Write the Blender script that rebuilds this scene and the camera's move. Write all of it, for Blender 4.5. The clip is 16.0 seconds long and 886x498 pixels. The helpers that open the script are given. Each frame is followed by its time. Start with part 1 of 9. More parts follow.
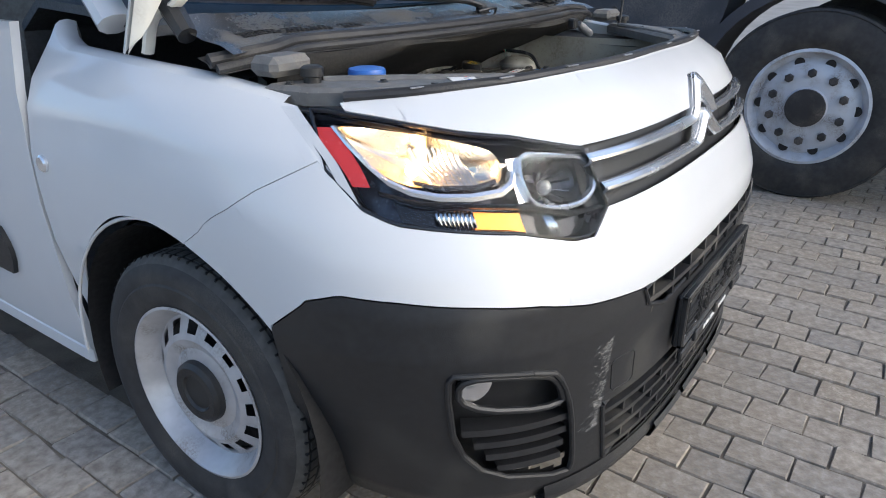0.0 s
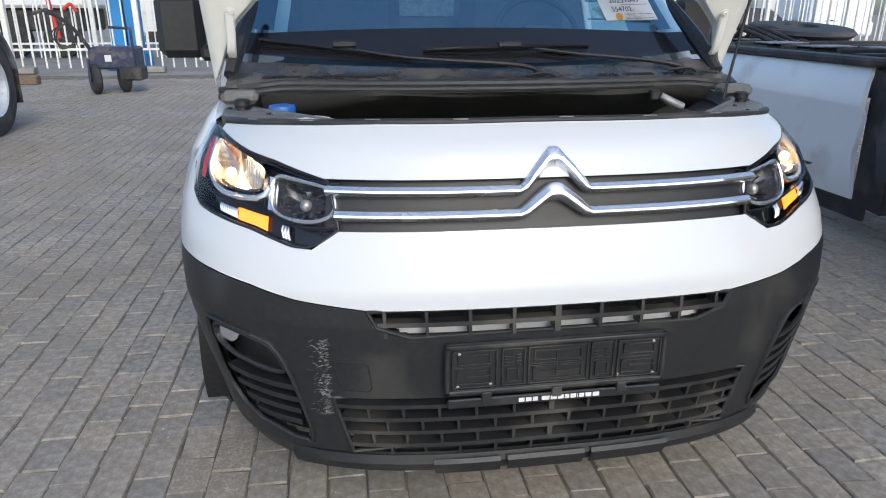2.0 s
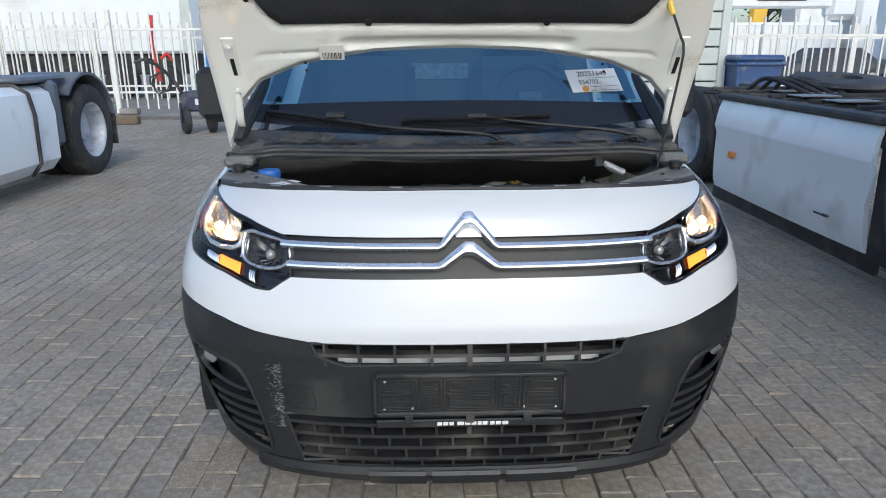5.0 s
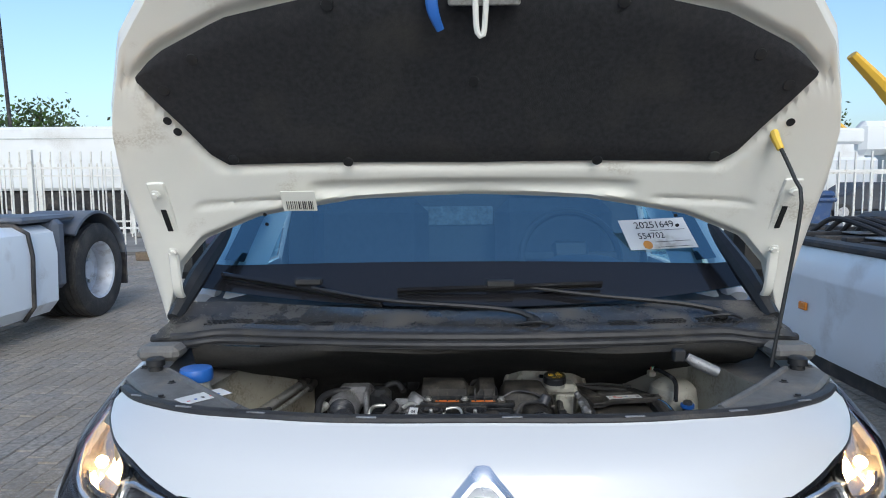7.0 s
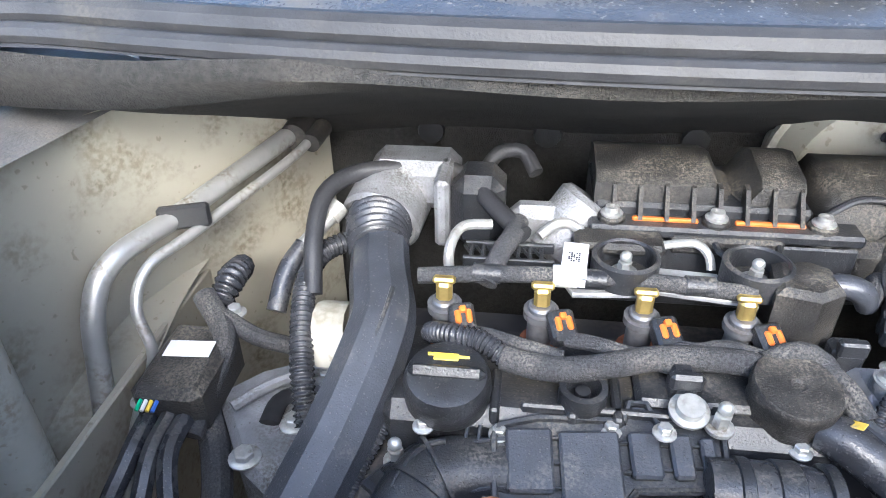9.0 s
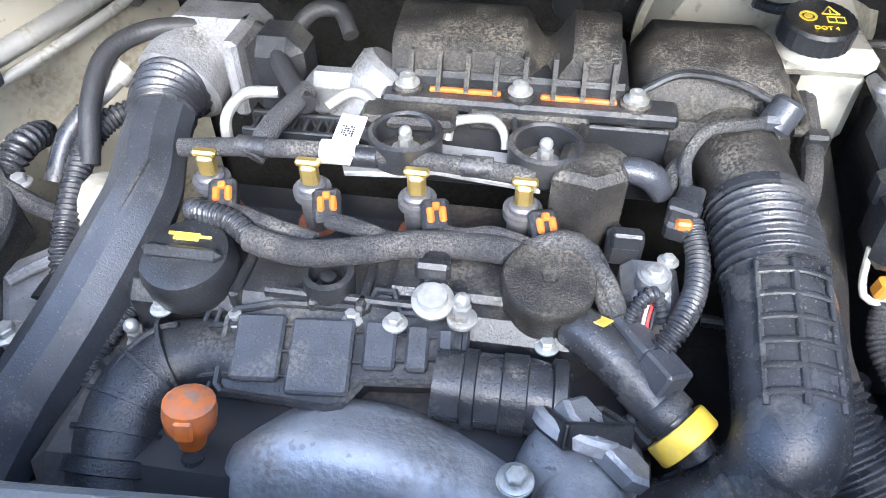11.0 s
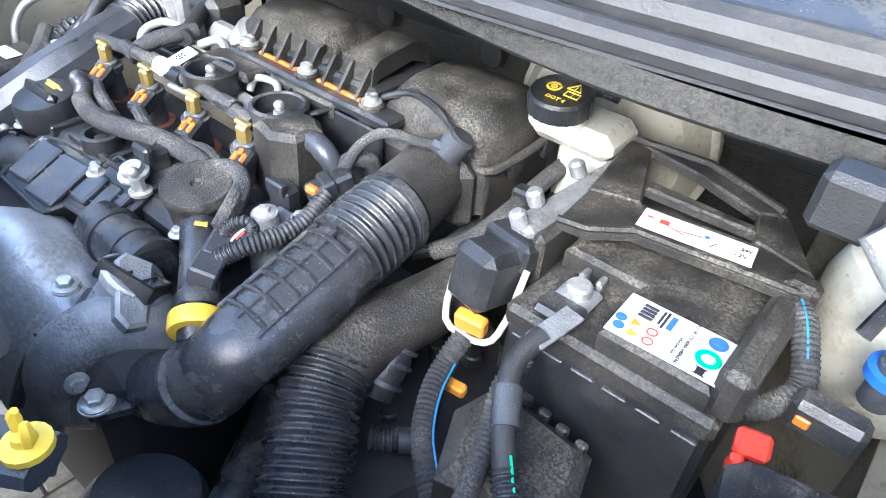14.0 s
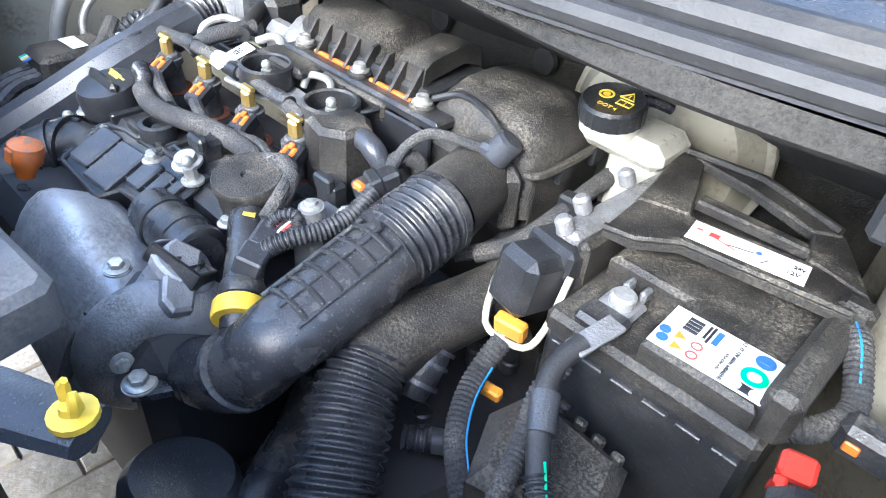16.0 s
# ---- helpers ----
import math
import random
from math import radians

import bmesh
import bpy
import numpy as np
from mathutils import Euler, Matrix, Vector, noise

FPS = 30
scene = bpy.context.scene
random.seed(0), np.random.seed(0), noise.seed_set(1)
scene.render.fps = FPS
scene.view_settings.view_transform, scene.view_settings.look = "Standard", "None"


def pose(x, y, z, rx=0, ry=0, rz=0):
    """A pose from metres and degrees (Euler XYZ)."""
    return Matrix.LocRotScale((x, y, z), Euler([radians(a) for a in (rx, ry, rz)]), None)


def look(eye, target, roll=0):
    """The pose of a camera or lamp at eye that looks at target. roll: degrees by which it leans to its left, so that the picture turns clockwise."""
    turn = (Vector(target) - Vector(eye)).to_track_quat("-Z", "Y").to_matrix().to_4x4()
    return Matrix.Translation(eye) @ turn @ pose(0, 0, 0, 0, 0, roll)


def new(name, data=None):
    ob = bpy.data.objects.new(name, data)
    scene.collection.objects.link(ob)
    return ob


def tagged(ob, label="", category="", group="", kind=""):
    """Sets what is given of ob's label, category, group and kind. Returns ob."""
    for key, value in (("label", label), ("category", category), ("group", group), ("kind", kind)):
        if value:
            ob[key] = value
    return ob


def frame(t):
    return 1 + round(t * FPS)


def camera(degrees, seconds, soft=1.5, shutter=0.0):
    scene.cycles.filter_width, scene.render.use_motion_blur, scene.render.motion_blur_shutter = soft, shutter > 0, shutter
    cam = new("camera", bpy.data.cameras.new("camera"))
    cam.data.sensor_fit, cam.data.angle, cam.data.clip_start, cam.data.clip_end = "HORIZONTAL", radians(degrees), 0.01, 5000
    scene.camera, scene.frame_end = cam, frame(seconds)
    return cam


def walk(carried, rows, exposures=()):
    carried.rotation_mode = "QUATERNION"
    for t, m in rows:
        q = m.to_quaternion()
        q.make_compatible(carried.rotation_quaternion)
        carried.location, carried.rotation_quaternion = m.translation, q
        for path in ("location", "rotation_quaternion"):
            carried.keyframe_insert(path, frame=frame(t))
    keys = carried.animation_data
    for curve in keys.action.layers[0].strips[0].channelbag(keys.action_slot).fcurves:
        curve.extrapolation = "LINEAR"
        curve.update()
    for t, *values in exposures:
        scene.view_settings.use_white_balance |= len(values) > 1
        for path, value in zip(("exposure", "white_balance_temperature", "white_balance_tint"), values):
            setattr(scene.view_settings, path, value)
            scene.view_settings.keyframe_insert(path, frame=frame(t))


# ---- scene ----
cam = camera(66.2, 16.0, soft=1.0)
PATH = [
    (0, (-1.62, -0.307, 1.222), (-0.114, 0.752, 0.44), -0.0),
    (0.5, (-1.452, -0.662, 1.262), (-0.187, 0.688, 0.503), 0.3),
    (1, (-1.206, -0.985, 1.259), (-0.208, 0.594, 0.545), 0.2),
    (1.5, (-0.853, -1.222, 1.281), (-0.281, 0.576, 0.616), 0.0),
    (2, (-0.486, -1.348, 1.278), (-0.194, 0.517, 0.617), 0.2),
    (2.5, (-0.205, -1.408, 1.285), (-0.136, 0.473, 0.608), 0.2),
    (3, (-0.096, -1.48, 1.29), (-0.115, 0.4, 0.606), 0.1),
    (3.5, (-0.126, -1.573, 1.304), (-0.135, 0.304, 0.613), -0.2),
    (4, (-0.129, -1.609, 1.317), (-0.066, 0.265, 0.621), -0.2),
    (4.5, (-0.133, -1.644, 1.331), (-0.065, 0.238, 0.657), -0.1),
    (5, (-0.124, -1.678, 1.415), (-0.067, 0.24, 0.851), -0.2),
    (5.2, (-0.115, -1.695, 1.467), (-0.057, 0.252, 1.015), -0.3),
    (7.3, (-0.042, -0.693, 1.433), (-0.106, 1.298, 1.244), -0.7),
    (7.5, (-0.058, -0.523, 1.41), (-0.142, 1.457, 1.142), -1.0),
    (8, (-0.15, -0.1, 1.335), (-0.279, 1.831, 0.832), -1.1),
    (8.2, (-0.202, 0.032, 1.292), (-0.383, 1.916, 0.647), -1.6),
    (10.3, (-0.119, 0.275, 1.178), (-0.351, 1.743, -0.161), -0.8),
    (10.5, (-0.079, 0.277, 1.175), (-0.311, 1.738, -0.171), -0.7),
    (11, (-0.006, 0.283, 1.181), (-0.229, 1.718, -0.193), -0.1),
    (11.5, (0.046, 0.256, 1.177), (-0.193, 1.701, -0.184), 0.3),
    (12, (0.16, 0.218, 1.19), (-0.123, 1.695, -0.129), 1.5),
    (12.5, (0.268, 0.232, 1.206), (-0.111, 1.717, -0.079), 2.2),
    (13, (0.401, 0.288, 1.198), (-0.175, 1.746, -0.044), 3.6),
    (13.5, (0.484, 0.341, 1.184), (-0.346, 1.676, -0.053), 4.9),
    (14, (0.502, 0.35, 1.193), (-0.435, 1.609, -0.047), 5.4),
    (14.5, (0.504, 0.348, 1.186), (-0.471, 1.574, -0.057), 5.6),
    (15, (0.503, 0.347, 1.186), (-0.491, 1.56, -0.055), 5.6),
    (15.5, (0.501, 0.347, 1.185), (-0.511, 1.548, -0.054), 5.8),
    (16, (0.502, 0.346, 1.187), (-0.532, 1.538, -0.041), 5.8),
]
walk(cam, [(t, look(eye, target, roll)) for t, eye, target, roll in PATH], exposures=[
    (0.0, 0.95, 6000, 8), (1.5, 0.75, 5900, 7), (3.0, 0.52, 5800, 6), (5.2, 0.52, 5700, 5), (7.3, 0.45, 5600, 5), (7.7, 0.95, 5600, 6),
    (8.2, 2.2, 5700, 7), (10.3, 3.05, 5500, 8), (12.0, 3.15, 5600, 7), (14.0, 3.25, 5500, 6), (16.0, 3.25, 5500, 6)])

# ---- light ----
world = bpy.data.worlds.new("sky")
scene.world = world
world.use_nodes = True
wn = world.node_tree.nodes
sky = wn.new("ShaderNodeTexSky")
sky.sky_type, sky.sun_disc = "NISHITA", False
sky.sun_elevation, sky.sun_rotation = radians(34), radians(169)
sky.dust_density, sky.ozone_density = 2.5, 1.0
wn["Background"].inputs["Strength"].default_value = 0.15
world.node_tree.links.new(sky.outputs[0], wn["Background"].inputs["Color"])
sun = new("sun", bpy.data.lights.new("sun", "SUN"))
sun.data.energy, sun.data.angle, sun.data.color = 0.55, radians(14), (1.0, 0.93, 0.82)
sun.matrix_basis = look((0.9, -4.65, 3.2), (0, 0, 0))


# ---- materials ----
def mat(name, color, rough=0.5, metal=0.0, var=0.25, scale=30.0, bump=0.0, bscale=200.0, dirt=None, damount=0.5, dscale=9.0, coat=0.0, spec=0.5, island=0.0, speckle=0.0, top=0.0, drops=0.0):
    """A surface with grain at a fine and a coarse scale, relief and, where given, dirt of another colour lying on it in patches."""
    m = bpy.data.materials.new(name)
    m.use_nodes = True
    nt = m.node_tree
    n, link = nt.nodes, nt.links.new
    b = n["Principled BSDF"]
    b.inputs["Roughness"].default_value, b.inputs["Metallic"].default_value = rough, metal
    b.inputs["Specular IOR Level"].default_value = spec
    b.inputs["Coat Weight"].default_value = coat
    b.inputs["Coat Roughness"].default_value = 0.06
    co = n.new("ShaderNodeTexCoord").outputs["Object"]

    def noise_at(sc, detail=4.0, off=0.0):
        t = n.new("ShaderNodeTexNoise")
        t.inputs["Scale"].default_value, t.inputs["Detail"].default_value = sc, detail
        if off:
            mp = n.new("ShaderNodeMapping")
            mp.inputs["Location"].default_value = (off, off * 0.7, off * 0.3)
            link(co, mp.inputs["Vector"])
            link(mp.outputs[0], t.inputs["Vector"])
        else:
            link(co, t.inputs["Vector"])
        return t.outputs["Fac"]

    def mix(f, a, c):
        x = n.new("ShaderNodeMix")
        x.data_type = "RGBA"
        for sock, v in ((x.inputs[0], f), (x.inputs[6], a), (x.inputs[7], c)):
            if hasattr(v, "links"):
                link(v, sock)
            elif isinstance(v, (tuple, list)):
                sock.default_value = (*v, 1.0)[:4]
            else:
                sock.default_value = v
        return x.outputs[2]

    def ramp(f, lo, hi, a=0.0, c=1.0):
        x = n.new("ShaderNodeMapRange")
        x.inputs[1].default_value, x.inputs[2].default_value, x.inputs[3].default_value, x.inputs[4].default_value = lo, hi, a, c
        link(f, x.inputs[0])
        return x.outputs[0]

    dark, light = tuple(c * (1 - var) for c in color), tuple(min(1.0, c * (1 + var)) for c in color)
    col = mix(ramp(noise_at(scale), 0.3, 0.7), dark, light)
    if island:
        g = n.new("ShaderNodeNewGeometry").outputs["Random Per Island"]
        o = n.new("ShaderNodeObjectInfo").outputs["Random"]
        s = n.new("ShaderNodeMath")
        s.operation = "ADD"
        link(g, s.inputs[0]), link(o, s.inputs[1])
        f = n.new("ShaderNodeMath")
        f.operation = "FRACT"
        link(s.outputs[0], f.inputs[0])
        hs = n.new("ShaderNodeHueSaturation")
        link(ramp(f.outputs[0], 0, 1, 1 - island, 1 + island), hs.inputs["Value"])
        link(ramp(f.outputs[0], 0, 1, 0.7, 1.3), hs.inputs["Saturation"])
        link(col, hs.inputs["Color"])
        col = hs.outputs[0]
    r = ramp(noise_at(scale * 2.3, off=3.1), 0.3, 0.7, max(0.0, rough - 0.12), min(1.0, rough + 0.12))
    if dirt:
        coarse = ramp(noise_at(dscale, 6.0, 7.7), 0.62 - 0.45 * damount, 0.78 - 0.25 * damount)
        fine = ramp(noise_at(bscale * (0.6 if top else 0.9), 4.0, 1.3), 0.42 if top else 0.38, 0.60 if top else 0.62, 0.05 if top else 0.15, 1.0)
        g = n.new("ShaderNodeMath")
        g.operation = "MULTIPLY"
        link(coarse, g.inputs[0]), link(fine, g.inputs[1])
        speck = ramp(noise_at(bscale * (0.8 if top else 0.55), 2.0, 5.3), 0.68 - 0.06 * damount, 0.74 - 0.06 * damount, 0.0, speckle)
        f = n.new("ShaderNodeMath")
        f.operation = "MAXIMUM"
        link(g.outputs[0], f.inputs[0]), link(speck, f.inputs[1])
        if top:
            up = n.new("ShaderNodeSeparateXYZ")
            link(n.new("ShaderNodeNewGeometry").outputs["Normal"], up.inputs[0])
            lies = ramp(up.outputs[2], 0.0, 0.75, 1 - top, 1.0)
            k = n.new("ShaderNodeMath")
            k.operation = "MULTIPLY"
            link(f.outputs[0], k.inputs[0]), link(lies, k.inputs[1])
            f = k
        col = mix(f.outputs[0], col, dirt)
        if drops:
            vo = n.new("ShaderNodeTexVoronoi")
            vo.inputs["Scale"].default_value = 380.0
            link(co, vo.inputs["Vector"])
            sp = n.new("ShaderNodeSeparateColor")
            link(vo.outputs["Color"], sp.inputs[0])
            d = n.new("ShaderNodeMath")
            d.operation = "SUBTRACT"
            link(ramp(sp.outputs[0], 0.35, 1.0, 0.0, 0.34), d.inputs[0]), link(vo.outputs["Distance"], d.inputs[1])
            spot = ramp(d.outputs[0], 0.0, 0.05, 0.0, drops)
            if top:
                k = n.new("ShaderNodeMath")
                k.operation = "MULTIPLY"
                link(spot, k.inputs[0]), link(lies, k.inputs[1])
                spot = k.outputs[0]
            thin = n.new("ShaderNodeMath")
            thin.operation = "MULTIPLY"
            thin.inputs[1].default_value = 0.35
            link(spot, thin.inputs[0])
            col = mix(thin.outputs[0], col, tuple(min(1.0, c * 1.4) for c in dirt))
        x = n.new("ShaderNodeMapRange")
        x.inputs[3].default_value, x.inputs[4].default_value = rough, 0.95
        link(f.outputs[0], x.inputs[0])
        r = x.outputs[0]
    link(col, b.inputs["Base Color"])
    link(r, b.inputs["Roughness"])
    if drops and dirt:
        wet = n.new("ShaderNodeBump")
        wet.inputs["Strength"].default_value, wet.inputs["Distance"].default_value = 1.0, 0.0016
        link(spot, wet.inputs["Height"])
    if bump:
        bp = n.new("ShaderNodeBump")
        bp.inputs["Strength"].default_value, bp.inputs["Distance"].default_value = bump, 0.002
        link(noise_at(bscale, 5.0), bp.inputs["Height"])
        if drops and dirt:
            link(wet.outputs[0], bp.inputs["Normal"])
        link(bp.outputs[0], b.inputs["Normal"])
    return m


def glow(name, color, strength):
    m = bpy.data.materials.new(name)
    m.use_nodes = True
    b = m.node_tree.nodes["Principled BSDF"]
    b.inputs["Base Color"].default_value = (*color, 1)
    b.inputs["Emission Color"].default_value = (*color, 1)
    b.inputs["Emission Strength"].default_value = strength
    return m


def glass(name, tint, ior=1.45, gloss=0.02, sheen=(1, 1, 1)):
    m = bpy.data.materials.new(name)
    m.use_nodes = True
    nt = m.node_tree
    n, link = nt.nodes, nt.links.new
    n.remove(n["Principled BSDF"])
    tr, gl, mx, lw, pw, ad = (n.new("ShaderNode" + k) for k in ("BsdfTransparent", "BsdfGlossy", "MixShader", "LayerWeight", "Math", "Math"))
    tr.inputs[0].default_value = (*tint, 1)
    gl.inputs["Roughness"].default_value = gloss
    gl.inputs[0].default_value = (*sheen, 1)
    base = ((ior - 1) / (ior + 1)) ** 2
    lw.inputs[0].default_value = 0.5
    pw.operation, ad.operation = "POWER", "MULTIPLY_ADD"
    pw.inputs[1].default_value, ad.inputs[1].default_value, ad.inputs[2].default_value = 5.0, 1 - base, base
    link(lw.outputs["Facing"], pw.inputs[0]), link(pw.outputs[0], ad.inputs[0]), link(ad.outputs[0], mx.inputs[0])
    link(tr.outputs[0], mx.inputs[1]), link(gl.outputs[0], mx.inputs[2])
    link(mx.outputs[0], n["Material Output"].inputs[0])
    return m


DUST = (0.19, 0.177, 0.155)
M_WHITE = mat("white_paint", (0.58, 0.59, 0.60), 0.55, var=0.008, scale=3, coat=0.9, spec=0.3)
M_CREAM = mat("cream_inner_paint", (0.36, 0.337, 0.272), 0.38, var=0.08, scale=8, coat=0.25, dirt=(0.17, 0.145, 0.10), damount=0.32, dscale=13, bscale=160, speckle=0.5)
M_HOODIN = mat("white_inner_paint", (0.77, 0.76, 0.70), 0.34, var=0.03, scale=6, coat=0.4, dirt=(0.5, 0.46, 0.38), damount=0.08)
M_PLASTIC = mat("grained_black_plastic", (0.0165, 0.017, 0.0185), 0.42, var=0.2, scale=60, bump=0.25, bscale=900, dirt=(0.06, 0.057, 0.05), damount=0.16, dscale=5, spec=0.45)
M_SLAT = mat("dusty_black_plastic", (0.021, 0.021, 0.022), 0.42, var=0.2, scale=40, bump=0.2, bscale=600, dirt=(0.12, 0.108, 0.088), damount=0.24, dscale=6, speckle=0.3)
# Near-black for black plastic and rubber, and for painted shade in holes.
M_DARK = mat("black_plastic_and_void_shade", (0.008, 0.008, 0.009), 0.7, var=0.2)
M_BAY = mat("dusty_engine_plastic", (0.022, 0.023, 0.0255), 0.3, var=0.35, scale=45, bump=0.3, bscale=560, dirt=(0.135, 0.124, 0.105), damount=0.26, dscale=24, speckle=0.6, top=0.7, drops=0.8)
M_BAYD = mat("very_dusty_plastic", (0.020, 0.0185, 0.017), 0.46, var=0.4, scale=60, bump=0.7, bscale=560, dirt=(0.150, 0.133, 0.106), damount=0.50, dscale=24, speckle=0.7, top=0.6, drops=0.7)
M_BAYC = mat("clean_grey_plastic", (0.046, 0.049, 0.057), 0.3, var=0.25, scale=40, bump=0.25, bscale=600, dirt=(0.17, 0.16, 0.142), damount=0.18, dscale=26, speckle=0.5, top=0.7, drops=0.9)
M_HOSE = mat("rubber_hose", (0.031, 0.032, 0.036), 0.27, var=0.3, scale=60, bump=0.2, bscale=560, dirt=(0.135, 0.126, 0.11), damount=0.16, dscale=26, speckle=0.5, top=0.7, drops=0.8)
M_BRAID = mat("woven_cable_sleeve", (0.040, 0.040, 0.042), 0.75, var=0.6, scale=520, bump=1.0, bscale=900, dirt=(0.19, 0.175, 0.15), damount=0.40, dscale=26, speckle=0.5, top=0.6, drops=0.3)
M_FELT = mat("felt_insulation", (0.019, 0.018, 0.0165), 0.95, var=0.5, scale=170, bump=1.0, bscale=500, dirt=(0.05, 0.045, 0.038), damount=0.34, dscale=8)
M_PAD = mat("black_felt_pad", (0.020, 0.020, 0.023), 0.95, var=0.3, scale=90, bump=0.6, bscale=600, dirt=(0.05, 0.047, 0.042), damount=0.2, dscale=5, speckle=0.3)
M_ALU = mat("cast_aluminium", (0.27, 0.27, 0.278), 0.4, metal=0.45, var=0.28, scale=40, bump=0.6, bscale=400, dirt=(0.15, 0.138, 0.12), damount=0.32, dscale=18, speckle=0.6)
M_STEELSH = mat("pressed_heat_shield", (0.44, 0.44, 0.45), 0.4, metal=0.5, var=0.25, scale=35, bump=0.5, bscale=220, dirt=(0.28, 0.26, 0.23), damount=0.36, dscale=16, speckle=0.5)
M_INJ = mat("dull_injector_steel", (0.16, 0.16, 0.165), 0.38, metal=0.5, var=0.2, scale=120, dirt=(0.12, 0.10, 0.085), damount=0.35, dscale=50)
M_ZINC = mat("zinc_bolt", (0.48, 0.48, 0.46), 0.3, metal=0.6, var=0.15, scale=200, dirt=(0.22, 0.19, 0.15), damount=0.3, dscale=60)
M_PIPE = mat("bare_aluminium_pipe", (0.46, 0.455, 0.43), 0.32, metal=0.6, var=0.1, scale=30, dirt=(0.30, 0.27, 0.21), damount=0.3, dscale=25)
M_CHROME = mat("satin_chrome", (0.80, 0.81, 0.83), 0.2, metal=0.85, var=0.0, scale=2)
M_RIM = mat("silver_steel_rim", (0.46, 0.455, 0.46), 0.38, metal=0.35, var=0.12, scale=20, dirt=(0.24, 0.20, 0.165), damount=0.26, dscale=12)
M_TYRE = mat("tyre_rubber", (0.026, 0.0255, 0.026), 0.7, var=0.25, scale=40, bump=0.3, bscale=400, dirt=(0.10, 0.092, 0.08), damount=0.3, dscale=8)
M_ORANGE = mat("orange_plastic", (0.60, 0.15, 0.02), 0.4, var=0.1, scale=60, dirt=DUST, damount=0.12)
M_AMBERP = mat("amber_plastic", (0.62, 0.26, 0.03), 0.4, var=0.1, scale=60, dirt=DUST, damount=0.12)
M_YELLOW = mat("yellow_plastic", (0.78, 0.53, 0.05), 0.4, var=0.08, scale=60, dirt=(0.3, 0.26, 0.18), damount=0.2, dscale=30)
M_BRASS = mat("brass_fitting", (0.62, 0.46, 0.16), 0.35, metal=0.8, var=0.15, scale=90, dirt=DUST, damount=0.2)
M_BLUE = mat("blue_plastic", (0.03, 0.12, 0.42), 0.35, var=0.08, scale=40, dirt=(0.35, 0.36, 0.38), damount=0.15)
M_RED = mat("red_plastic", (0.55, 0.035, 0.02), 0.4, var=0.08, scale=40, dirt=DUST, damount=0.1)
M_GREEN = mat("green_print", (0.02, 0.45, 0.22), 0.4, var=0.04)
M_PRINTBLUE = mat("blue_print", (0.04, 0.12, 0.45), 0.4, var=0.04)
M_PRINTRED = mat("red_print", (0.65, 0.06, 0.05), 0.4, var=0.04)
M_INK = mat("black_print", (0.02, 0.02, 0.025), 0.5, var=0.04)
M_PAPER = mat("white_paper", (0.68, 0.68, 0.66), 0.55, var=0.03, scale=30, dirt=(0.4, 0.37, 0.31), damount=0.1, bscale=80, speckle=0.3)
M_MILK = mat("milky_white_plastic", (0.43, 0.42, 0.36), 0.38, var=0.1, scale=20, dirt=(0.23, 0.19, 0.13), damount=0.3, dscale=14, speckle=0.6)
M_GREYPL = mat("grey_plastic", (0.12, 0.118, 0.115), 0.5, var=0.2, scale=40, bump=0.4, bscale=300, dirt=(0.27, 0.24, 0.2), damount=0.3, dscale=9, speckle=0.5)
M_SEAL = mat("rubber_seal", (0.027, 0.027, 0.029), 0.5, var=0.25, scale=30, bump=0.3, bscale=300, dirt=(0.09, 0.083, 0.072), damount=0.22, dscale=6, speckle=0.3, spec=0.35)
M_GLOSSBLK = mat("gloss_black", (0.012, 0.012, 0.014), 0.12, var=0.1, scale=20)
M_COPPER = mat("rusty_copper", (0.34, 0.13, 0.07), 0.5, metal=0.5, var=0.3, scale=90)
M_LENS = glass("clear_headlight_lens", (0.93, 0.935, 0.94), 1.3, 0.02, (0.6, 0.62, 0.66))
M_SCREEN = glass("tinted_windscreen", (0.56, 0.79, 0.93), 3.5, 0.01, (0.58, 0.86, 1.0))
M_REFL = mat("bright_reflector", (0.85, 0.85, 0.86), 0.12, metal=1.0, var=0.02)
M_LAMPBACK = mat("dull_reflector", (0.10, 0.10, 0.11), 0.2, metal=0.5, var=0.4, scale=45)
# Part of the bulb's warm glow is put into this reflector's base colour.
M_WARMREFL = mat("glow_tinted_reflector", (0.83, 0.76, 0.64), 0.17, metal=0.95, var=0.08, scale=25)
M_REDLENS = mat("red_marker", (0.55, 0.04, 0.04), 0.2, var=0.05)
M_AMBERLENS = mat("amber_marker", (0.75, 0.25, 0.03), 0.25, var=0.08)
M_BULB = glow("warm_bulb", (1.0, 0.52, 0.17), 260.0)
M_LAMPAMBER = glow("amber_lamp", (0.9, 0.28, 0.03), 1.1)
M_TAUPE = mat("cabin_fabric", (0.045, 0.05, 0.06), 0.9, var=0.2, scale=60)
M_DASH = mat("dashboard_plastic", (0.06, 0.066, 0.075), 0.7, var=0.15, scale=80, bump=0.2, bscale=600)
M_NAVY = mat("dark_truck_plastic", (0.035, 0.04, 0.052), 0.5, var=0.15, scale=6, dirt=(0.16, 0.15, 0.14), damount=0.25, dscale=3)
M_TRUCKWHITE = mat("truck_white_paint", (0.80, 0.84, 0.88), 0.35, var=0.03, scale=2, coat=0.5, dirt=(0.48, 0.46, 0.43), damount=0.08, dscale=3)
M_TRUCKGREY = mat("truck_grey_plastic", (0.10, 0.115, 0.145), 0.5, var=0.12, scale=6, dirt=(0.25, 0.24, 0.22), damount=0.2, dscale=3)
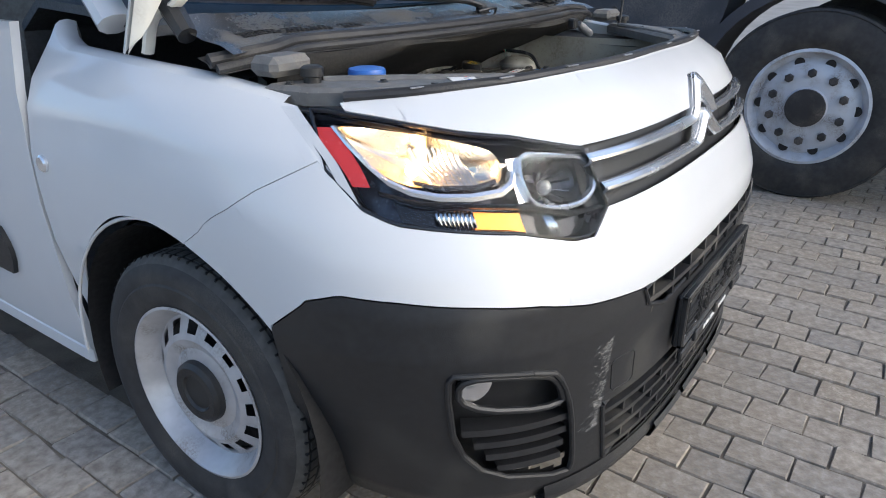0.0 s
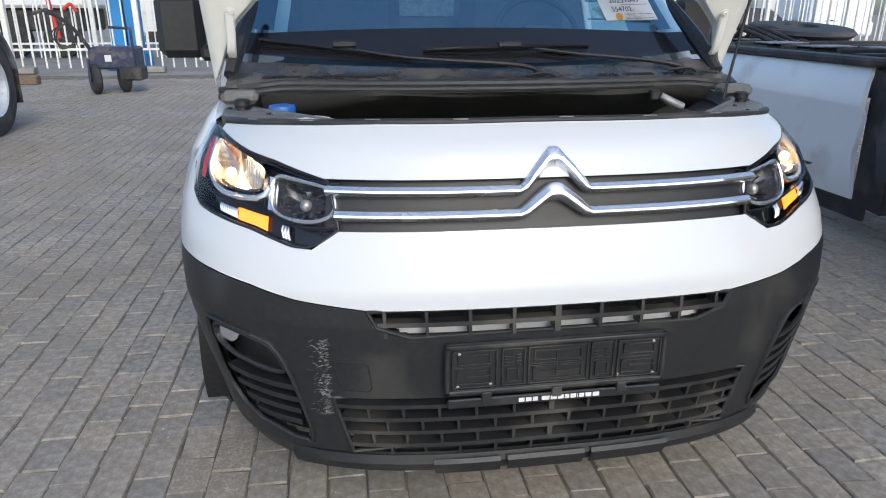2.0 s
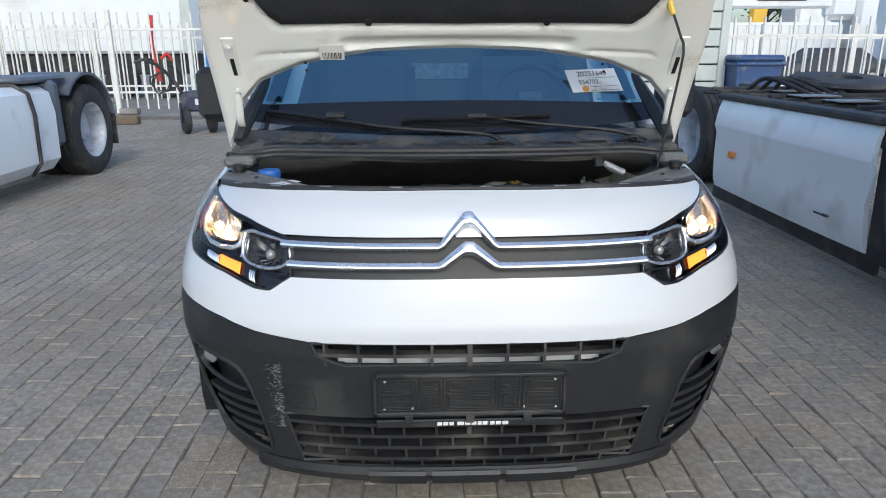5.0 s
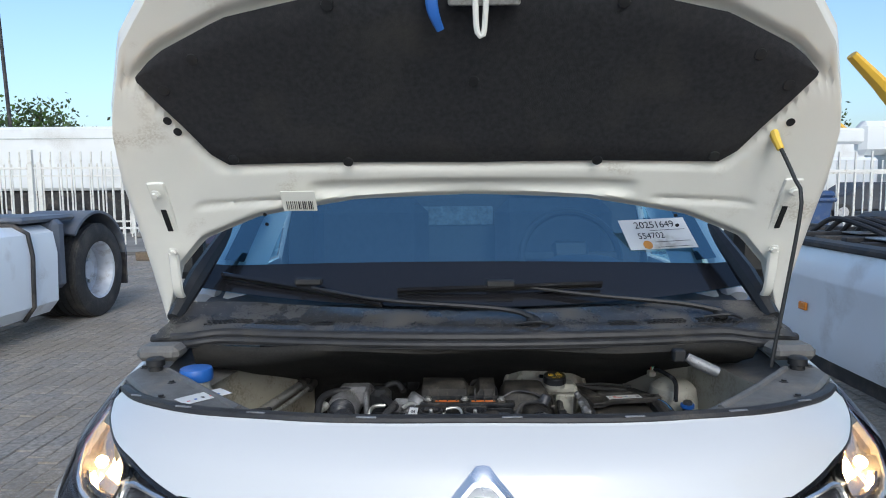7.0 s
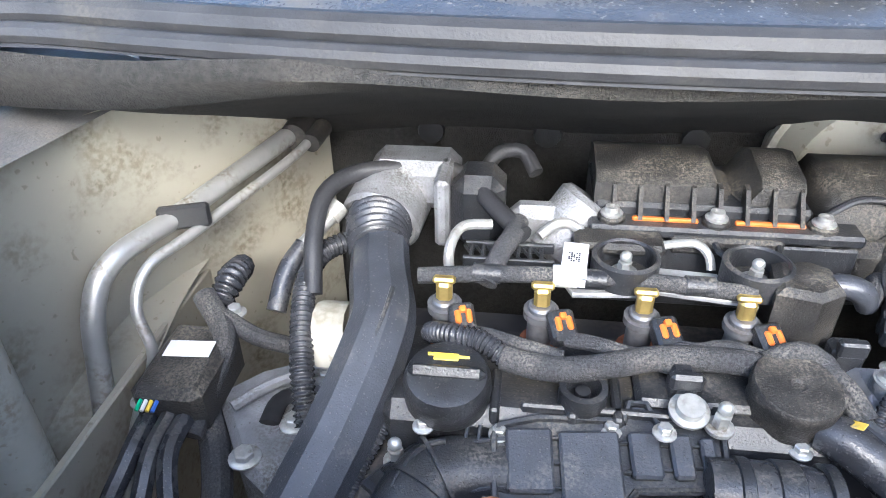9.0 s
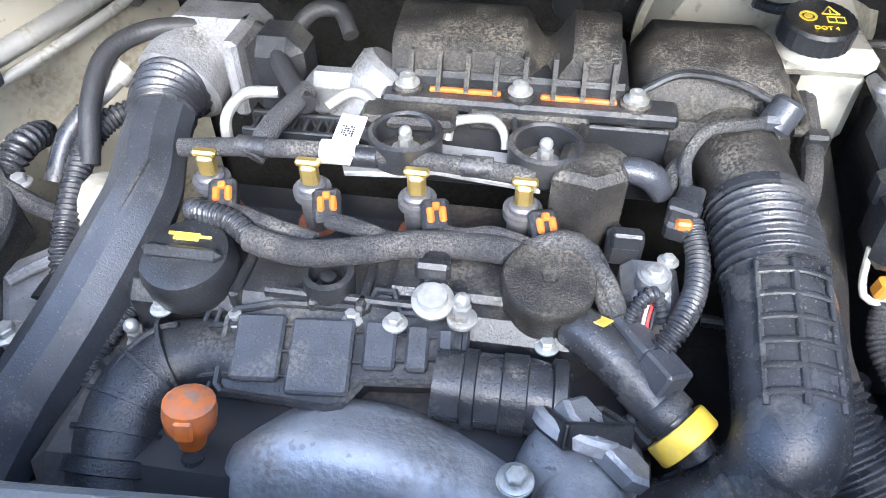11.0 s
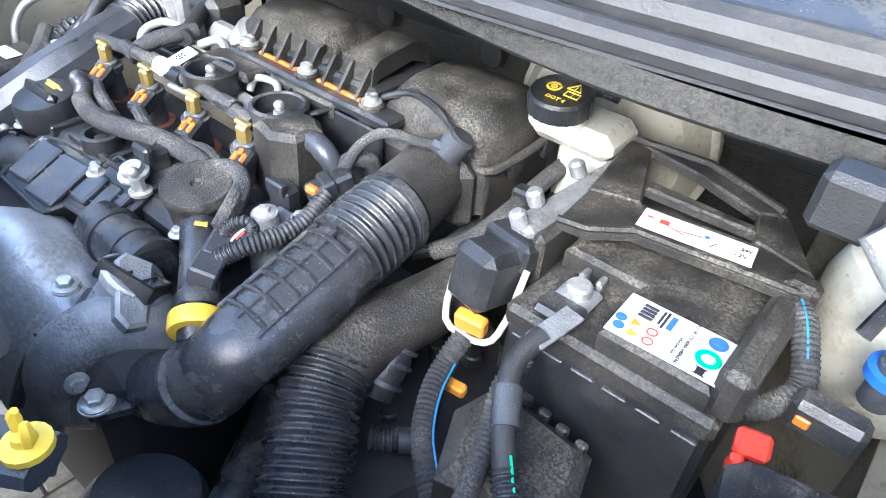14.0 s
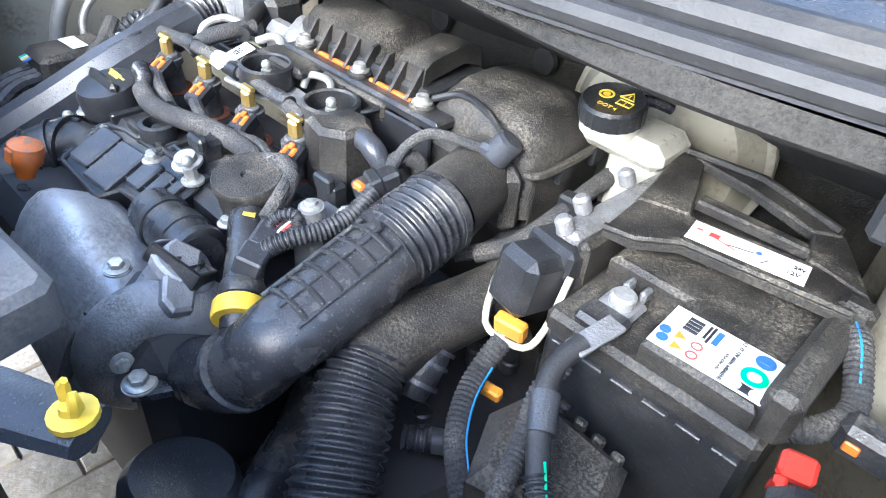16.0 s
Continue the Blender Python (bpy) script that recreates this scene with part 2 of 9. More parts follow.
M_CHASSIS = mat("chassis_black", (0.02, 0.02, 0.022), 0.6, var=0.3, scale=10, dirt=(0.14, 0.12, 0.1), damount=0.35, dscale=6)
M_FENCE = mat("white_fence_paint", (0.72, 0.71, 0.66), 0.5, var=0.06, scale=10, dirt=(0.4, 0.33, 0.24), damount=0.15)
M_PAVER = mat("concrete_paver", (0.29, 0.262, 0.228), 0.92, var=0.34, scale=34, bump=1.0, bscale=120, dirt=(0.235, 0.195, 0.145), damount=0.6, dscale=1.3, island=0.16, speckle=0.5)
M_SAND = mat("joint_sand", (0.135, 0.115, 0.092), 0.95, var=0.5, scale=6, bump=0.8, bscale=200, dirt=(0.20, 0.168, 0.125), damount=0.5, dscale=3)
M_FARGREY = mat("yard_ground", (0.24, 0.225, 0.205), 0.95, var=0.18, scale=1.2, bump=0.5, bscale=40)
M_CONTAINER = mat("grey_green_steel", (0.50, 0.53, 0.50), 0.5, var=0.06, scale=2, dirt=(0.32, 0.29, 0.24), damount=0.2, dscale=2)
M_TRAILER = mat("white_tarpaulin", (0.74, 0.75, 0.74), 0.5, var=0.03, scale=1, dirt=(0.5, 0.48, 0.44), damount=0.15, dscale=0.8)
M_BIN = mat("blue_bin_plastic", (0.035, 0.075, 0.19), 0.45, var=0.1, scale=6, dirt=(0.2, 0.2, 0.2), damount=0.2)
M_LEAF = mat("foliage", (0.06, 0.095, 0.03), 0.8, var=0.4, scale=3, island=0.3)
M_CRANE = mat("yellow_machine_paint", (0.75, 0.45, 0.04), 0.45, var=0.06, scale=1)
M_CARTBLUE = mat("dark_blue_steel", (0.03, 0.035, 0.075), 0.5, var=0.2, scale=12, dirt=(0.2, 0.17, 0.13), damount=0.3)
M_SKYBLUE = mat("light_blue_steel", (0.03, 0.22, 0.52), 0.45, var=0.1, scale=3)


# ---- building tools ----
class Shape:
    """Gathers corners and faces of one mesh."""

    def __init__(self):
        self.v, self.f = [], []

    def add(self, verts, faces, m=None):
        k = len(self.v)
        self.v += [tuple(m @ Vector(p)) if m is not None else tuple(p) for p in verts]
        self.f += [tuple(k + i for i in f) for f in faces]
        return self

    def box(self, x0, y0, z0, x1, y1, z1, c=0.003, m=None):
        """A box with its edges cut off by c."""
        c = min(c, 0.45 * min(abs(x1 - x0), abs(y1 - y0), abs(z1 - z0)))
        lo, hi = (min(x0, x1), min(y0, y1), min(z0, z1)), (max(x0, x1), max(y0, y1), max(z0, z1))
        verts, ids = [], {}
        for i in range(8):
            s = [(i >> a) & 1 for a in range(3)]
            for a in range(3):
                p = [hi[b] - c if s[b] else lo[b] + c for b in range(3)]
                p[a] = hi[a] if s[a] else lo[a]
                ids[i, a] = len(verts)
                verts.append(p)
        faces = []
        for a in range(3):
            b, d = (a + 1) % 3, (a + 2) % 3
            for s in (0, 1):
                q = [ids[(s << a) | (i << b) | (j << d), a] for i, j in ((0, 0), (1, 0), (1, 1), (0, 1))]
                faces.append(q if s else q[::-1])
            for i in (0, 1):
                for j in (0, 1):
                    e0, e1 = (i << b) | (j << d), (1 << a) | (i << b) | (j << d)
                    q = [ids[e0, b], ids[e1, b], ids[e1, d], ids[e0, d]]
                    faces.append(q if (i ^ j) else q[::-1])
        for i in range(8):
            q = [ids[i, 0], ids[i, 1], ids[i, 2]]
            faces.append(q if bin(i).count("1") % 2 else q[::-1])
        return self.add(verts, faces, m)

    def lathe(self, prof, n=24, m=None, wave=0.0, waves=0, caps=True):
        """Turns the outline (radius, height) round the z axis."""
        verts, faces = [], []
        for r, z in prof:
            for k in range(n):
                a = 2 * math.pi * k / n
                rr = r * (1 + wave * math.cos(waves * a)) if waves else r
                verts.append((rr * math.cos(a), rr * math.sin(a), z))
        for i in range(len(prof) - 1):
            for k in range(n):
                j = (k + 1) % n
                faces.append((i * n + k, i * n + j, (i + 1) * n + j, (i + 1) * n + k))
        caps = caps and (abs(prof[0][0] - prof[-1][0]) > 1e-6 or abs(prof[0][1] - prof[-1][1]) > 1e-6)
        if caps and prof[0][0] > 1e-5:
            faces.append(tuple(range(n))[::-1])
        if caps and prof[-1][0] > 1e-5:
            faces.append(tuple((len(prof) - 1) * n + k for k in range(n)))
        return self.add(verts, faces, m)

    def cyl(self, p, q, r, n=16, r2=None, c=0.0):
        """A round bar from p to q."""
        p, q = Vector(p), Vector(q)
        h = (q - p).length
        m = Matrix.Translation(p) @ (q - p).to_track_quat("Z", "Y").to_matrix().to_4x4()
        r2 = r if r2 is None else r2
        c = min(c, 0.4 * h, 0.6 * r, 0.6 * r2)
        prof = [(r, 0), (r2, h)] if not c else [(r - c, 0), (r, c), (r2, h - c), (r2 - c, h)]
        return self.lathe(prof, n, m)

    def tube(self, pts, r, n=12, step=0.012, corr=None, flat=1.0, smooth=True, cap=True):
        """A hose through the points; r: a radius, or one for each point; corr: (pitch, depth) of its folds."""
        path, rad = curve_through(pts, r, step if not corr else corr[0] / 11, smooth)
        frames, up = [], None
        for i, p in enumerate(path):
            t = (path[min(i + 1, len(path) - 1)] - path[max(i - 1, 0)]).normalized()
            if up is None:
                up = Vector((0, 0, 1)) if abs(t.z) < 0.9 else Vector((0, 1, 0))
            up = (up - t * up.dot(t)).normalized()
            frames.append((p, t.cross(up), up))
        verts, faces, run = [], [], 0.0
        for i, (p, a, b) in enumerate(frames):
            if i:
                run += (path[i] - path[i - 1]).length
            rr = rad[i] + (corr[1] * (0.5 + 0.5 * math.cos(2 * math.pi * run / corr[0])) - corr[1] if corr else 0)
            for k in range(n):
                w = 2 * math.pi * k / n
                verts.append(p + a * rr * math.cos(w) + b * rr * flat * math.sin(w))
        for i in range(len(path) - 1):
            for k in range(n):
                j = (k + 1) % n
                faces.append((i * n + k, i * n + j, (i + 1) * n + j, (i + 1) * n + k))
        if cap:
            faces += [tuple(range(n))[::-1], tuple((len(path) - 1) * n + k for k in range(n))]
        return self.add(verts, faces)

    def prism(self, outline, h, c=0.0, m=None, z=0.0):
        """A flat outline raised by h, its upper edge cut by c."""
        n = len(outline)
        area = sum(outline[i][0] * outline[(i + 1) % n][1] - outline[(i + 1) % n][0] * outline[i][1] for i in range(n))
        o = [Vector(p) for p in (outline if area > 0 else outline[::-1])]
        inset = []
        for i in range(n):
            a, b = (o[i] - o[i - 1]).normalized(), (o[(i + 1) % n] - o[i]).normalized()
            s = Vector((-a.y - b.y, a.x + b.x))
            k = 1 + a.dot(b)
            inset.append(o[i] + s * (c / max(k, 0.3)))
        verts = [(p.x, p.y, z) for p in o] + [(p.x, p.y, z + h - c) for p in o]
        faces = [tuple(range(n))[::-1]] + [(i, (i + 1) % n, n + (i + 1) % n, n + i) for i in range(n)]
        if c:
            verts += [(p.x, p.y, z + h) for p in inset]
            faces += [(n + i, n + (i + 1) % n, 2 * n + (i + 1) % n, 2 * n + i) for i in range(n)]
            faces.append(tuple(2 * n + i for i in range(n)))
        else:
            faces.append(tuple(n + i for i in range(n)))
        return self.add(verts, faces, m)

    def grid(self, rows, thick=None):
        """A sheet through rows of points; thick: an offset vector that gives it depth."""
        nr, nc = len(rows), len(rows[0])
        verts = [Vector(p) for r in rows for p in r]
        faces = [(i * nc + j, i * nc + j + 1, (i + 1) * nc + j + 1, (i + 1) * nc + j) for i in range(nr - 1) for j in range(nc - 1)]
        if thick is not None:
            k = len(verts)
            verts += [v + Vector(thick) for v in verts]
            faces += [tuple(k + i for i in f)[::-1] for f in faces]
            rim = [j for j in range(nc)] + [i * nc + nc - 1 for i in range(1, nr)] + [(nr - 1) * nc + j for j in range(nc - 2, -1, -1)] + [i * nc for i in range(nr - 2, 0, -1)]
            faces += [(rim[i - 1], rim[i], k + rim[i], k + rim[i - 1])[::-1] for i in range(len(rim))]
        return self.add(verts, faces)

    def ball(self, c, r, n=12):
        prof = [(r * math.sin(math.pi * i / n), -r * math.cos(math.pi * i / n)) for i in range(n + 1)]
        prof[0], prof[-1] = (0.0, -r), (0.0, r)
        return self.lathe(prof, n * 2, Matrix.Translation(c))

    def bolt(self, p, r=0.006, h=0.006, m=None):
        """A flanged hexagon head."""
        t = Matrix.Translation(p) @ (m if m is not None else Matrix())
        self.lathe([(r * 1.6, 0), (r * 1.6, h * 0.2), (r * 1.2, h * 0.35), (r, h * 0.35)], 16, t)
        return self.lathe([(r, h * 0.3), (r, h * 0.9), (r * 0.85, h)], 6, t)


def curve_through(pts, r, step, smooth=True):
    pts = [Vector(p) for p in pts]
    rs = [r] * len(pts) if not isinstance(r, (list, tuple)) else list(r)
    if len(pts) < 3 or not smooth:
        out, rad = [], []
        for i in range(len(pts) - 1):
            k = max(1, int((pts[i + 1] - pts[i]).length / step)) if step else 1
            for j in range(k):
                out.append(pts[i].lerp(pts[i + 1], j / k)), rad.append(rs[i] + (rs[i + 1] - rs[i]) * j / k)
        return out + [pts[-1]], rad + [rs[-1]]
    e = [pts[0] * 2 - pts[1]] + pts + [pts[-1] * 2 - pts[-2]]
    out, rad = [], []
    for i in range(1, len(e) - 2):
        k = max(2, int((e[i + 1] - e[i]).length / step))
        for j in range(k):
            t = j / k
            out.append(0.5 * (2 * e[i] + (e[i + 1] - e[i - 1]) * t + (2 * e[i - 1] - 5 * e[i] + 4 * e[i + 1] - e[i + 2]) * t * t + (3 * e[i] - e[i - 1] - 3 * e[i + 1] + e[i + 2]) * t ** 3))
            rad.append(rs[i - 1] + (rs[i] - rs[i - 1]) * t)
    return out + [pts[-1]], rad + [rs[-1]]


def mesh_of(name, s, material, smooth=35):
    me = bpy.data.meshes.new(name)
    me.from_pydata([tuple(p) for p in s.v], [], s.f)
    me.validate()
    b = bmesh.new()
    b.from_mesh(me)
    bmesh.ops.remove_doubles(b, verts=b.verts, dist=1e-5)
    bmesh.ops.recalc_face_normals(b, faces=b.faces)
    if smooth:
        lim = radians(smooth)
        for f in b.faces:
            f.smooth = True
        for e in b.edges:
            if len(e.link_faces) == 2 and e.calc_face_angle() > lim:
                e.smooth = False
    b.to_mesh(me)
    b.free()
    me.materials.append(material)
    return me


def part(name, s, material, parent=None, label="", smooth=35):
    ob = new(name, mesh_of(name, s, material, smooth))
    if parent is not None:
        ob.parent = parent
        ob.matrix_parent_inverse = parent.matrix_world.inverted() if parent.type != "EMPTY" else Matrix.Translation(parent.location).inverted()
    return tagged(ob, label)


def thing(name, label, category, at=(0, 0, 0), group="", kind=""):
    ob = new(name)
    ob.location = at
    ob.empty_display_size = 0.05
    return tagged(ob, label, category, group, kind)


def lettering(name, words, size, m, material, parent, label=""):
    c = bpy.data.curves.new(name, "FONT")
    c.body, c.size, c.extrude, c.align_x, c.align_y = words, size, 0.0003, "CENTER", "CENTER"
    tmp = bpy.data.objects.new(name, c)
    scene.collection.objects.link(tmp)
    me = bpy.data.meshes.new_from_object(tmp)
    bpy.data.objects.remove(tmp)
    me.transform(m)
    me.materials.clear()
    me.materials.append(material)
    ob = new(name, me)
    ob.parent = parent
    ob.matrix_parent_inverse = Matrix.Translation(parent.location).inverted()
    return tagged(ob, label)



def lut(x, xs, ys):
    return float(np.interp(x, xs, ys))


Z_K = (0.15, 0.19, 0.25, 0.45, 0.60, 0.68, 0.76, 0.82, 0.92, 0.98, 1.02, 1.06, 1.14)
NOSE_K = (0.13, 0.07, 0.04, 0.03, 0.025, 0.03, 0.055, 0.085, 0.115, 0.145, 0.20, 0.28, 0.33)
CORNER_K = (0.60, 0.60, 0.60, 0.60, 0.60, 0.62, 0.65, 0.69, 0.83, 0.98, 1.02, 1.00, 0.95)
WIDE_K = (0.77, 0.80, 0.83, 0.885, 0.915, 0.92, 0.922, 0.92, 0.905, 0.88, 0.85, 0.82, 0.77)
PHI = np.linspace(0, math.pi / 2, 400)
Q_TABLE = 0.92 * np.sin(PHI) ** (2 / 3) + 0.025 + 0.6 * (1 - np.cos(PHI) ** (2 / 3))
Q_END, Q_DOOR, Y_DOOR = float(Q_TABLE[-1]), 2.27, 1.345


def skin(q, z, out=0.0):
    """The van's outer skin. q runs from the nose's middle round the corner along the side to the door; z is the height."""
    side = -1 if q < 0 else 1
    q = abs(q)

    def at(q, z):
        w, d, n = lut(z, Z_K, WIDE_K), lut(z, Z_K, CORNER_K), lut(z, Z_K, NOSE_K)
        q0 = q + 0.025
        if q0 <= Q_END:
            phi = lut(q0, Q_TABLE, PHI)
            return np.array((w * math.sin(phi) ** (2 / 3), n + d * (1 - max(0.0, math.cos(phi)) ** (2 / 3)), z))
        return np.array((w, n + d + (Y_DOOR - n - d) * (q0 - Q_END) / (Q_DOOR - Q_END), z))
    p = at(q, z)
    if out:
        e = 0.012
        a = at(q + e, z) - at(max(q - e, 0), z)
        b = at(q, z + e) - at(q, z - e)
        m = np.cross(a, b)
        p = p + m / np.linalg.norm(m) * out
    return Vector((side * p[0], p[1], p[2]))


# ---- the van ----
def panel(q_list, lo, hi, z_step=0.02, out=0.0, thick=0.004, extra_z=(), hole=None):
    """A piece of the van's skin between two edges, given as functions of q, with a little thickness."""
    zs = sorted(set([round(z, 4) for z in np.arange(0.14, 1.16, z_step)]) | set(extra_z))
    s = Shape()
    cols = []
    for q in q_list:
        a, b = lo(q), hi(q)
        inner = [z for z in zs if a + 0.004 < z < b - 0.004]
        cols.append((q, a, b, inner))
    idx = {}

    def vert(q, z, o):
        k = (round(q, 5), round(z, 5), o)
        if k not in idx:
            idx[k] = len(s.v)
            s.v.append(tuple(skin(q, z, out - o)))
        return idx[k]
    for (q0, a0, b0, _), (q1, a1, b1, _) in zip(cols, cols[1:]):
        inner = [z for z in zs if max(a0, a1) + 0.004 < z < min(b0, b1) - 0.004]
        l0, l1 = [a0, *inner, b0], [a1, *inner, b1]
        for i in range(len(l0) - 1):
            if l0[i + 1] - l0[i] < 1e-4 and l1[i + 1] - l1[i] < 1e-4:
                continue
            cq, cz = (q0 + q1) / 2, (l0[i] + l0[i + 1] + l1[i] + l1[i + 1]) / 4
            if hole and hole(cq, cz):
                continue
            for o in ((0, thick) if thick else (0,)):
                f = (vert(q0, l0[i], o), vert(q1, l1[i], o), vert(q1, l1[i + 1], o), vert(q0, l0[i + 1], o))
                f = tuple(dict.fromkeys(f))
                if len(f) > 2:
                    s.f.append(f if not o else f[::-1])
        for la, lb, end in () if not thick else ((l0[0], l1[0], 0), (l0[-1], l1[-1], 1)):
            f = (vert(q0, la, 0), vert(q1, lb, 0), vert(q1, lb, thick), vert(q0, la, thick))
            s.f.append(f if not end else f[::-1])
    return s


def spread(a, b, step=0.02, also=()):
    n = max(1, round((b - a) / step))
    return sorted(set([round(a + (b - a) * i / n, 5) for i in range(n + 1)] + [x for x in also if a < x < b]))


def inside(poly, x, y):
    c = False
    for (x0, y0), (x1, y1) in zip(poly, poly[1:] + poly[:1]):
        if (y0 > y) != (y1 > y) and x < (x1 - x0) * (y - y0) / (y1 - y0) + x0:
            c = not c
    return c


def edge(xs, ys):
    return lambda q: float(np.interp(abs(q), xs, ys))


def bead(poly, r, out=0.0, n=8, closed=True):
    """A round lip along an outline on the skin."""
    pts = [skin(q, z, out) for q, z in (poly + poly[:1] if closed else poly)]
    return Shape().tube(pts, r, n, 0.01, smooth=False)


def rounded(poly, times=2):
    """The outline with its corners cut round."""
    for _ in range(times):
        poly = [p for (x0, y0), (x1, y1) in zip(poly, poly[1:] + poly[:1]) for p in ((0.78 * x0 + 0.22 * x1, 0.78 * y0 + 0.22 * y1), (0.22 * x0 + 0.78 * x1, 0.22 * y0 + 0.78 * y1))]
    return poly


van = thing("van", "white delivery van with raised bonnet and black front bumper", "van")
BLACK_TOP = edge((0, 0.45, 0.66, 0.80, 0.95, 1.12, 1.25, 1.34, 1.46, 1.47), (0.641, 0.643, 0.664, 0.688, 0.702, 0.712, 0.713, 0.690, 0.613, 0.606))
LAMP_LOW = edge((0.50, 0.525, 0.60, 0.66, 0.79, 0.95, 1.05, 1.10, 1.135, 1.15), (0.83, 0.815, 0.777, 0.779, 0.806, 0.822, 0.832, 0.852, 0.915, 0.95))
LAMP_TOP = edge((0.50, 0.566, 0.733, 0.83, 0.96, 1.06, 1.10), (0.915, 0.917, 0.948, 0.958, 0.978, 0.990, 0.99))
SEAM = edge((1.135, 1.30, 1.47, 1.645), (0.918, 0.862, 0.797, 0.722))
AXLE_Y, AXLE_Z, ARCH = 0.885, 0.325, 0.418


def arch(q):
    y = skin(abs(q), 0.6).y
    d = abs(y - AXLE_Y)
    return AXLE_Z + math.sqrt(max(ARCH * ARCH - d * d, 0)) if d < ARCH else 0.24


# white nose between grille, lamps and engine bay
top_edge = edge((0, 0.47, 0.75, 0.90, 1.0, 1.07), (1.027, 1.024, 1.014, 1.006, 1.000, 0.994))
nose_low = lambda q: 0.921 if abs(q) < 0.566 else LAMP_TOP(q) + 0.003
part("nose_panel", panel(spread(-1.02, 1.02, 0.02, (-0.566, 0.566)), nose_low, top_edge, out=0.001), M_WHITE, van)
nose_lip = Shape()
nose_lip.grid([[skin(q, top_edge(q), 0.001) + Vector((0, dy, dz)) for q in spread(-1.0, 1.0, 0.04)] for dy, dz in ((0, 0), (0.004, 0.004), (0.010, 0.004), (0.016, 0.0), (0.018, -0.012))])
part("nose_flange", nose_lip, M_WHITE, van)
seal_rim = Shape().tube([skin(q, top_edge(q), 0.0) + Vector((0, 0.014, 0.007)) for q in spread(-1.0, 1.0, 0.08)], 0.012, 10, 0.02, flat=0.8)
part("nose_seal", seal_rim, M_SEAL, van, "dusty black rubber seal on the nose")

for q in (-0.86, -0.66, -0.46, -0.22, 0.06, 0.30, 0.54, 0.76):
    p = skin(q, top_edge(q), 0.0) + Vector((0, 0.004, 0.014))
    part("seal_clip", Shape().box(-0.018, -0.003, 0, 0.018, 0.003, 0.0025, 0.001, Matrix.Translation(p) @ pose(0, 0, 0, 0, 0, 20 * q)), M_ALU, van)

# white bumper skin
bump_hi = lambda q: 0.811 if abs(q) < 0.524 else (LAMP_LOW(q) - 0.004 if abs(q) < 1.135 else SEAM(q) - 0.0005)
bump_lo = lambda q: BLACK_TOP(q) if abs(q) < 1.465 else arch(q)
part("bumper_skin", panel(spread(-1.64, 1.64, 0.02, (-0.524, 0.524, -1.135, 1.135, 1.465, -1.465)), bump_lo, bump_hi), M_WHITE, van)
# wings, one on either side
wing_top = edge((1.10, 1.25, 1.5, 1.8, 2.1, 2.3), (0.992, 1.020, 1.040, 1.055, 1.075, 1.095))
for side in (-1, 1):
    lo = lambda q: (LAMP_LOW(q) + 0.0 if abs(q) < 1.135 else SEAM(q) + 0.0005) if abs(q) < 1.645 else max(arch(q), 0.0)
    qs = spread(1.10, 2.235, 0.02, (1.135, 1.645))
    qs = [side * q for q in qs][::side]
    wing = part("wing", panel(qs, lo, wing_top, extra_z=(0.26,)), M_WHITE, van)
    top = Shape()
    top.grid([[skin(side * q, wing_top(q)) + Vector((-side * dx, 0, dz)) for q in spread(1.12, 2.235, 0.05)] for dx, dz in ((0, 0), (0.012, 0.008), (0.03, 0.010), (0.05, 0.004), (0.055, -0.03))])
    part("wing_edge", top, M_WHITE, wing)
    lip = Shape().tube([(side * (0.917 - 0.004), AXLE_Y + ARCH * math.cos(a), AXLE_Z + ARCH * math.sin(a)) for a in np.linspace(-0.05, 2.36, 30)], 0.0045, 8, 0.02)
    part("arch_lip", lip, M_WHITE, wing)

# black bumper, with its openings
UP_GRILLE = [(-0.462, 0.6405), (-0.44, 0.603), (-0.36, 0.578), (0.36, 0.578), (0.44, 0.603), (0.462, 0.6405)]
LOW_GRILLE = [(-0.60, 0.414), (-0.575, 0.258), (0.575, 0.258), (0.60, 0.414)]
FOG = [(0.78, 0.555), (1.03, 0.582), (1.055, 0.56), (1.05, 0.40), (0.97, 0.318), (0.72, 0.268), (0.70, 0.30), (0.715, 0.45), (0.745, 0.52)]
holes = lambda q, z: inside(UP_GRILLE, q, z) or inside(LOW_GRILLE, q, z) or inside(FOG, abs(q), z)
lip_low = edge((0, 0.45, 0.75, 1.0, 1.35, 1.47), (0.208, 0.205, 0.195, 0.19, 0.182, 0.18))
bq = spread(-1.465, 1.465, 0.01)
bumper = part("front_bumper", panel(bq, lip_low, lambda q: BLACK_TOP(q) - 0.003, 0.0098, thick=0.02, extra_z=(0.258, 0.414, 0.578, 0.6405), hole=holes), M_PLASTIC, van, "scratched black plastic bumper")
part("opening_lip", bead(UP_GRILLE, 0.005, 0.001), M_PLASTIC, bumper)
part("opening_lip", bead(LOW_GRILLE, 0.006, 0.001), M_PLASTIC, bumper)
# Near-black sheet added behind the openings, standing in for the unlit depth.
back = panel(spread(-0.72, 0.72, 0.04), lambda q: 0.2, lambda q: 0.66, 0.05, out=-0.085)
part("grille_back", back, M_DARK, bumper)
for z, w in ((0.609, 0.452),):
    s = Shape()
    s.grid([[skin(q, z + dz, o) for q in spread(-w, w, 0.03)] for dz, o in ((0.005, 0.002), (0.006, -0.03), (-0.004, -0.03), (-0.0055, 0.002), (0.005, 0.002))])
    part("slat", s, M_SLAT, bumper)
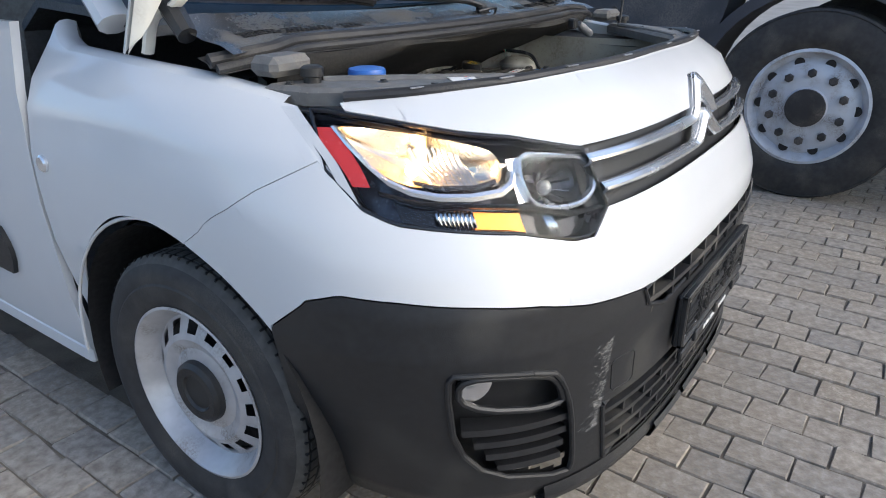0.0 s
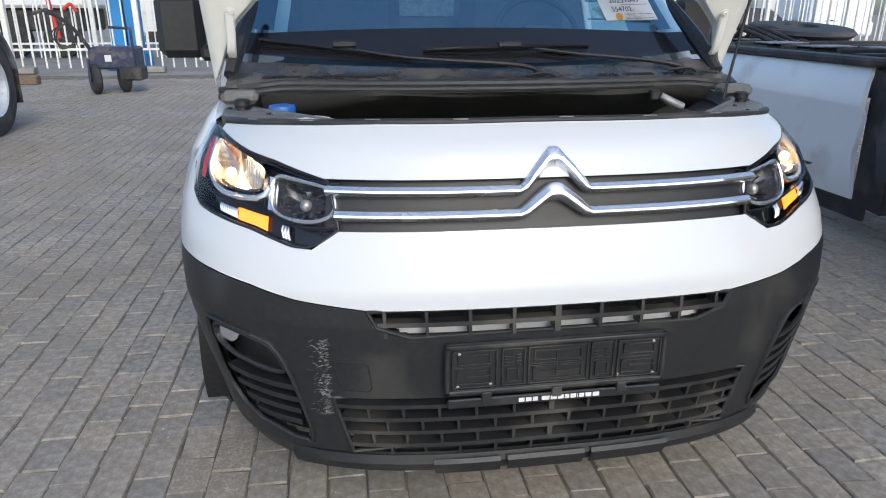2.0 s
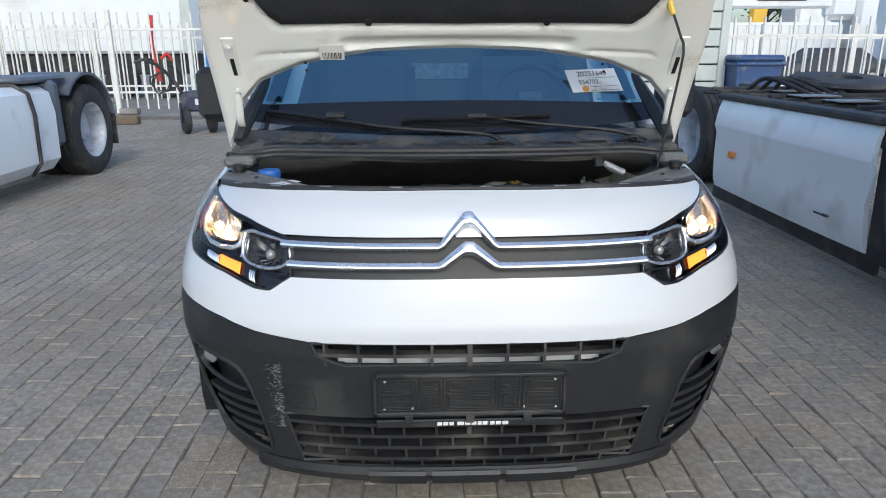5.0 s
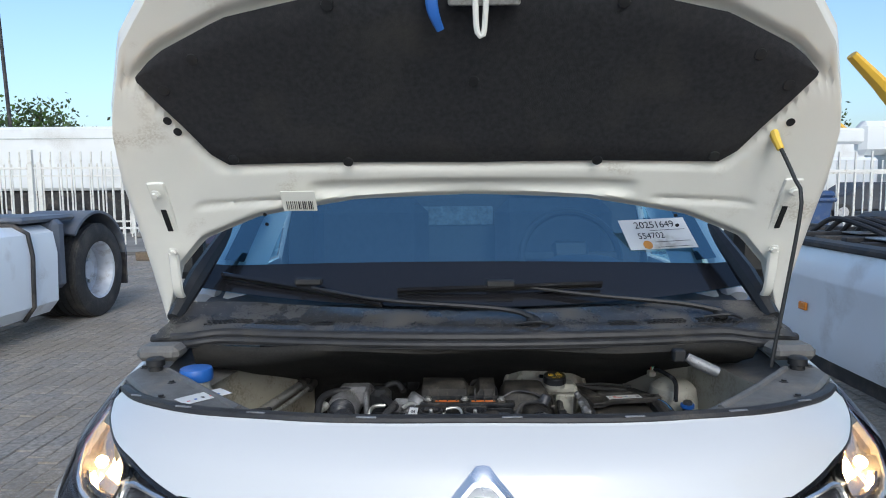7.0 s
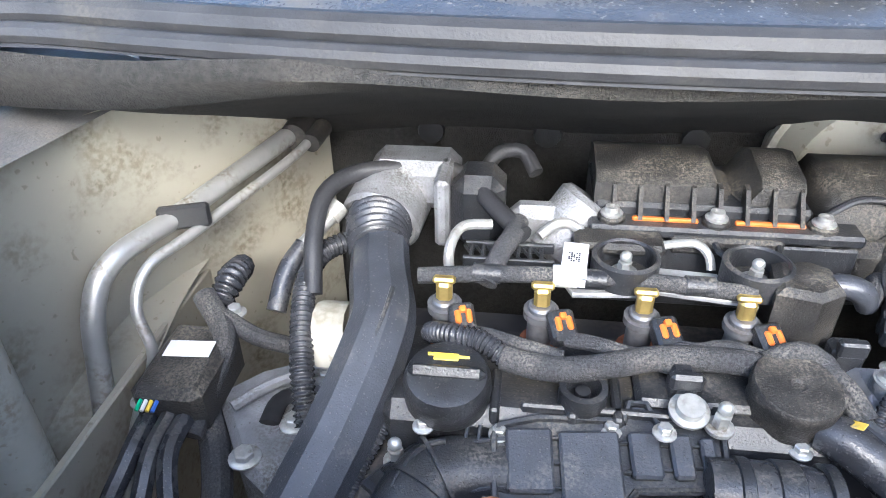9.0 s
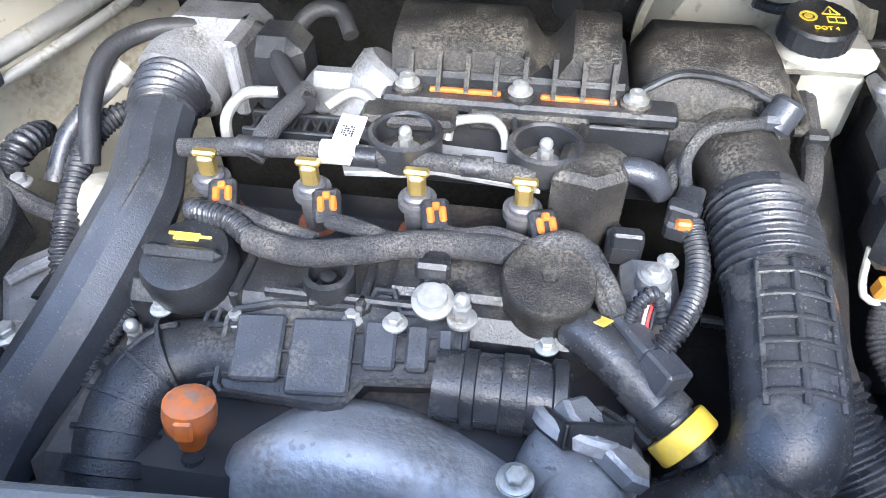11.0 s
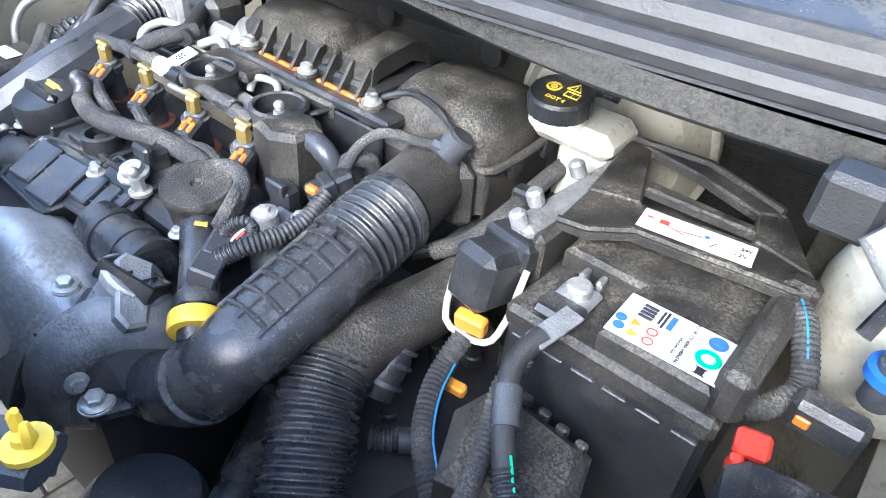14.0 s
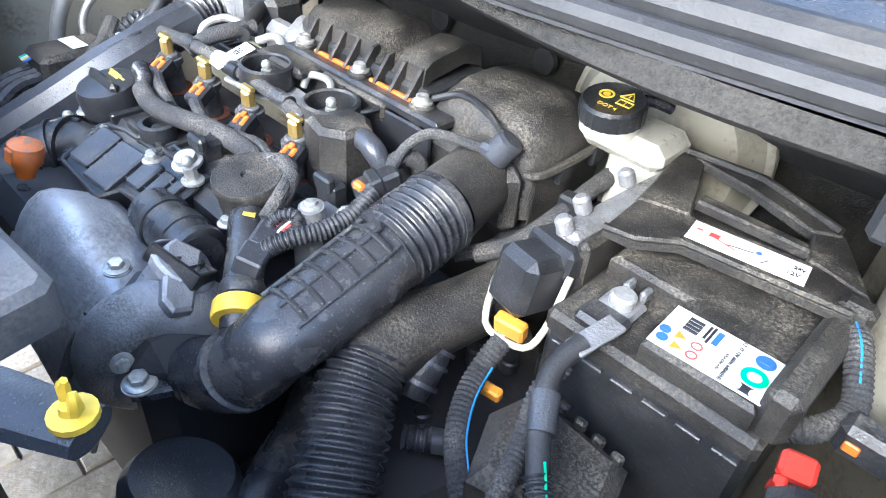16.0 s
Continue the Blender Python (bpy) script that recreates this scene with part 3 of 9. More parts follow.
for k in range(-4, 5):
    s = Shape()
    x = 0.105 * k
    s.grid([[skin(x + dx, z, o) for z in (0.576, 0.61, 0.642)] for dx, o in ((0.004, 0.001), (0.003, -0.035), (-0.003, -0.035), (-0.004, 0.001), (0.004, 0.001))])
    part("grille_rib", s, M_SLAT, bumper)
part("radiator_bar", Shape().box(-0.37, 0.068, 0.556, 0.40, 0.080, 0.590, 0.002), M_PAPER, bumper, "pale metal crossbar behind the grille")
for i, z in enumerate((0.392, 0.355, 0.318, 0.281)):
    w = float(np.interp(z, (0.258, 0.414), (0.572, 0.596)))
    s = Shape()
    s.grid([[skin(q, z + dz, o) for q in spread(-w, w, 0.03)] for dz, o in ((0.0055, 0.004), (0.004, -0.035), (-0.004, -0.035), (-0.0055, 0.004), (0.0055, 0.004))])
    part("slat", s, M_SLAT, bumper)
    for k in range(-5, 6):
        x = 0.1 * k + (0.05 if i % 2 else 0)
        if abs(x) < w - 0.02:
            s = Shape()
            s.grid([[skin(x + dx, z + dz, o) for dz in (-0.036, 0)] for dx, o in ((0.004, 0.002), (0.003, -0.035), (-0.003, -0.035), (-0.004, 0.002), (0.004, 0.002))])
            part("grille_rib", s, M_SLAT, bumper)
# lower lip with its stepped edge
s = Shape()
s.grid([[skin(q, z, o) for q in spread(-0.80, 0.80, 0.04)] for z, o in ((0.250, 0.002), (0.236, 0.018), (0.214, 0.022), (0.196, 0.012), (0.19, -0.03))])
part("bumper_lip", s, M_PLASTIC, bumper)
for x0, x1 in ((-0.33, -0.14), (-0.12, 0.10), (0.12, 0.36)):
    s = Shape()
    s.grid([[skin(q, z, o) for q in spread(x0, x1, 0.04)] for z, o in ((0.248, 0.016), (0.243, 0.026), (0.212, 0.030), (0.204, 0.022))])
    part("lip_tab", s, M_PLASTIC, bumper)
# fog lamp recesses
for side in (-1, 1):
    poly = rounded([(side * q, z) for q, z in FOG], 1)
    part("fog_surround", bead(poly, 0.006, 0.001), M_PLASTIC, bumper)
    s = panel([side * q for q in spread(0.66, 1.09, 0.03)][::side], lambda q: 0.25, lambda q: 0.60, 0.03, out=-0.05)
    part("fog_recess", s, M_PLASTIC, bumper)
    upper = [(side * q, z) for q, z in [(0.79, 0.548), (1.02, 0.572), (1.035, 0.50), (0.735, 0.458), (0.75, 0.51)]]
    upper = rounded(upper)
    part("fog_frame", bead(upper, 0.007, -0.004), M_PLASTIC, bumper)
    s = Shape().lathe([(0.0, 0), (0.022, 0.004), (0.032, 0.014), (0.036, 0.024)], 20, Matrix.Translation(skin(side * 0.995, 0.538, -0.04)) @ Vector((side * 0.5, -0.85, 0)).to_track_quat("Z", "Y").to_matrix().to_4x4())
    part("fog_lamp", s, M_REFL, bumper)
    for i in range(4):
        z = 0.432 - 0.034 * i
        s = Shape()
        s.grid([[skin(side * q, z + dz - 0.03 * (1.05 - q), o) for q in spread(0.715 + 0.008 * i, 1.03 - 0.03 * i, 0.03)] for dz, o in ((0.008, -0.006), (0.0, -0.045), (-0.01, -0.045), (-0.006, -0.004), (0.008, -0.006))])
        part("fog_slat", s, M_PLASTIC, bumper)
# towing eye cover, scuffs
hook = [(-0.575, 0.506), (-0.565, 0.513), (-0.490, 0.511), (-0.478, 0.503), (-0.476, 0.442), (-0.487, 0.433), (-0.558, 0.436), (-0.570, 0.446)]
part("towing_eye_cover", bead(hook, 0.0016, 0.0), M_DARK, bumper)
rng = random.Random(4)
s = Shape()
for k in range(260):
    z = rng.uniform(0.36, 0.57)
    q = -0.585 - abs(rng.gauss(0, 0.022)) - (0.56 - z) * 0.16
    l, a = rng.uniform(0.004, 0.016), rng.gauss(0.15, 0.3)
    s.tube([skin(q, z, 0.0003), skin(q + l * math.cos(a), z + l * math.sin(a), 0.0003)], rng.uniform(0.0003, 0.0007), 4, 0)
tagged(part("scuffs", s, mat("scuffed_plastic", (0.16, 0.155, 0.145), 0.8), bumper, "pale scratches in the plastic"), kind="stuff")

# number plate holder, empty
holder = part("plate_holder", Shape().box(-0.268, 0.012, 0.434, 0.268, 0.03, 0.562, 0.006), M_PLASTIC, bumper, "empty black number plate holder")
s = Shape()
for x0, x1, z0, z1 in ((-0.268, 0.268, 0.552, 0.562), (-0.268, 0.268, 0.434, 0.446), (-0.268, -0.256, 0.434, 0.562), (0.256, 0.268, 0.434, 0.562)):
    s.box(x0, 0.004, z0, x1, 0.018, z1, 0.003)
part("holder_frame", s, M_SLAT, holder)
s = Shape()
def holder_frame(x0, z0, x1, z1, t=0.0022):
    s.box(x0, 0.0065, z0, x1, 0.014, z0 + t, 0.0006).box(x0, 0.0065, z1 - t, x1, 0.014, z1, 0.0006)
    s.box(x0, 0.0065, z0, x0 + t, 0.014, z1, 0.0006).box(x1 - t, 0.0065, z0, x1, 0.014, z1, 0.0006)


for x0, x1 in ((-0.252, -0.146), (-0.135, -0.079), (-0.072, 0.073), (0.080, 0.138), (0.146, 0.254)):
    holder_frame(x0, 0.452, x1, 0.548, 0.003)
    wide = x1 - x0 > 0.09
    holder_frame(x0 + 0.012, 0.462, x1 - 0.014, 0.496)
    if wide:
        holder_frame(x0 + 0.014, 0.512, x1 - 0.016, 0.538)
        s.box(x0 + 0.004, 0.0065, 0.503, x1 - 0.02, 0.014, 0.506, 0.0006).box(x0 + 0.03, 0.0065, 0.480, x1 - 0.01, 0.014, 0.4825, 0.0006)
    else:
        for k in range(4):
            s.box(x0 + 0.006, 0.0065, 0.502 + 0.008 * k, x0 + 0.020 + 0.008 * (k % 2), 0.014, 0.5045 + 0.008 * k, 0.0006)
            s.box(x1 - 0.022, 0.0065, 0.506 + 0.008 * k, x1 - 0.010, 0.014, 0.509 + 0.008 * k, 0.0006)
s.box(-0.072, 0.0065, 0.498, 0.06, 0.014, 0.5005, 0.0006).box(-0.004, 0.0065, 0.47, -0.0015, 0.014, 0.53, 0.0006)
s.box(-0.25, 0.0065, 0.4465, 0.25, 0.014, 0.449, 0.0006)
part("holder_ribs", s, M_SLAT, holder)
for x, z in ((-0.235, 0.54), (0.235, 0.54), (-0.16, 0.458), (0.15, 0.458), (-0.238, 0.455), (0.24, 0.455)):
    part("screw", Shape().lathe([(0.004, 0), (0.004, 0.002), (0.0025, 0.003)], 10, pose(x, 0.011, z, 90, 0, 0)), M_ZINC, holder)
strip = part("name_strip", Shape().box(-0.262, 0.004, 0.400, 0.262, 0.014, 0.424, 0.003), M_PLASTIC, holder)
s = Shape()
x = -0.092
for w in (0.017, 0.017, 0.016, 0.0, 0.022, 0.018, 0.017, 0.014, 0.017, 0.004, 0.016, 0.018, 0.02):
    if w:
        s.box(x, 0.0025, 0.4065, x + w - 0.003, 0.006, 0.4175, 0.001)
    x += (w or 0.006)
part("printed_bars", s, M_PAPER, strip, "white printed bars")
for x in (-0.17, 0.0, 0.16):
    part("clip", Shape().box(x - 0.012, -0.002, 0.416, x + 0.012, 0.012, 0.442, 0.002), M_SLAT, holder)

M_GRILLE = mat("black_grille_plastic", (0.010, 0.010, 0.011), 0.45, var=0.2, scale=40, dirt=(0.06, 0.055, 0.05), damount=0.1, dscale=6)
# grille with two bright bars that rise to chevrons
grille = part("grille", panel(spread(-0.57, 0.57, 0.03), lambda q: 0.806, lambda q: 0.926, 0.02, out=-0.02), M_GRILLE, van, "black grille with two chrome bars")


def bar_rows(path_pts, half, deep):
    """A bar with a raised middle along points (q, z) on the skin."""
    rows = []
    for dz, o in ((half, 0.0), (half * 0.85, deep * 0.8), (half * 0.1, deep * 1.25), (-half * 0.35, deep * 1.2), (-half * 0.9, deep * 0.3), (-half, -0.004)):
        row = []
        for i, (q, z, k) in enumerate(path_pts):
            row.append(skin(q, z + dz * k, 0.001 + o * (1 + 0.6 * (k - 1))))
        rows.append(row)
    return rows


for name, z0, apex in (("chrome_bar", 0.895, 0.961), ("chrome_bar", 0.843, 0.890)):
    pts = [(q, z0, 1.0) for q in spread(-0.562 if z0 > 0.87 else -0.535, -0.085, 0.03)]
    pts += [(-0.078, z0 + 0.003, 1.15), (-0.068, z0 + (apex - z0) * 0.16, 1.5), (-0.045, z0 + (apex - z0) * 0.52, 1.7), (-0.02, z0 + (apex - z0) * 0.88, 1.8), (-0.009, z0 + (apex - z0) * 0.985, 1.9), (0.0001, apex, 1.95)]
    pts += [(-q, z, k) for q, z, k in pts[::-1][1:]]
    part(name, Shape().grid(bar_rows(pts, 0.0105, 0.012), (0, 0.006, 0)), M_CHROME, grille, "satin chrome bar rising to a chevron")


# headlamps
def ribbon(side, path, w, out, closed=False, rise=0.004):
    """A bright moulded band of width w along (q, z) points, set at the depth out."""
    pts = [Vector(p) for p in path]
    n = len(pts)
    rows = [[] for _ in range(5)]
    for i in range(n + (1 if closed else 0)):
        p = pts[i % n]
        a = pts[(i - 1) % n] if closed or i else p
        b = pts[(i + 1) % n] if closed or i < n - 1 else p
        d = (b - a).normalized()
        m = Vector((-d.y, d.x))
        for row, (k, o) in zip(rows, ((-0.5, -0.012), (-0.45, rise * 0.4), (0.0, rise), (0.42, rise * 0.3), (0.5, -0.012))):
            e = p + m * (w * k)
            row.append(skin(side * e.x, e.y, out + o))
    return Shape().grid(rows)


def headlamp(side):
    fan = lambda a, b, step=0.02: [side * q for q in spread(a, b, step)][::side]
    lamp = part("headlight", panel(fan(0.515, 1.125), lambda q: LAMP_LOW(q) + 0.002, LAMP_TOP, 0.02, out=-0.075), M_LAMPBACK, van, "lit halogen headlight with clear lens")
    rim = [(side * q, LAMP_LOW(q)) for q in spread(0.525, 1.13, 0.03)] + [(side * q, LAMP_TOP(q)) for q in spread(0.56, 1.08, 0.03)][::-1]
    s = Shape()
    loop = rim + rim[:1]
    s.grid([[skin(q, z, o) for q, z in loop] for o in (-0.001, -0.075)])
    part("lamp_wall", s, M_GLOSSBLK, lamp)
    part("lamp_rim", bead(rim, 0.0035, -0.003), M_GLOSSBLK, lamp)
    # dark hood above the units
    s = panel(fan(0.53, 1.09), lambda q: LAMP_TOP(q) - 0.007, lambda q: LAMP_TOP(q) - 0.001, 0.02, out=-0.012)
    part("upper_bezel", s, M_GLOSSBLK, lamp)
    # low beam bowl
    bowl = [(0.772, 0.893), (0.80, 0.880), (0.90, 0.880), (0.985, 0.888), (1.028, 0.905), (1.056, 0.938), (1.066, 0.972), (1.02, 0.976), (0.90, 0.963), (0.80, 0.945), (0.768, 0.932)]
    poly = rounded([(side * q, z) for q, z in bowl])
    cq, cz = 0.905, 0.924
    s = Shape()
    loop = poly + poly[:1]
    s.grid([[skin(side * cq + (q - side * cq) * k, cz + (z - cz) * k, o) for q, z in loop] for k, o in ((1.0, -0.016), (0.97, -0.032), (0.84, -0.050), (0.55, -0.066), (0.25, -0.072), (0.02, -0.072))])
    part("reflector", s, M_WARMREFL, lamp)
    for k in range(9):
        q = 0.832 + 0.012 * k
        part("flute", Shape().tube([skin(side * (q - 0.006), 0.884, -0.040), skin(side * q, 0.91, -0.056), skin(side * (q + 0.004), 0.935, -0.058), skin(side * (q + 0.006), 0.957, -0.046)], 0.0062, 8, 0.01), M_WARMREFL, lamp)
    part("bulb", Shape().ball(skin(side * 0.955, 0.922, -0.038), 0.012, 8), M_BULB, lamp, "glowing warm bulb")
    hook = [(0.748, 0.897), (0.762, 0.880), (0.79, 0.870), (0.86, 0.867), (0.93, 0.870), (0.985, 0.879), (1.02, 0.893), (1.042, 0.917), (1.054, 0.948), (1.058, 0.972)]
    part("bright_frame", ribbon(side, hook, 0.014, -0.012), M_CHROME, lamp, "chrome hook round the low beam")
    part("inner_step", ribbon(side, [(0.79, 0.889), (0.84, 0.883), (0.92, 0.885), (0.97, 0.895)], 0.008, -0.022), M_LAMPBACK, lamp)
    # amber-tinted blade between the two units
    s = panel(fan(0.735, 0.785, 0.01), lambda q: 0.884, lambda q: 0.925 + (abs(q) - 0.735) * 0.2, 0.02, out=-0.045)
    part("tinted_blade", s, M_WARMREFL, lamp)
    # high beam in a thick rounded frame
    high = [(0.548, 0.842), (0.60, 0.828), (0.69, 0.833), (0.728, 0.850), (0.736, 0.892), (0.722, 0.925), (0.64, 0.915), (0.558, 0.903), (0.536, 0.872)]
    poly = rounded(high, 2)
    cq, cz = 0.64, 0.868
    s = Shape()
    loop = poly + poly[:1]
    s.grid([[skin(side * (cq + (q - cq) * k), cz + (z - cz) * k, o) for q, z in loop] for k, o in ((0.95, -0.014), (0.86, -0.045), (0.5, -0.068), (0.02, -0.070))])
    part("reflector", s, M_LAMPBACK, lamp)
    part("bright_frame", ribbon(side, poly, 0.009, -0.008, True, 0.004), M_CHROME, lamp, "chrome frame of the high beam")
    part("side_shell", panel(fan(0.722, 0.752, 0.01), lambda q: 0.850, lambda q: 0.922, 0.02, out=-0.018), M_CHROME, lamp)
    for k in range(10):
        a = 0.3 + 0.63 * k
        c0, c1 = (0.64 + 0.024 * math.cos(a), 0.868 + 0.014 * math.sin(a)), (0.64 + 0.062 * math.cos(a + 0.2), 0.868 + 0.030 * math.sin(a + 0.2))
        part("facet", Shape().tube([skin(side * c0[0], c0[1], -0.062), skin(side * c1[0], c1[1], -0.036)], [0.004, 0.009], 5, 0.02, flat=0.35, smooth=False), M_REFL if k % 3 else M_LAMPBACK, lamp)
    part("bulb_cap", Shape().ball(skin(side * 0.645, 0.868, -0.05), 0.014, 8), M_ZINC, lamp)
    # lower row: black divider, amber indicator, ribbed clear cells
    divide = [(0.54, 0.816), (0.62, 0.817), (0.74, 0.842), (0.85, 0.853), (0.98, 0.862), (1.05, 0.876)]
    part("divider", ribbon(side, divide, 0.008, -0.006), M_GLOSSBLK, lamp)
    floor_low, floor_top = lambda q: LAMP_LOW(q) + 0.008, lambda q: max(LAMP_LOW(q) + 0.012, float(np.interp(abs(q), [p[0] for p in divide], [p[1] for p in divide])) - 0.003)
    part("lower_housing", panel(fan(0.55, 1.03), floor_low, floor_top, 0.02, out=-0.034), M_GLOSSBLK, lamp)
    part("indicator", panel(fan(0.755, 0.872), floor_low, lambda q: floor_top(q) - 0.004, 0.01, out=-0.024), M_LAMPAMBER, lamp, "glowing amber indicator")
    for q0, q1, m in ((0.872, 0.965, M_REFL), (0.676, 0.712, M_REFL), (0.548, 0.590, M_REFL)):
        for k in range(int((q1 - q0) / 0.0095)):
            q = q0 + 0.0095 * k
            lo, hi = floor_low(q) + 0.002, floor_top(q) - 0.004
            part("clear_rib", Shape().tube([skin(side * q, lo, -0.022), skin(side * (q + 0.002), (lo + hi) / 2, -0.017), skin(side * q, hi, -0.022)], 0.0036, 6, 0.01), m, lamp)
    # slanted side marker at the outer end
    rows = []
    for k in np.linspace(0, 1, 6):
        z = 0.885 + 0.085 * k
        rows.append([skin(side * (1.062 - 0.006 * k + j * (0.034 + 0.014 * k)), z, -0.012) for j in (0, 0.33, 0.66, 1)])
    part("side_marker", Shape().grid(rows), M_REDLENS, lamp, "red side marker")
    lens = part("lens", panel(fan(0.52, 1.13), lambda q: LAMP_LOW(q), LAMP_TOP, 0.02, out=0.002, thick=0), M_LENS, lamp, "clear lens")
    lens.visible_shadow = False


headlamp(-1)
headlamp(1)


# wheels
M_TREAD = mat("worn_tread_rubber", (0.075, 0.071, 0.065), 0.7, var=0.25, scale=40, bump=0.3, bscale=400)


def car_wheel(x, y, steer=0.0, name="wheel"):
    side = -1 if x < 0 else 1
    w = new(name)
    w.parent = van
    w.empty_display_size = 0.05
    m = Matrix.Translation((x, y, AXLE_Z)) @ pose(0, 0, 0, 0, 0, steer) @ pose(0, 0, 0, 0, 90 * side, 0)
    prof = [(0.205, -0.095), (0.235, -0.105), (0.27, -0.105), (0.305, -0.098), (0.322, -0.082)]
    tread = []
    for g in (-0.082, -0.052, -0.02, 0.012, 0.044):
        tread += [(0.328, g), (0.328, g + 0.024), (0.320, g + 0.026), (0.320, g + 0.030)]
    prof += tread + [(0.328, 0.076), (0.322, 0.084), (0.305, 0.100), (0.285, 0.106), (0.27, 0.104), (0.265, 0.107), (0.235, 0.104), (0.212, 0.094), (0.205, 0.08)]
    part("tyre", Shape().lathe(prof, 64, m, caps=False), M_TYRE, w, "worn road tyre")
    s = Shape()
    for g in (-0.082, -0.052, -0.02, 0.012, 0.044):
        s.lathe([(0.3275, g + 0.0005), (0.3287, g + 0.001), (0.3287, g + 0.0235), (0.3275, g + 0.024)], 64, m, caps=False)
    s.lathe([(0.3287, 0.0745), (0.3285, 0.077), (0.3228, 0.0845), (0.3122, 0.0948)], 64, m, caps=False)
    part("tread", s, M_TREAD, w, "grey worn tread")
    s = Shape()
    # Near-black bars, slightly proud, put the grooves' shade into colour.
    for k in range(72):
        a = 2 * math.pi * k / 72
        for z0, z1 in ((-0.083, -0.058), (-0.050, -0.030), (0.014, 0.034), (0.046, 0.083)):
            c, t = Vector((math.cos(a), math.sin(a), 0)), Vector((-math.sin(a), math.cos(a), 0))
            mm = m @ Matrix((((*t, 0)), (*c, 0), (0, 0, 1, 0), (0, 0, 0, 1))).transposed()
            s.box(-0.0026, 0.318, z0, 0.0026, 0.3294, z1, 0.0005, mm)
    tagged(part("tread_sipes", s, M_DARK, w), kind="stuff")
    rim = [(0.205, -0.09), (0.200, -0.085), (0.192, 0.0), (0.192, 0.05), (0.205, 0.085), (0.214, 0.098), (0.208, 0.100), (0.196, 0.088), (0.184, 0.06), (0.178, 0.052)]
    part("rim", Shape().lathe(rim + [(0.170, 0.05)], 64, m, caps=False), M_RIM, w, "silver steel wheel with rust stains")
    n = 60
    s = Shape()
    rings = [(0.185, 0.05), (0.172, 0.054), (0.140, 0.072), (0.126, 0.077), (0.10, 0.066), (0.075, 0.074), (0.02, 0.074)]
    verts, faces = [], []
    for r, z in rings:
        verts += [(r * math.cos(2 * math.pi * k / n), r * math.sin(2 * math.pi * k / n), z) for k in range(n)]
    for i in range(len(rings) - 1):
        for k in range(n):
            if i == 1 and k % 4 in (0, 1):
                continue
            faces.append((i * n + k, i * n + (k + 1) % n, (i + 1) * n + (k + 1) % n, (i + 1) * n + k))
    part("wheel_disc", s.add(verts, faces, m), M_RIM, w)
    # Near-black drum close behind the disc so the wheel slots look shaded.
    part("brake_drum", Shape().lathe([(0.0, -0.02), (0.168, -0.02), (0.168, 0.036), (0.0, 0.040)], 32, m), M_DARK, w)
    part("hub_cap", Shape().lathe([(0.076, 0.072), (0.074, 0.088), (0.064, 0.096), (0.045, 0.094), (0.04, 0.088), (0, 0.088)], 32, m), M_PLASTIC, w, "black plastic hub cap")
    return w


for x, y in ((-0.800, AXLE_Y), (0.800, AXLE_Y), (-0.772, 3.67), (0.772, 3.67)):
    car_wheel(x, y, 1.5 if y < 2 else 0.0)
for side in (-1, 1):
    liner = Shape()
    liner.grid([[(side * x, AXLE_Y + 0.40 * math.cos(a), AXLE_Z + 0.40 * math.sin(a)) for a in np.linspace(-0.35, 3.5, 24)] for x in (0.905, 0.60)], None)
    part("wheel_arch_liner", liner, M_DARK, van)
    part("inner_wall", Shape().box(side * 0.59, 0.5, 0.2, side * 0.60, 1.3, 0.72, 0.002), M_CREAM, van)
    house = Shape().grid([[(side * x, AXLE_Y + 0.41 * math.cos(a), AXLE_Z + 0.41 * math.sin(a)) for a in np.linspace(0.2, 2.94, 20)] for x in (0.86, 0.588)], None)
    part("wheel_house", house, M_CREAM, van)

# cabin shell: doors, sides, pillars, roof
ROOF = 1.80


def side_x(z):
    return float(np.interp(z, (0.25, 0.45, 0.7, 0.95, 1.1, 1.75, ROOF), (0.88, 0.905, 0.921, 0.915, 0.895, 0.74, 0.62)))


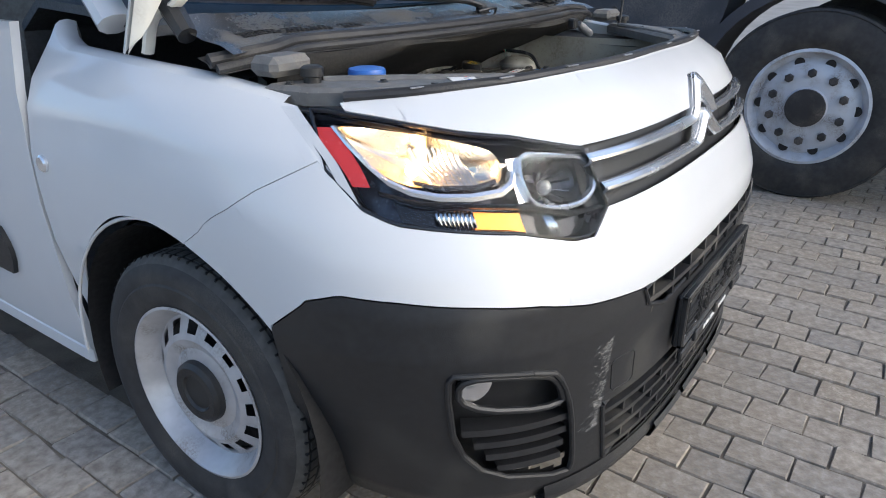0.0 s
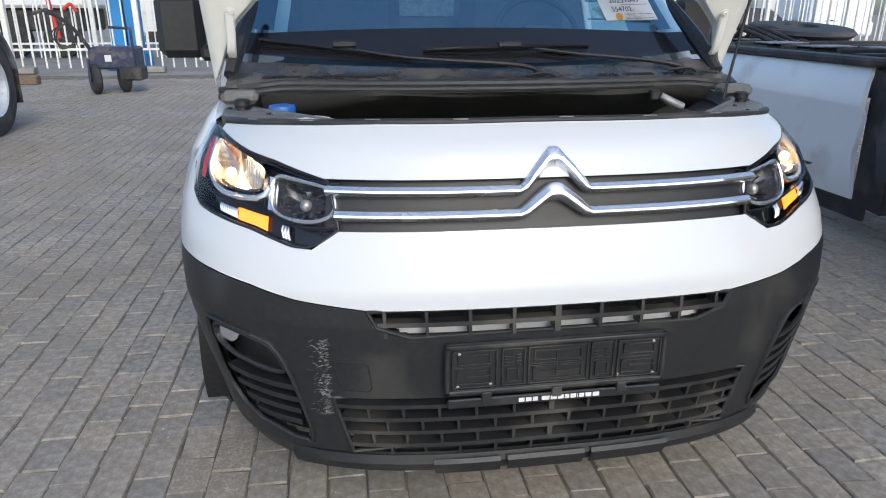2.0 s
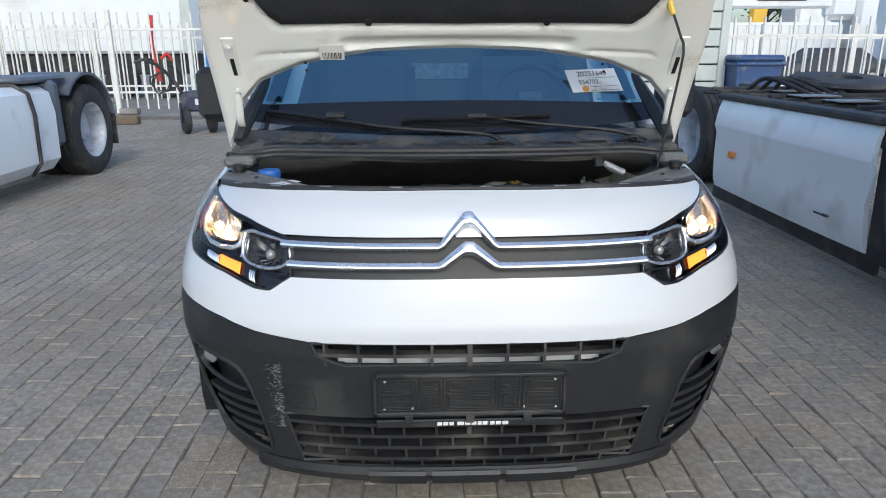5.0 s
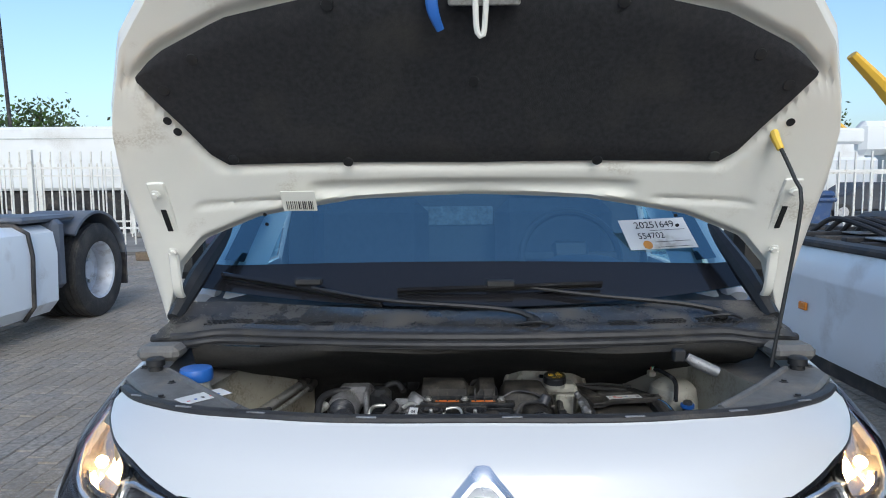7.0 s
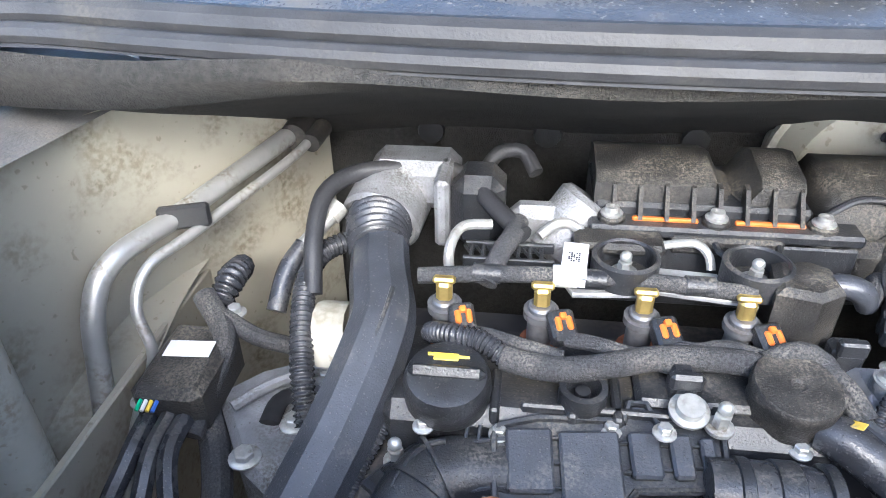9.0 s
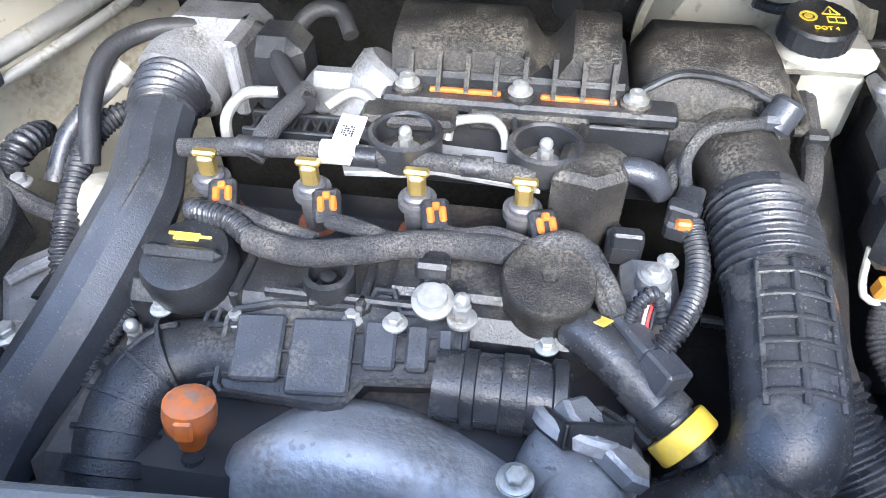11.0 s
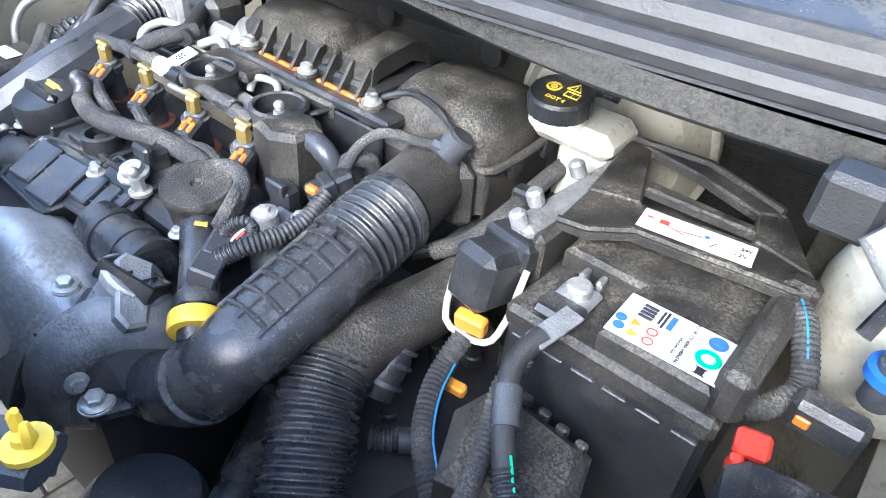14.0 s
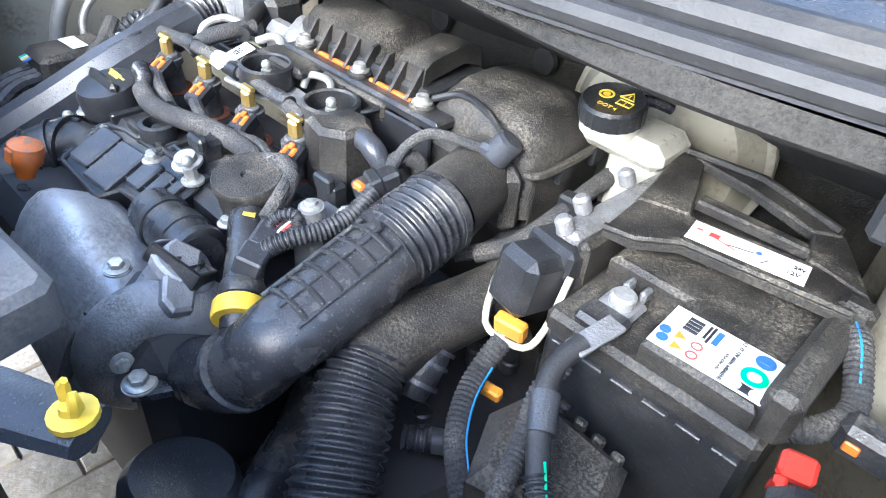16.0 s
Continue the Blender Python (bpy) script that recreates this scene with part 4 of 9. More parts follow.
for side in (-1, 1):
    rows = [[(side * side_x(z), y, z) for y in np.linspace(1.352, 2.30, 12)] for z in (0.27, 0.36, 0.45, 0.6, 0.7, 0.8, 0.95, 1.04, 1.10)]
    door = part("front_door", Shape().grid(rows, (-side * 0.02, 0, 0)), M_WHITE, van)
    rows = [[(side * (side_x(z) + 0.012), y, z) for y in np.linspace(1.60 + 6 * (z - 0.5) ** 2, 2.30, 8)] for z in (0.43, 0.44, 0.47, 0.50, 0.53, 0.56, 0.57)]
    part("rubbing_strip", Shape().grid(rows, (-side * 0.015, 0, 0)), M_PLASTIC, door, "black plastic side strip")
    s = Shape().lathe([(0.020, 0), (0.020, 0.006), (0.016, 0.010), (0.0, 0.010)], 20, pose(side * 0.921, 1.285, 0.80, 0, 90 * side, 0))
    part("side_repeater", s, M_CHROME, van, "small bright round side repeater")
    rows = [[(side * side_x(z), y, z) for y in np.linspace(2.31, 4.35, 12)] for z in (0.27, 0.45, 0.7, 0.95, 1.1, 1.4, 1.75)]
    part("cargo_side", Shape().grid(rows, (-side * 0.02, 0, 0)), M_WHITE, van)
    part("sill", Shape().box(side * 0.80, 1.36, 0.22, side * 0.885, 3.3, 0.275, 0.01), M_WHITE, van)
    rows = [[(side * side_x(z), y, z) for y in np.linspace(1.55 + (z - 1.1) * 0.95, 2.28, 6)] for z in (1.11, 1.3, 1.5, 1.68)]
    part("side_window", Shape().grid(rows), M_SCREEN, door).visible_shadow = False
    pillar = [(side * 0.80, 1.10, 1.10), (side * 0.785, 1.25, 1.25), (side * 0.755, 1.50, 1.46), (side * 0.70, 1.80, 1.66), (side * 0.64, 2.02, 1.765)]
    part("windscreen_pillar", Shape().tube(pillar, 0.038, 10, 0.05, flat=0.8), M_WHITE, van)
    part("scuttle_corner", Shape().tube([(side * 0.80, 0.86, 1.09), (side * 0.775, 0.98, 1.19), (side * 0.745, 1.09, 1.28), (side * 0.735, 1.14, 1.32)], [0.02, 0.028, 0.02, 0.012], 8, 0.03), M_PLASTIC, van, "black plastic windscreen corner trim")
    mirror = part("door_mirror", Shape().box(side * 0.98, 1.54, 1.10, side * 1.16, 1.63, 1.34, 0.03), M_PLASTIC, van, "black door mirror")
    part("mirror_arm", Shape().box(side * 0.885, 1.52, 1.09, side * 1.0, 1.60, 1.15, 0.015), M_PLASTIC, mirror)
    part("mirror_glass", Shape().box(side * 0.995, 1.631, 1.125, side * 1.145, 1.635, 1.32, 0.001), M_REFL, mirror)
rows = [[(x, y + 0.05 * (x / 0.7) ** 2, z - 0.05 * (x / 0.7) ** 2) for x in np.linspace(-0.72, 0.72, 9)] for y, z in ((1.98, 1.765), (2.2, 1.80), (3.0, 1.82), (4.0, 1.80), (4.36, 1.74))]
part("roof", Shape().grid(rows, (0, 0, -0.02)), M_WHITE, van)
part("rear_wall", Shape().box(-0.86, 4.33, 0.3, 0.86, 4.36, 1.75, 0.01), M_WHITE, van)
part("floor_pan", Shape().box(-0.80, 0.6, 0.20, 0.80, 4.3, 0.24, 0.01), M_CHASSIS, van)


def screen_pt(x, k):
    """The windscreen: k from 0 at the base to 1 at the roof."""
    bow = (x / 0.75) ** 2
    y0, z0 = 0.865 + 0.15 * bow, 1.115 + 0.028 * bow
    y1, z1 = 1.86 + 0.16 * bow, 1.765 - 0.01 * bow
    w = 1 - 0.16 * k
    return Vector((x * w, y0 + (y1 - y0) * k, z0 + (z1 - z0) * k + 0.06 * math.sin(math.pi * k)))


xs = np.linspace(-0.80, 0.80, 21)
part("windscreen", Shape().grid([[screen_pt(x, k) for x in xs] for k in np.linspace(0, 1, 12)]), M_SCREEN, van, "tinted windscreen").visible_shadow = False
band = Shape().grid([[screen_pt(x, k * (0.075 + 0.055 * max(0.0, 1 - (x / 0.75) ** 2))) + Vector((0, -0.003, 0.003)) for x in xs] for k in np.linspace(0, 1, 4)])
part("black_glass_band", band, M_GLOSSBLK, van)
for side in (-1, 1):
    part("black_glass_band", Shape().grid([[screen_pt(side * x, k) + Vector((0, 0.004, -0.004)) for x in (0.69, 0.76)] for k in np.linspace(0.1, 1, 8)]), M_GLOSSBLK, van)

# cabin
part("dashboard", Shape().grid([[(x, y, z) for x in np.linspace(-0.78, 0.78, 9)] for y, z in ((1.0, 1.10), (1.25, 1.13), (1.45, 1.14), (1.55, 1.08), (1.58, 0.8))], (0, 0, -0.02)), M_DASH, van)
part("instrument_hood", Shape().lathe([(0.0, 0.07), (0.10, 0.06), (0.17, 0.03), (0.19, 0.0)], 24, pose(0.40, 1.42, 1.13)), M_DASH, van)
wheel_m = pose(0.40, 1.66, 1.17, 62, 0, 0)
ring = [wheel_m @ Vector((0.185 * math.cos(a), 0.185 * math.sin(a), 0)) for a in np.linspace(0, 2 * math.pi, 33)]
sw = part("steering_wheel", Shape().tube(ring, 0.015, 10, 0.03), M_PLASTIC, van)
part("steering_boss", Shape().box(-0.07, -0.06, -0.02, 0.07, 0.06, 0.02, 0.015, wheel_m).box(-0.18, -0.02, -0.01, 0.18, 0.015, 0.01, 0.005, wheel_m), M_PLASTIC, sw)
for x in (-0.42, 0.40):
    seat = part("seat", Shape().box(x - 0.26, 2.06, 0.75, x + 0.26, 2.20, 1.38, 0.06), M_TAUPE, van)
    part("headrest", Shape().box(x - 0.13, 2.08, 1.40, x + 0.13, 2.17, 1.60, 0.04), M_TAUPE, seat)
part("bulkhead", Shape().box(-0.85, 2.32, 0.3, 0.85, 2.36, 1.78, 0.01), M_DASH, van)
part("bulkhead_window", Shape().box(-0.20, 2.31, 1.25, 0.14, 2.318, 1.34, 0.01), mat("pale_window", (0.16, 0.18, 0.20), 0.3), van)
part("pillar_trim", Shape().grid([[screen_pt(-0.735, k) + Vector((0.0, 0.05, -0.03)), screen_pt(-0.66, k) + Vector((0, 0.12, -0.05))] for k in np.linspace(0, 1, 8)]), M_PAPER, van)
part("pillar_trim", Shape().grid([[screen_pt(0.735, k) + Vector((0.0, 0.05, -0.03)), screen_pt(0.66, k) + Vector((0, 0.12, -0.05))] for k in np.linspace(0, 1, 8)]), M_PAPER, van)


# scuttle, seal, wipers
M_SCUTTLE = mat("dirty_scuttle_plastic", (0.040, 0.039, 0.038), 0.22, var=0.2, scale=30, bump=0.12, bscale=300, dirt=(0.17, 0.152, 0.125), damount=0.3, dscale=9, speckle=0.5)
def scuttle_y(x):
    return 0.775 + 0.09 * (x / 0.75) ** 2 - 0.10 * max(0, abs(x) - 0.62) / 0.2


scuttle = part("scuttle", Shape().grid([[(x, scuttle_y(x) + dy, 1.075 + dz - 0.02 * (x / 0.75) ** 2 * k) for x in np.linspace(-0.80, 0.80, 25)] for dy, dz, k in ((-0.055, -0.01, 0), (-0.02, 0.004, 0), (0.03, 0.010, 0), (0.09, 0.028, 0), (0.12, 0.03, -1))]), M_SCUTTLE, van, "dirty gloss black scuttle panel with air slots")
# Air holes drawn as near-black dots that stand for their shaded depth.
for x0, x1 in ((-0.70, -0.58), (-0.57, -0.44), (-0.42, -0.36), (0.36, 0.44), (0.46, 0.58), (0.60, 0.70), (0.12, 0.18)):
    s = Shape()
    for i in range(int((x1 - x0) / 0.012)):
        for j in range(3):
            x = x0 + 0.012 * i + 0.006 * (j % 2)
            s.lathe([(0.0052, 0), (0.0052, 0.0015)], 6, Matrix.Translation((x, scuttle_y(x) + 0.005 + 0.011 * j, 1.0825 + 0.002 * j)))
    tagged(part("perforation", s, M_DARK, scuttle), kind="stuff")
seal_pts = [(x, scuttle_y(x) - 0.075 + (0.06 * max(0, abs(x) - 0.70) / 0.1), 1.072 - 0.018 * max(0, abs(x) - 0.66) / 0.14) for x in np.linspace(-0.82, 0.82, 29)]
part("bonnet_seal", Shape().tube(seal_pts, 0.014, 10, 0.03), M_SEAL, van, "dusty grey rubber bonnet seal")
part("bonnet_seal", Shape().tube([(x, y - 0.022, z - 0.013) for x, y, z in seal_pts], 0.010, 10, 0.03), M_SEAL, van)
part("seal_carrier", Shape().grid([[(x, y + dy, z + dz) for x, y, z in seal_pts] for dy, dz in ((0.03, 0.004), (-0.02, -0.012), (-0.03, -0.022))], (0, 0.004, 0)), M_SEAL, van)
for side in (-1, 1):
    part("seal_end", Shape().box(side * 0.70, 0.63, 1.03, side * 0.80, 0.70, 1.066, 0.012), M_GREYPL, van)


def wiper(blade_pts, arm_pts, clip_at):
    """A blade and its arm; both follow the foot of the glass."""
    w = part("wiper", Shape().tube(arm_pts, [0.006, 0.008, 0.011, 0.013][:len(arm_pts)], 8, 0.02, flat=0.7), M_PLASTIC, van, "black wiper arm and blade")
    part("blade", Shape().tube(blade_pts, 0.0095, 6, 0.04, flat=0.8), M_GLOSSBLK, w)
    part("rubber", Shape().tube([(x, y + 0.006, z - 0.010) for x, y, z in blade_pts], 0.004, 6, 0.04), M_DARK, w)
    k = Vector(clip_at)
    part("clip", Shape().box(k.x - 0.038, k.y - 0.015, k.z - 0.004, k.x + 0.038, k.y + 0.013, k.z + 0.015, 0.004), M_PLASTIC, w)
    p = arm_pts[-1]
    part("pivot_cap", Shape().lathe([(0.019, 0), (0.019, 0.014), (0.010, 0.022), (0, 0.022)], 16, Matrix.Translation((p[0], p[1], p[2] - 0.018))), M_PLASTIC, w)
    part("washer_hose", Shape().tube([(p[0] - 0.05, p[1] - 0.02, p[2] - 0.012), (p[0] + 0.01, p[1] - 0.035, p[2] - 0.004), (p[0] + 0.05, p[1] - 0.015, p[2] - 0.018)], 0.004, 6, 0.01), M_PLASTIC, w)


glass_foot = lambda x, up=0.0: (x, 0.868 + 0.15 * (x / 0.75) ** 2 + 0.55 * up, 1.132 + 0.028 * (x / 0.75) ** 2 + up)
wiper([glass_foot(-0.72, 0.030), glass_foot(-0.50, 0.022), (-0.24, 0.872, 1.128)], [(-0.44, 0.925, 1.163), (-0.24, 0.868, 1.138), (0.08, 0.835, 1.118), (0.16, 0.805, 1.100)], glass_foot(-0.45, 0.030))
wiper([glass_foot(-0.20, 0.026), glass_foot(0.08, 0.036), glass_foot(0.36, 0.034)], [(0.09, 0.90, 1.174), (0.30, 0.89, 1.148), (0.56, 0.87, 1.125), (0.66, 0.855, 1.108)], glass_foot(0.08, 0.040))

# stock sheet behind the glass
sheet = thing("paper_sheet", "white paper sheet with handwritten numbers behind the windscreen", "paper")
pc = [Vector((0.452, 1.125, 1.352)), Vector((0.667, 1.185, 1.358)), Vector((0.693, 1.110, 1.272)), Vector((0.478, 1.062, 1.268))]
pc = [p + Vector((0, 0.012, -0.02)) for p in pc]
part("sheet", Shape().grid([[pc[0].lerp(pc[1], u), pc[3].lerp(pc[2], u)] for u in (0, 0.33, 0.66, 1)], (0, 0.001, -0.001)), M_PAPER, sheet)
ex, ey = (pc[1] - pc[0]).normalized(), (pc[0] - pc[3]).normalized()
ez = ex.cross(ey).normalized()
pm = Matrix((((*ex, 0)), (*ez.cross(ex), 0), (*ez, 0), (0, 0, 0, 1))).transposed()
pt = lambda u, v: pc[3].lerp(pc[2], u).lerp(pc[0].lerp(pc[1], u), v) + ez * 0.002
lettering("writing", "20251649", 0.034, Matrix.Translation(pt(0.5, 0.78)) @ pm, M_INK, sheet)
lettering("writing", "554702", 0.030, Matrix.Translation(pt(0.38, 0.42)) @ pm, M_INK, sheet)
part("orange_dot", Shape().lathe([(0.015, 0), (0.015, 0.001)], 20, Matrix.Translation(pt(0.27, 0.13)) @ pm), M_AMBERP, sheet, "orange round sticker")
for v in (0.05, 0.22, 0.6):
    part("ruled_line", Shape().box(-0.06, -0.0007, 0, 0.06, 0.0007, 0.0006, 0.0001, Matrix.Translation(pt(0.66, v)) @ pm), M_INK, sheet)

# raised bonnet
H0, HU, HN = Vector((0, 0.955, 1.165)), Vector((0, -0.578, 0.816)), Vector((0, -0.816, -0.578))


def hood_pt(x, u, d=0.0):
    """A place on the raised bonnet: u metres up from its hinges, d below its inner face."""
    sag = 0.05 * (x / 0.85) ** 2 + 0.03 * ((u - 0.45) / 0.45) ** 2
    return Vector((x, 0, 0)) + H0 + HU * u + HN * (d + sag - 0.02)


def hood_half(u):
    return float(np.interp(u, (-0.12, 0.0, 0.2, 0.5, 0.75, 0.9, 0.97), (0.86, 0.875, 0.87, 0.855, 0.80, 0.70, 0.60)))


def hood_low(x):
    """The rear edge: an arch over the windscreen that comes down to the hinges."""
    return float(np.interp(abs(x), (0, 0.3, 0.55, 0.70, 0.78, 0.83, 0.86, 0.90), (0.285, 0.275, 0.235, 0.175, 0.09, -0.04, -0.10, -0.12)))


def hood_high(x):
    return float(np.interp(abs(x), (0, 0.3, 0.5, 0.65, 0.75, 0.83, 0.86), (1.0, 0.98, 0.94, 0.86, 0.74, 0.55, 0.36)))


bonnet = part("bonnet", Shape().grid([[hood_pt(x, hood_low(x) + (hood_high(x) - hood_low(x)) * k, -0.03) for x in np.linspace(-0.865, 0.865, 41)] for k in np.linspace(0, 1, 14)], HN * -0.006), M_WHITE, van, "raised white bonnet with black felt pad")


def pad_low(x):
    return float(np.interp(abs(x), (0.0, 0.60, 0.625, 0.74), (0.395, 0.408, 0.44, 0.645)))


def pad_high(x):
    return float(np.interp(abs(x), (0.0, 0.3, 0.52, 0.68, 0.74), (0.835, 0.82, 0.775, 0.70, 0.645)))


def step(a, b, v):
    t = min(1.0, max(0.0, (v - a) / (b - a)))
    return t * t * (3 - 2 * t)


def deep_in(x, u):
    """The relief of the inner panel: rims stand proud, the pad's field and the beads lie deeper."""
    e = min(u - hood_low(x), hood_high(x) - u, (0.865 - abs(x)) * 1.2)
    d = 0.022 * step(0.0, 0.03, e)
    d -= 0.014 * step(-0.03, 0.0, u - pad_low(x)) * step(-0.03, 0.0, pad_high(x) - u) * step(0.0, 0.04, 0.79 - abs(x))
    d -= 0.012 * step(0.0, 0.05, 0.42 - abs(x)) * step(0.295, 0.315, u) * (1 - step(0.33, 0.35, u))
    d -= 0.006 * step(0.0, 0.02, abs(x) - 0.45) * step(0.0, 0.02, 0.70 - abs(x)) * step(0.28, 0.29, u) * (1 - step(0.295, 0.305, u))
    return d


us = np.linspace(0, 1, 90)
inner = Shape().grid([[hood_pt(x, hood_low(x) + (hood_high(x) - hood_low(x)) * k, -0.024 + deep_in(x, hood_low(x) + (hood_high(x) - hood_low(x)) * k)) for x in np.linspace(-0.862, 0.862, 121)] for k in us])
part("inner_panel", inner, M_HOODIN, bonnet, "cream-white pressed inner panel")
padx = np.linspace(-0.735, 0.735, 41)
pad = Shape().grid([[hood_pt(x, pad_low(x) + (pad_high(x) - pad_low(x)) * k, 0.0 + 0.012 * min(1, 12 * k * (1 - k)) * min(1, (0.745 - abs(x)) * 30)) for x in padx] for k in np.linspace(0, 1, 16)])
part("felt_pad", pad, M_PAD, bonnet, "black felt pad")
for x, u in [(0.30, 0.80), (-0.30, 0.80), (0.6, 0.69), (-0.6, 0.69), (0.3, 0.41), (-0.3, 0.41), (0.0, 0.62), (-0.57, 0.43), (0.57, 0.43), (-0.68, 0.62), (0.68, 0.62)]:
    part("pad_clip", Shape().lathe([(0.013, 0), (0.012, 0.004), (0, 0.006)], 12, Matrix.Translation(hood_pt(x, u, 0.010)) @ HN.to_track_quat("Z", "Y").to_matrix().to_4x4()), M_PLASTIC, bonnet)
hm = lambda x, u, d: Matrix.Translation(hood_pt(x, u, d)) @ Matrix((((1, 0, 0, 0)), (*HU, 0), (*-HN, 0), (0, 0, 0, 1))).transposed()
# Holes are near-black discs on the panel, their dark depth painted in.
for x, u in ((-0.70, 0.535), (-0.685, 0.505), (-0.66, 0.69), (0.66, 0.69), (0.72, 0.52), (0.52, 0.245), (-0.53, 0.255), (-0.53, 0.225), (0.53, 0.215)):
    part("panel_hole", Shape().lathe([(0.010 if u > 0.4 else 0.005, 0), (0.010 if u > 0.4 else 0.005, 0.002)], 14, hm(x, u, 0.0)), M_DARK, bonnet)
for x in (-0.44, 0.44):
    part("rubber_stop", Shape().lathe([(0.018, 0), (0.024, 0.01), (0.020, 0.03), (0.010, 0.036), (0, 0.036)], 16, hm(x, 0.875, -0.005) @ pose(0, 0, 0, 180, 0, 0)), M_PLASTIC, bonnet)
latch = part("latch_plate", Shape().box(-0.055, 0.80, -0.012, 0.09, 0.86, 0.004, 0.004, hm(0.0, 0.0, 0.012)), M_ZINC, bonnet)
part("latch_loop", Shape().tube([hood_pt(0.0, 0.86, 0.02), hood_pt(0.0, 0.80, 0.05), hood_pt(0.004, 0.76, 0.07), hood_pt(0.016, 0.755, 0.07), hood_pt(0.02, 0.80, 0.05), hood_pt(0.02, 0.86, 0.02)], 0.006, 8, 0.01), M_HOODIN, bonnet)
part("safety_hook", Shape().tube([hood_pt(-0.09, 0.85, 0.02), hood_pt(-0.085, 0.80, 0.05), hood_pt(-0.07, 0.76, 0.06)], [0.013, 0.012, 0.008], 8, 0.01, flat=0.5), M_BLUE, bonnet)
bc = part("barcode_label", Shape().box(-0.475, 0.275, -0.001, -0.39, 0.335, 0.001, 0.0003, hm(0, 0, 0.004)), M_HOODIN, bonnet)
for k in range(14):
    part("printed_bar", Shape().box(-0.465 + 0.005 * k, 0.280, -0.0022, -0.465 + 0.005 * k + rng.choice((0.0012, 0.002, 0.003)), 0.305, 0, 0.0002, hm(0, 0, 0.004)), M_INK, bc)
for side in (-1, 1):
    arm = Shape()
    arm.box(side * 0.775 - 0.022, 0.14, -0.004, side * 0.775 + 0.022, 0.37, 0.004, 0.003, hm(0, 0, 0.012))
    hinge = part("hinge", arm, M_HOODIN, bonnet)
    # Slot is a near-black plate on the hinge, its shade put into colour.
    part("hinge_slot", Shape().box(side * 0.775 - 0.007, 0.22, 0.003, side * 0.775 + 0.007, 0.29, 0.0055, 0.001, hm(0, 0, 0.012) @ pose(0, 0, -0.0095)), M_DARK, hinge)
    for u in (0.17, 0.345):
        part("hinge_bolt", Shape().bolt((0, 0, 0), 0.008, 0.008, hm(side * 0.775, u, 0.016) @ pose(0, 0, 0, 180, 0, 0)), M_HOODIN, hinge)
    part("hinge_arm", Shape().tube([hood_pt(side * 0.78, 0.16, 0.01), hood_pt(side * 0.79, 0.04, 0.02), (side * 0.80, 0.96, 1.12), (side * 0.80, 1.0, 1.05)], 0.014, 8, 0.02, flat=0.6), M_HOODIN, hinge)
stay = thing("bonnet_stay", "black prop rod with yellow clip holding the raised bonnet", "prop rod")
rod = part("rod", Shape().tube([(0.669, 0.582, 1.03), (0.70, 0.585, 1.22), (0.725, 0.588, 1.40), (0.720, 0.61, 1.45), (0.70, 0.655, 1.535)], 0.0045, 8, 0.02), M_PLASTIC, stay)
part("clip", Shape().tube([(0.703, 0.648, 1.52), (0.695, 0.665, 1.555), (0.692, 0.668, 1.59), (0.70, 0.66, 1.60)], [0.008, 0.011, 0.012, 0.008], 8, 0.01), M_YELLOW, stay, "yellow plastic clip")


# ---- engine bay walls ----
def wall_strip(name, plan, z0, z1, material, label="", parent=None, up=6):
    rows = [[(x, y, z0 + (z1 - z0) * k / up) for x, y in plan] for k in range(up + 1)]
    return part(name, Shape().grid(rows), material, parent or van, label)


wall_strip("inner_wing", [(-0.72, 0.36), (-0.715, 0.50), (-0.68, 0.66), (-0.645, 0.78), (-0.585, 0.90), (-0.53, 0.965), (-0.47, 1.07)], 0.35, 0.96, M_CREAM, "cream painted inner wing")
wall_strip("inner_wing", [(0.70, 0.36), (0.68, 0.50), (0.64, 0.66), (0.62, 0.80), (0.60, 0.92), (0.52, 1.0), (0.46, 1.08)], 0.35, 0.98, M_CREAM, "cream painted inner wing")
for side in (-1, 1):
    part("wing_shelf", Shape().grid([[(side * 0.60, 0.95, 0.955), (side * 0.64, 0.66, 0.96), (side * 0.70, 0.36, 0.95)], [(side * 0.84, 1.0, 1.0), (side * 0.82, 0.66, 0.99), (side * 0.76, 0.40, 0.97)]]), M_GREYPL, van)
part("firewall", Shape().grid([[(x, 1.075 + dy, z) for x in np.linspace(-0.50, 0.50, 13)] for z, dy in ((0.35, 0.03), (0.6, 0.02), (0.75, 0.01), (0.88, 0.0), (0.955, -0.01))]), M_FELT, van, "brown-grey felt on the firewall")
for x in (-0.326, -0.17, 0.02):
    part("felt_plug", Shape().lathe([(0.019, 0), (0.017, 0.006), (0.0, 0.008)], 16, pose(x, 1.068, 0.845, 90, 0, 0)), M_PLASTIC, van)


def roll(x, k):
    """The padded felt roll under the bonnet seal."""
    low = float(np.interp(x, (-0.70, -0.58, -0.45, -0.25, 0.0, 0.5, 0.7), (0.96, 0.972, 0.985, 1.0, 1.0, 0.995, 0.98)))
    prof = ((0.69, 1.054), (0.685, 1.040), (0.71, low + 0.030), (0.77, low + 0.010), (0.84, low - 0.022), (0.92, low - 0.058), (1.0, low - 0.098), (1.075, low - 0.15))
    y, z = prof[k]
    return (x, y + 0.03 * max(0, abs(x) - 0.5) / 0.2 + 0.004 * math.sin(9 * x + k), z + 0.004 * math.sin(14 * x))


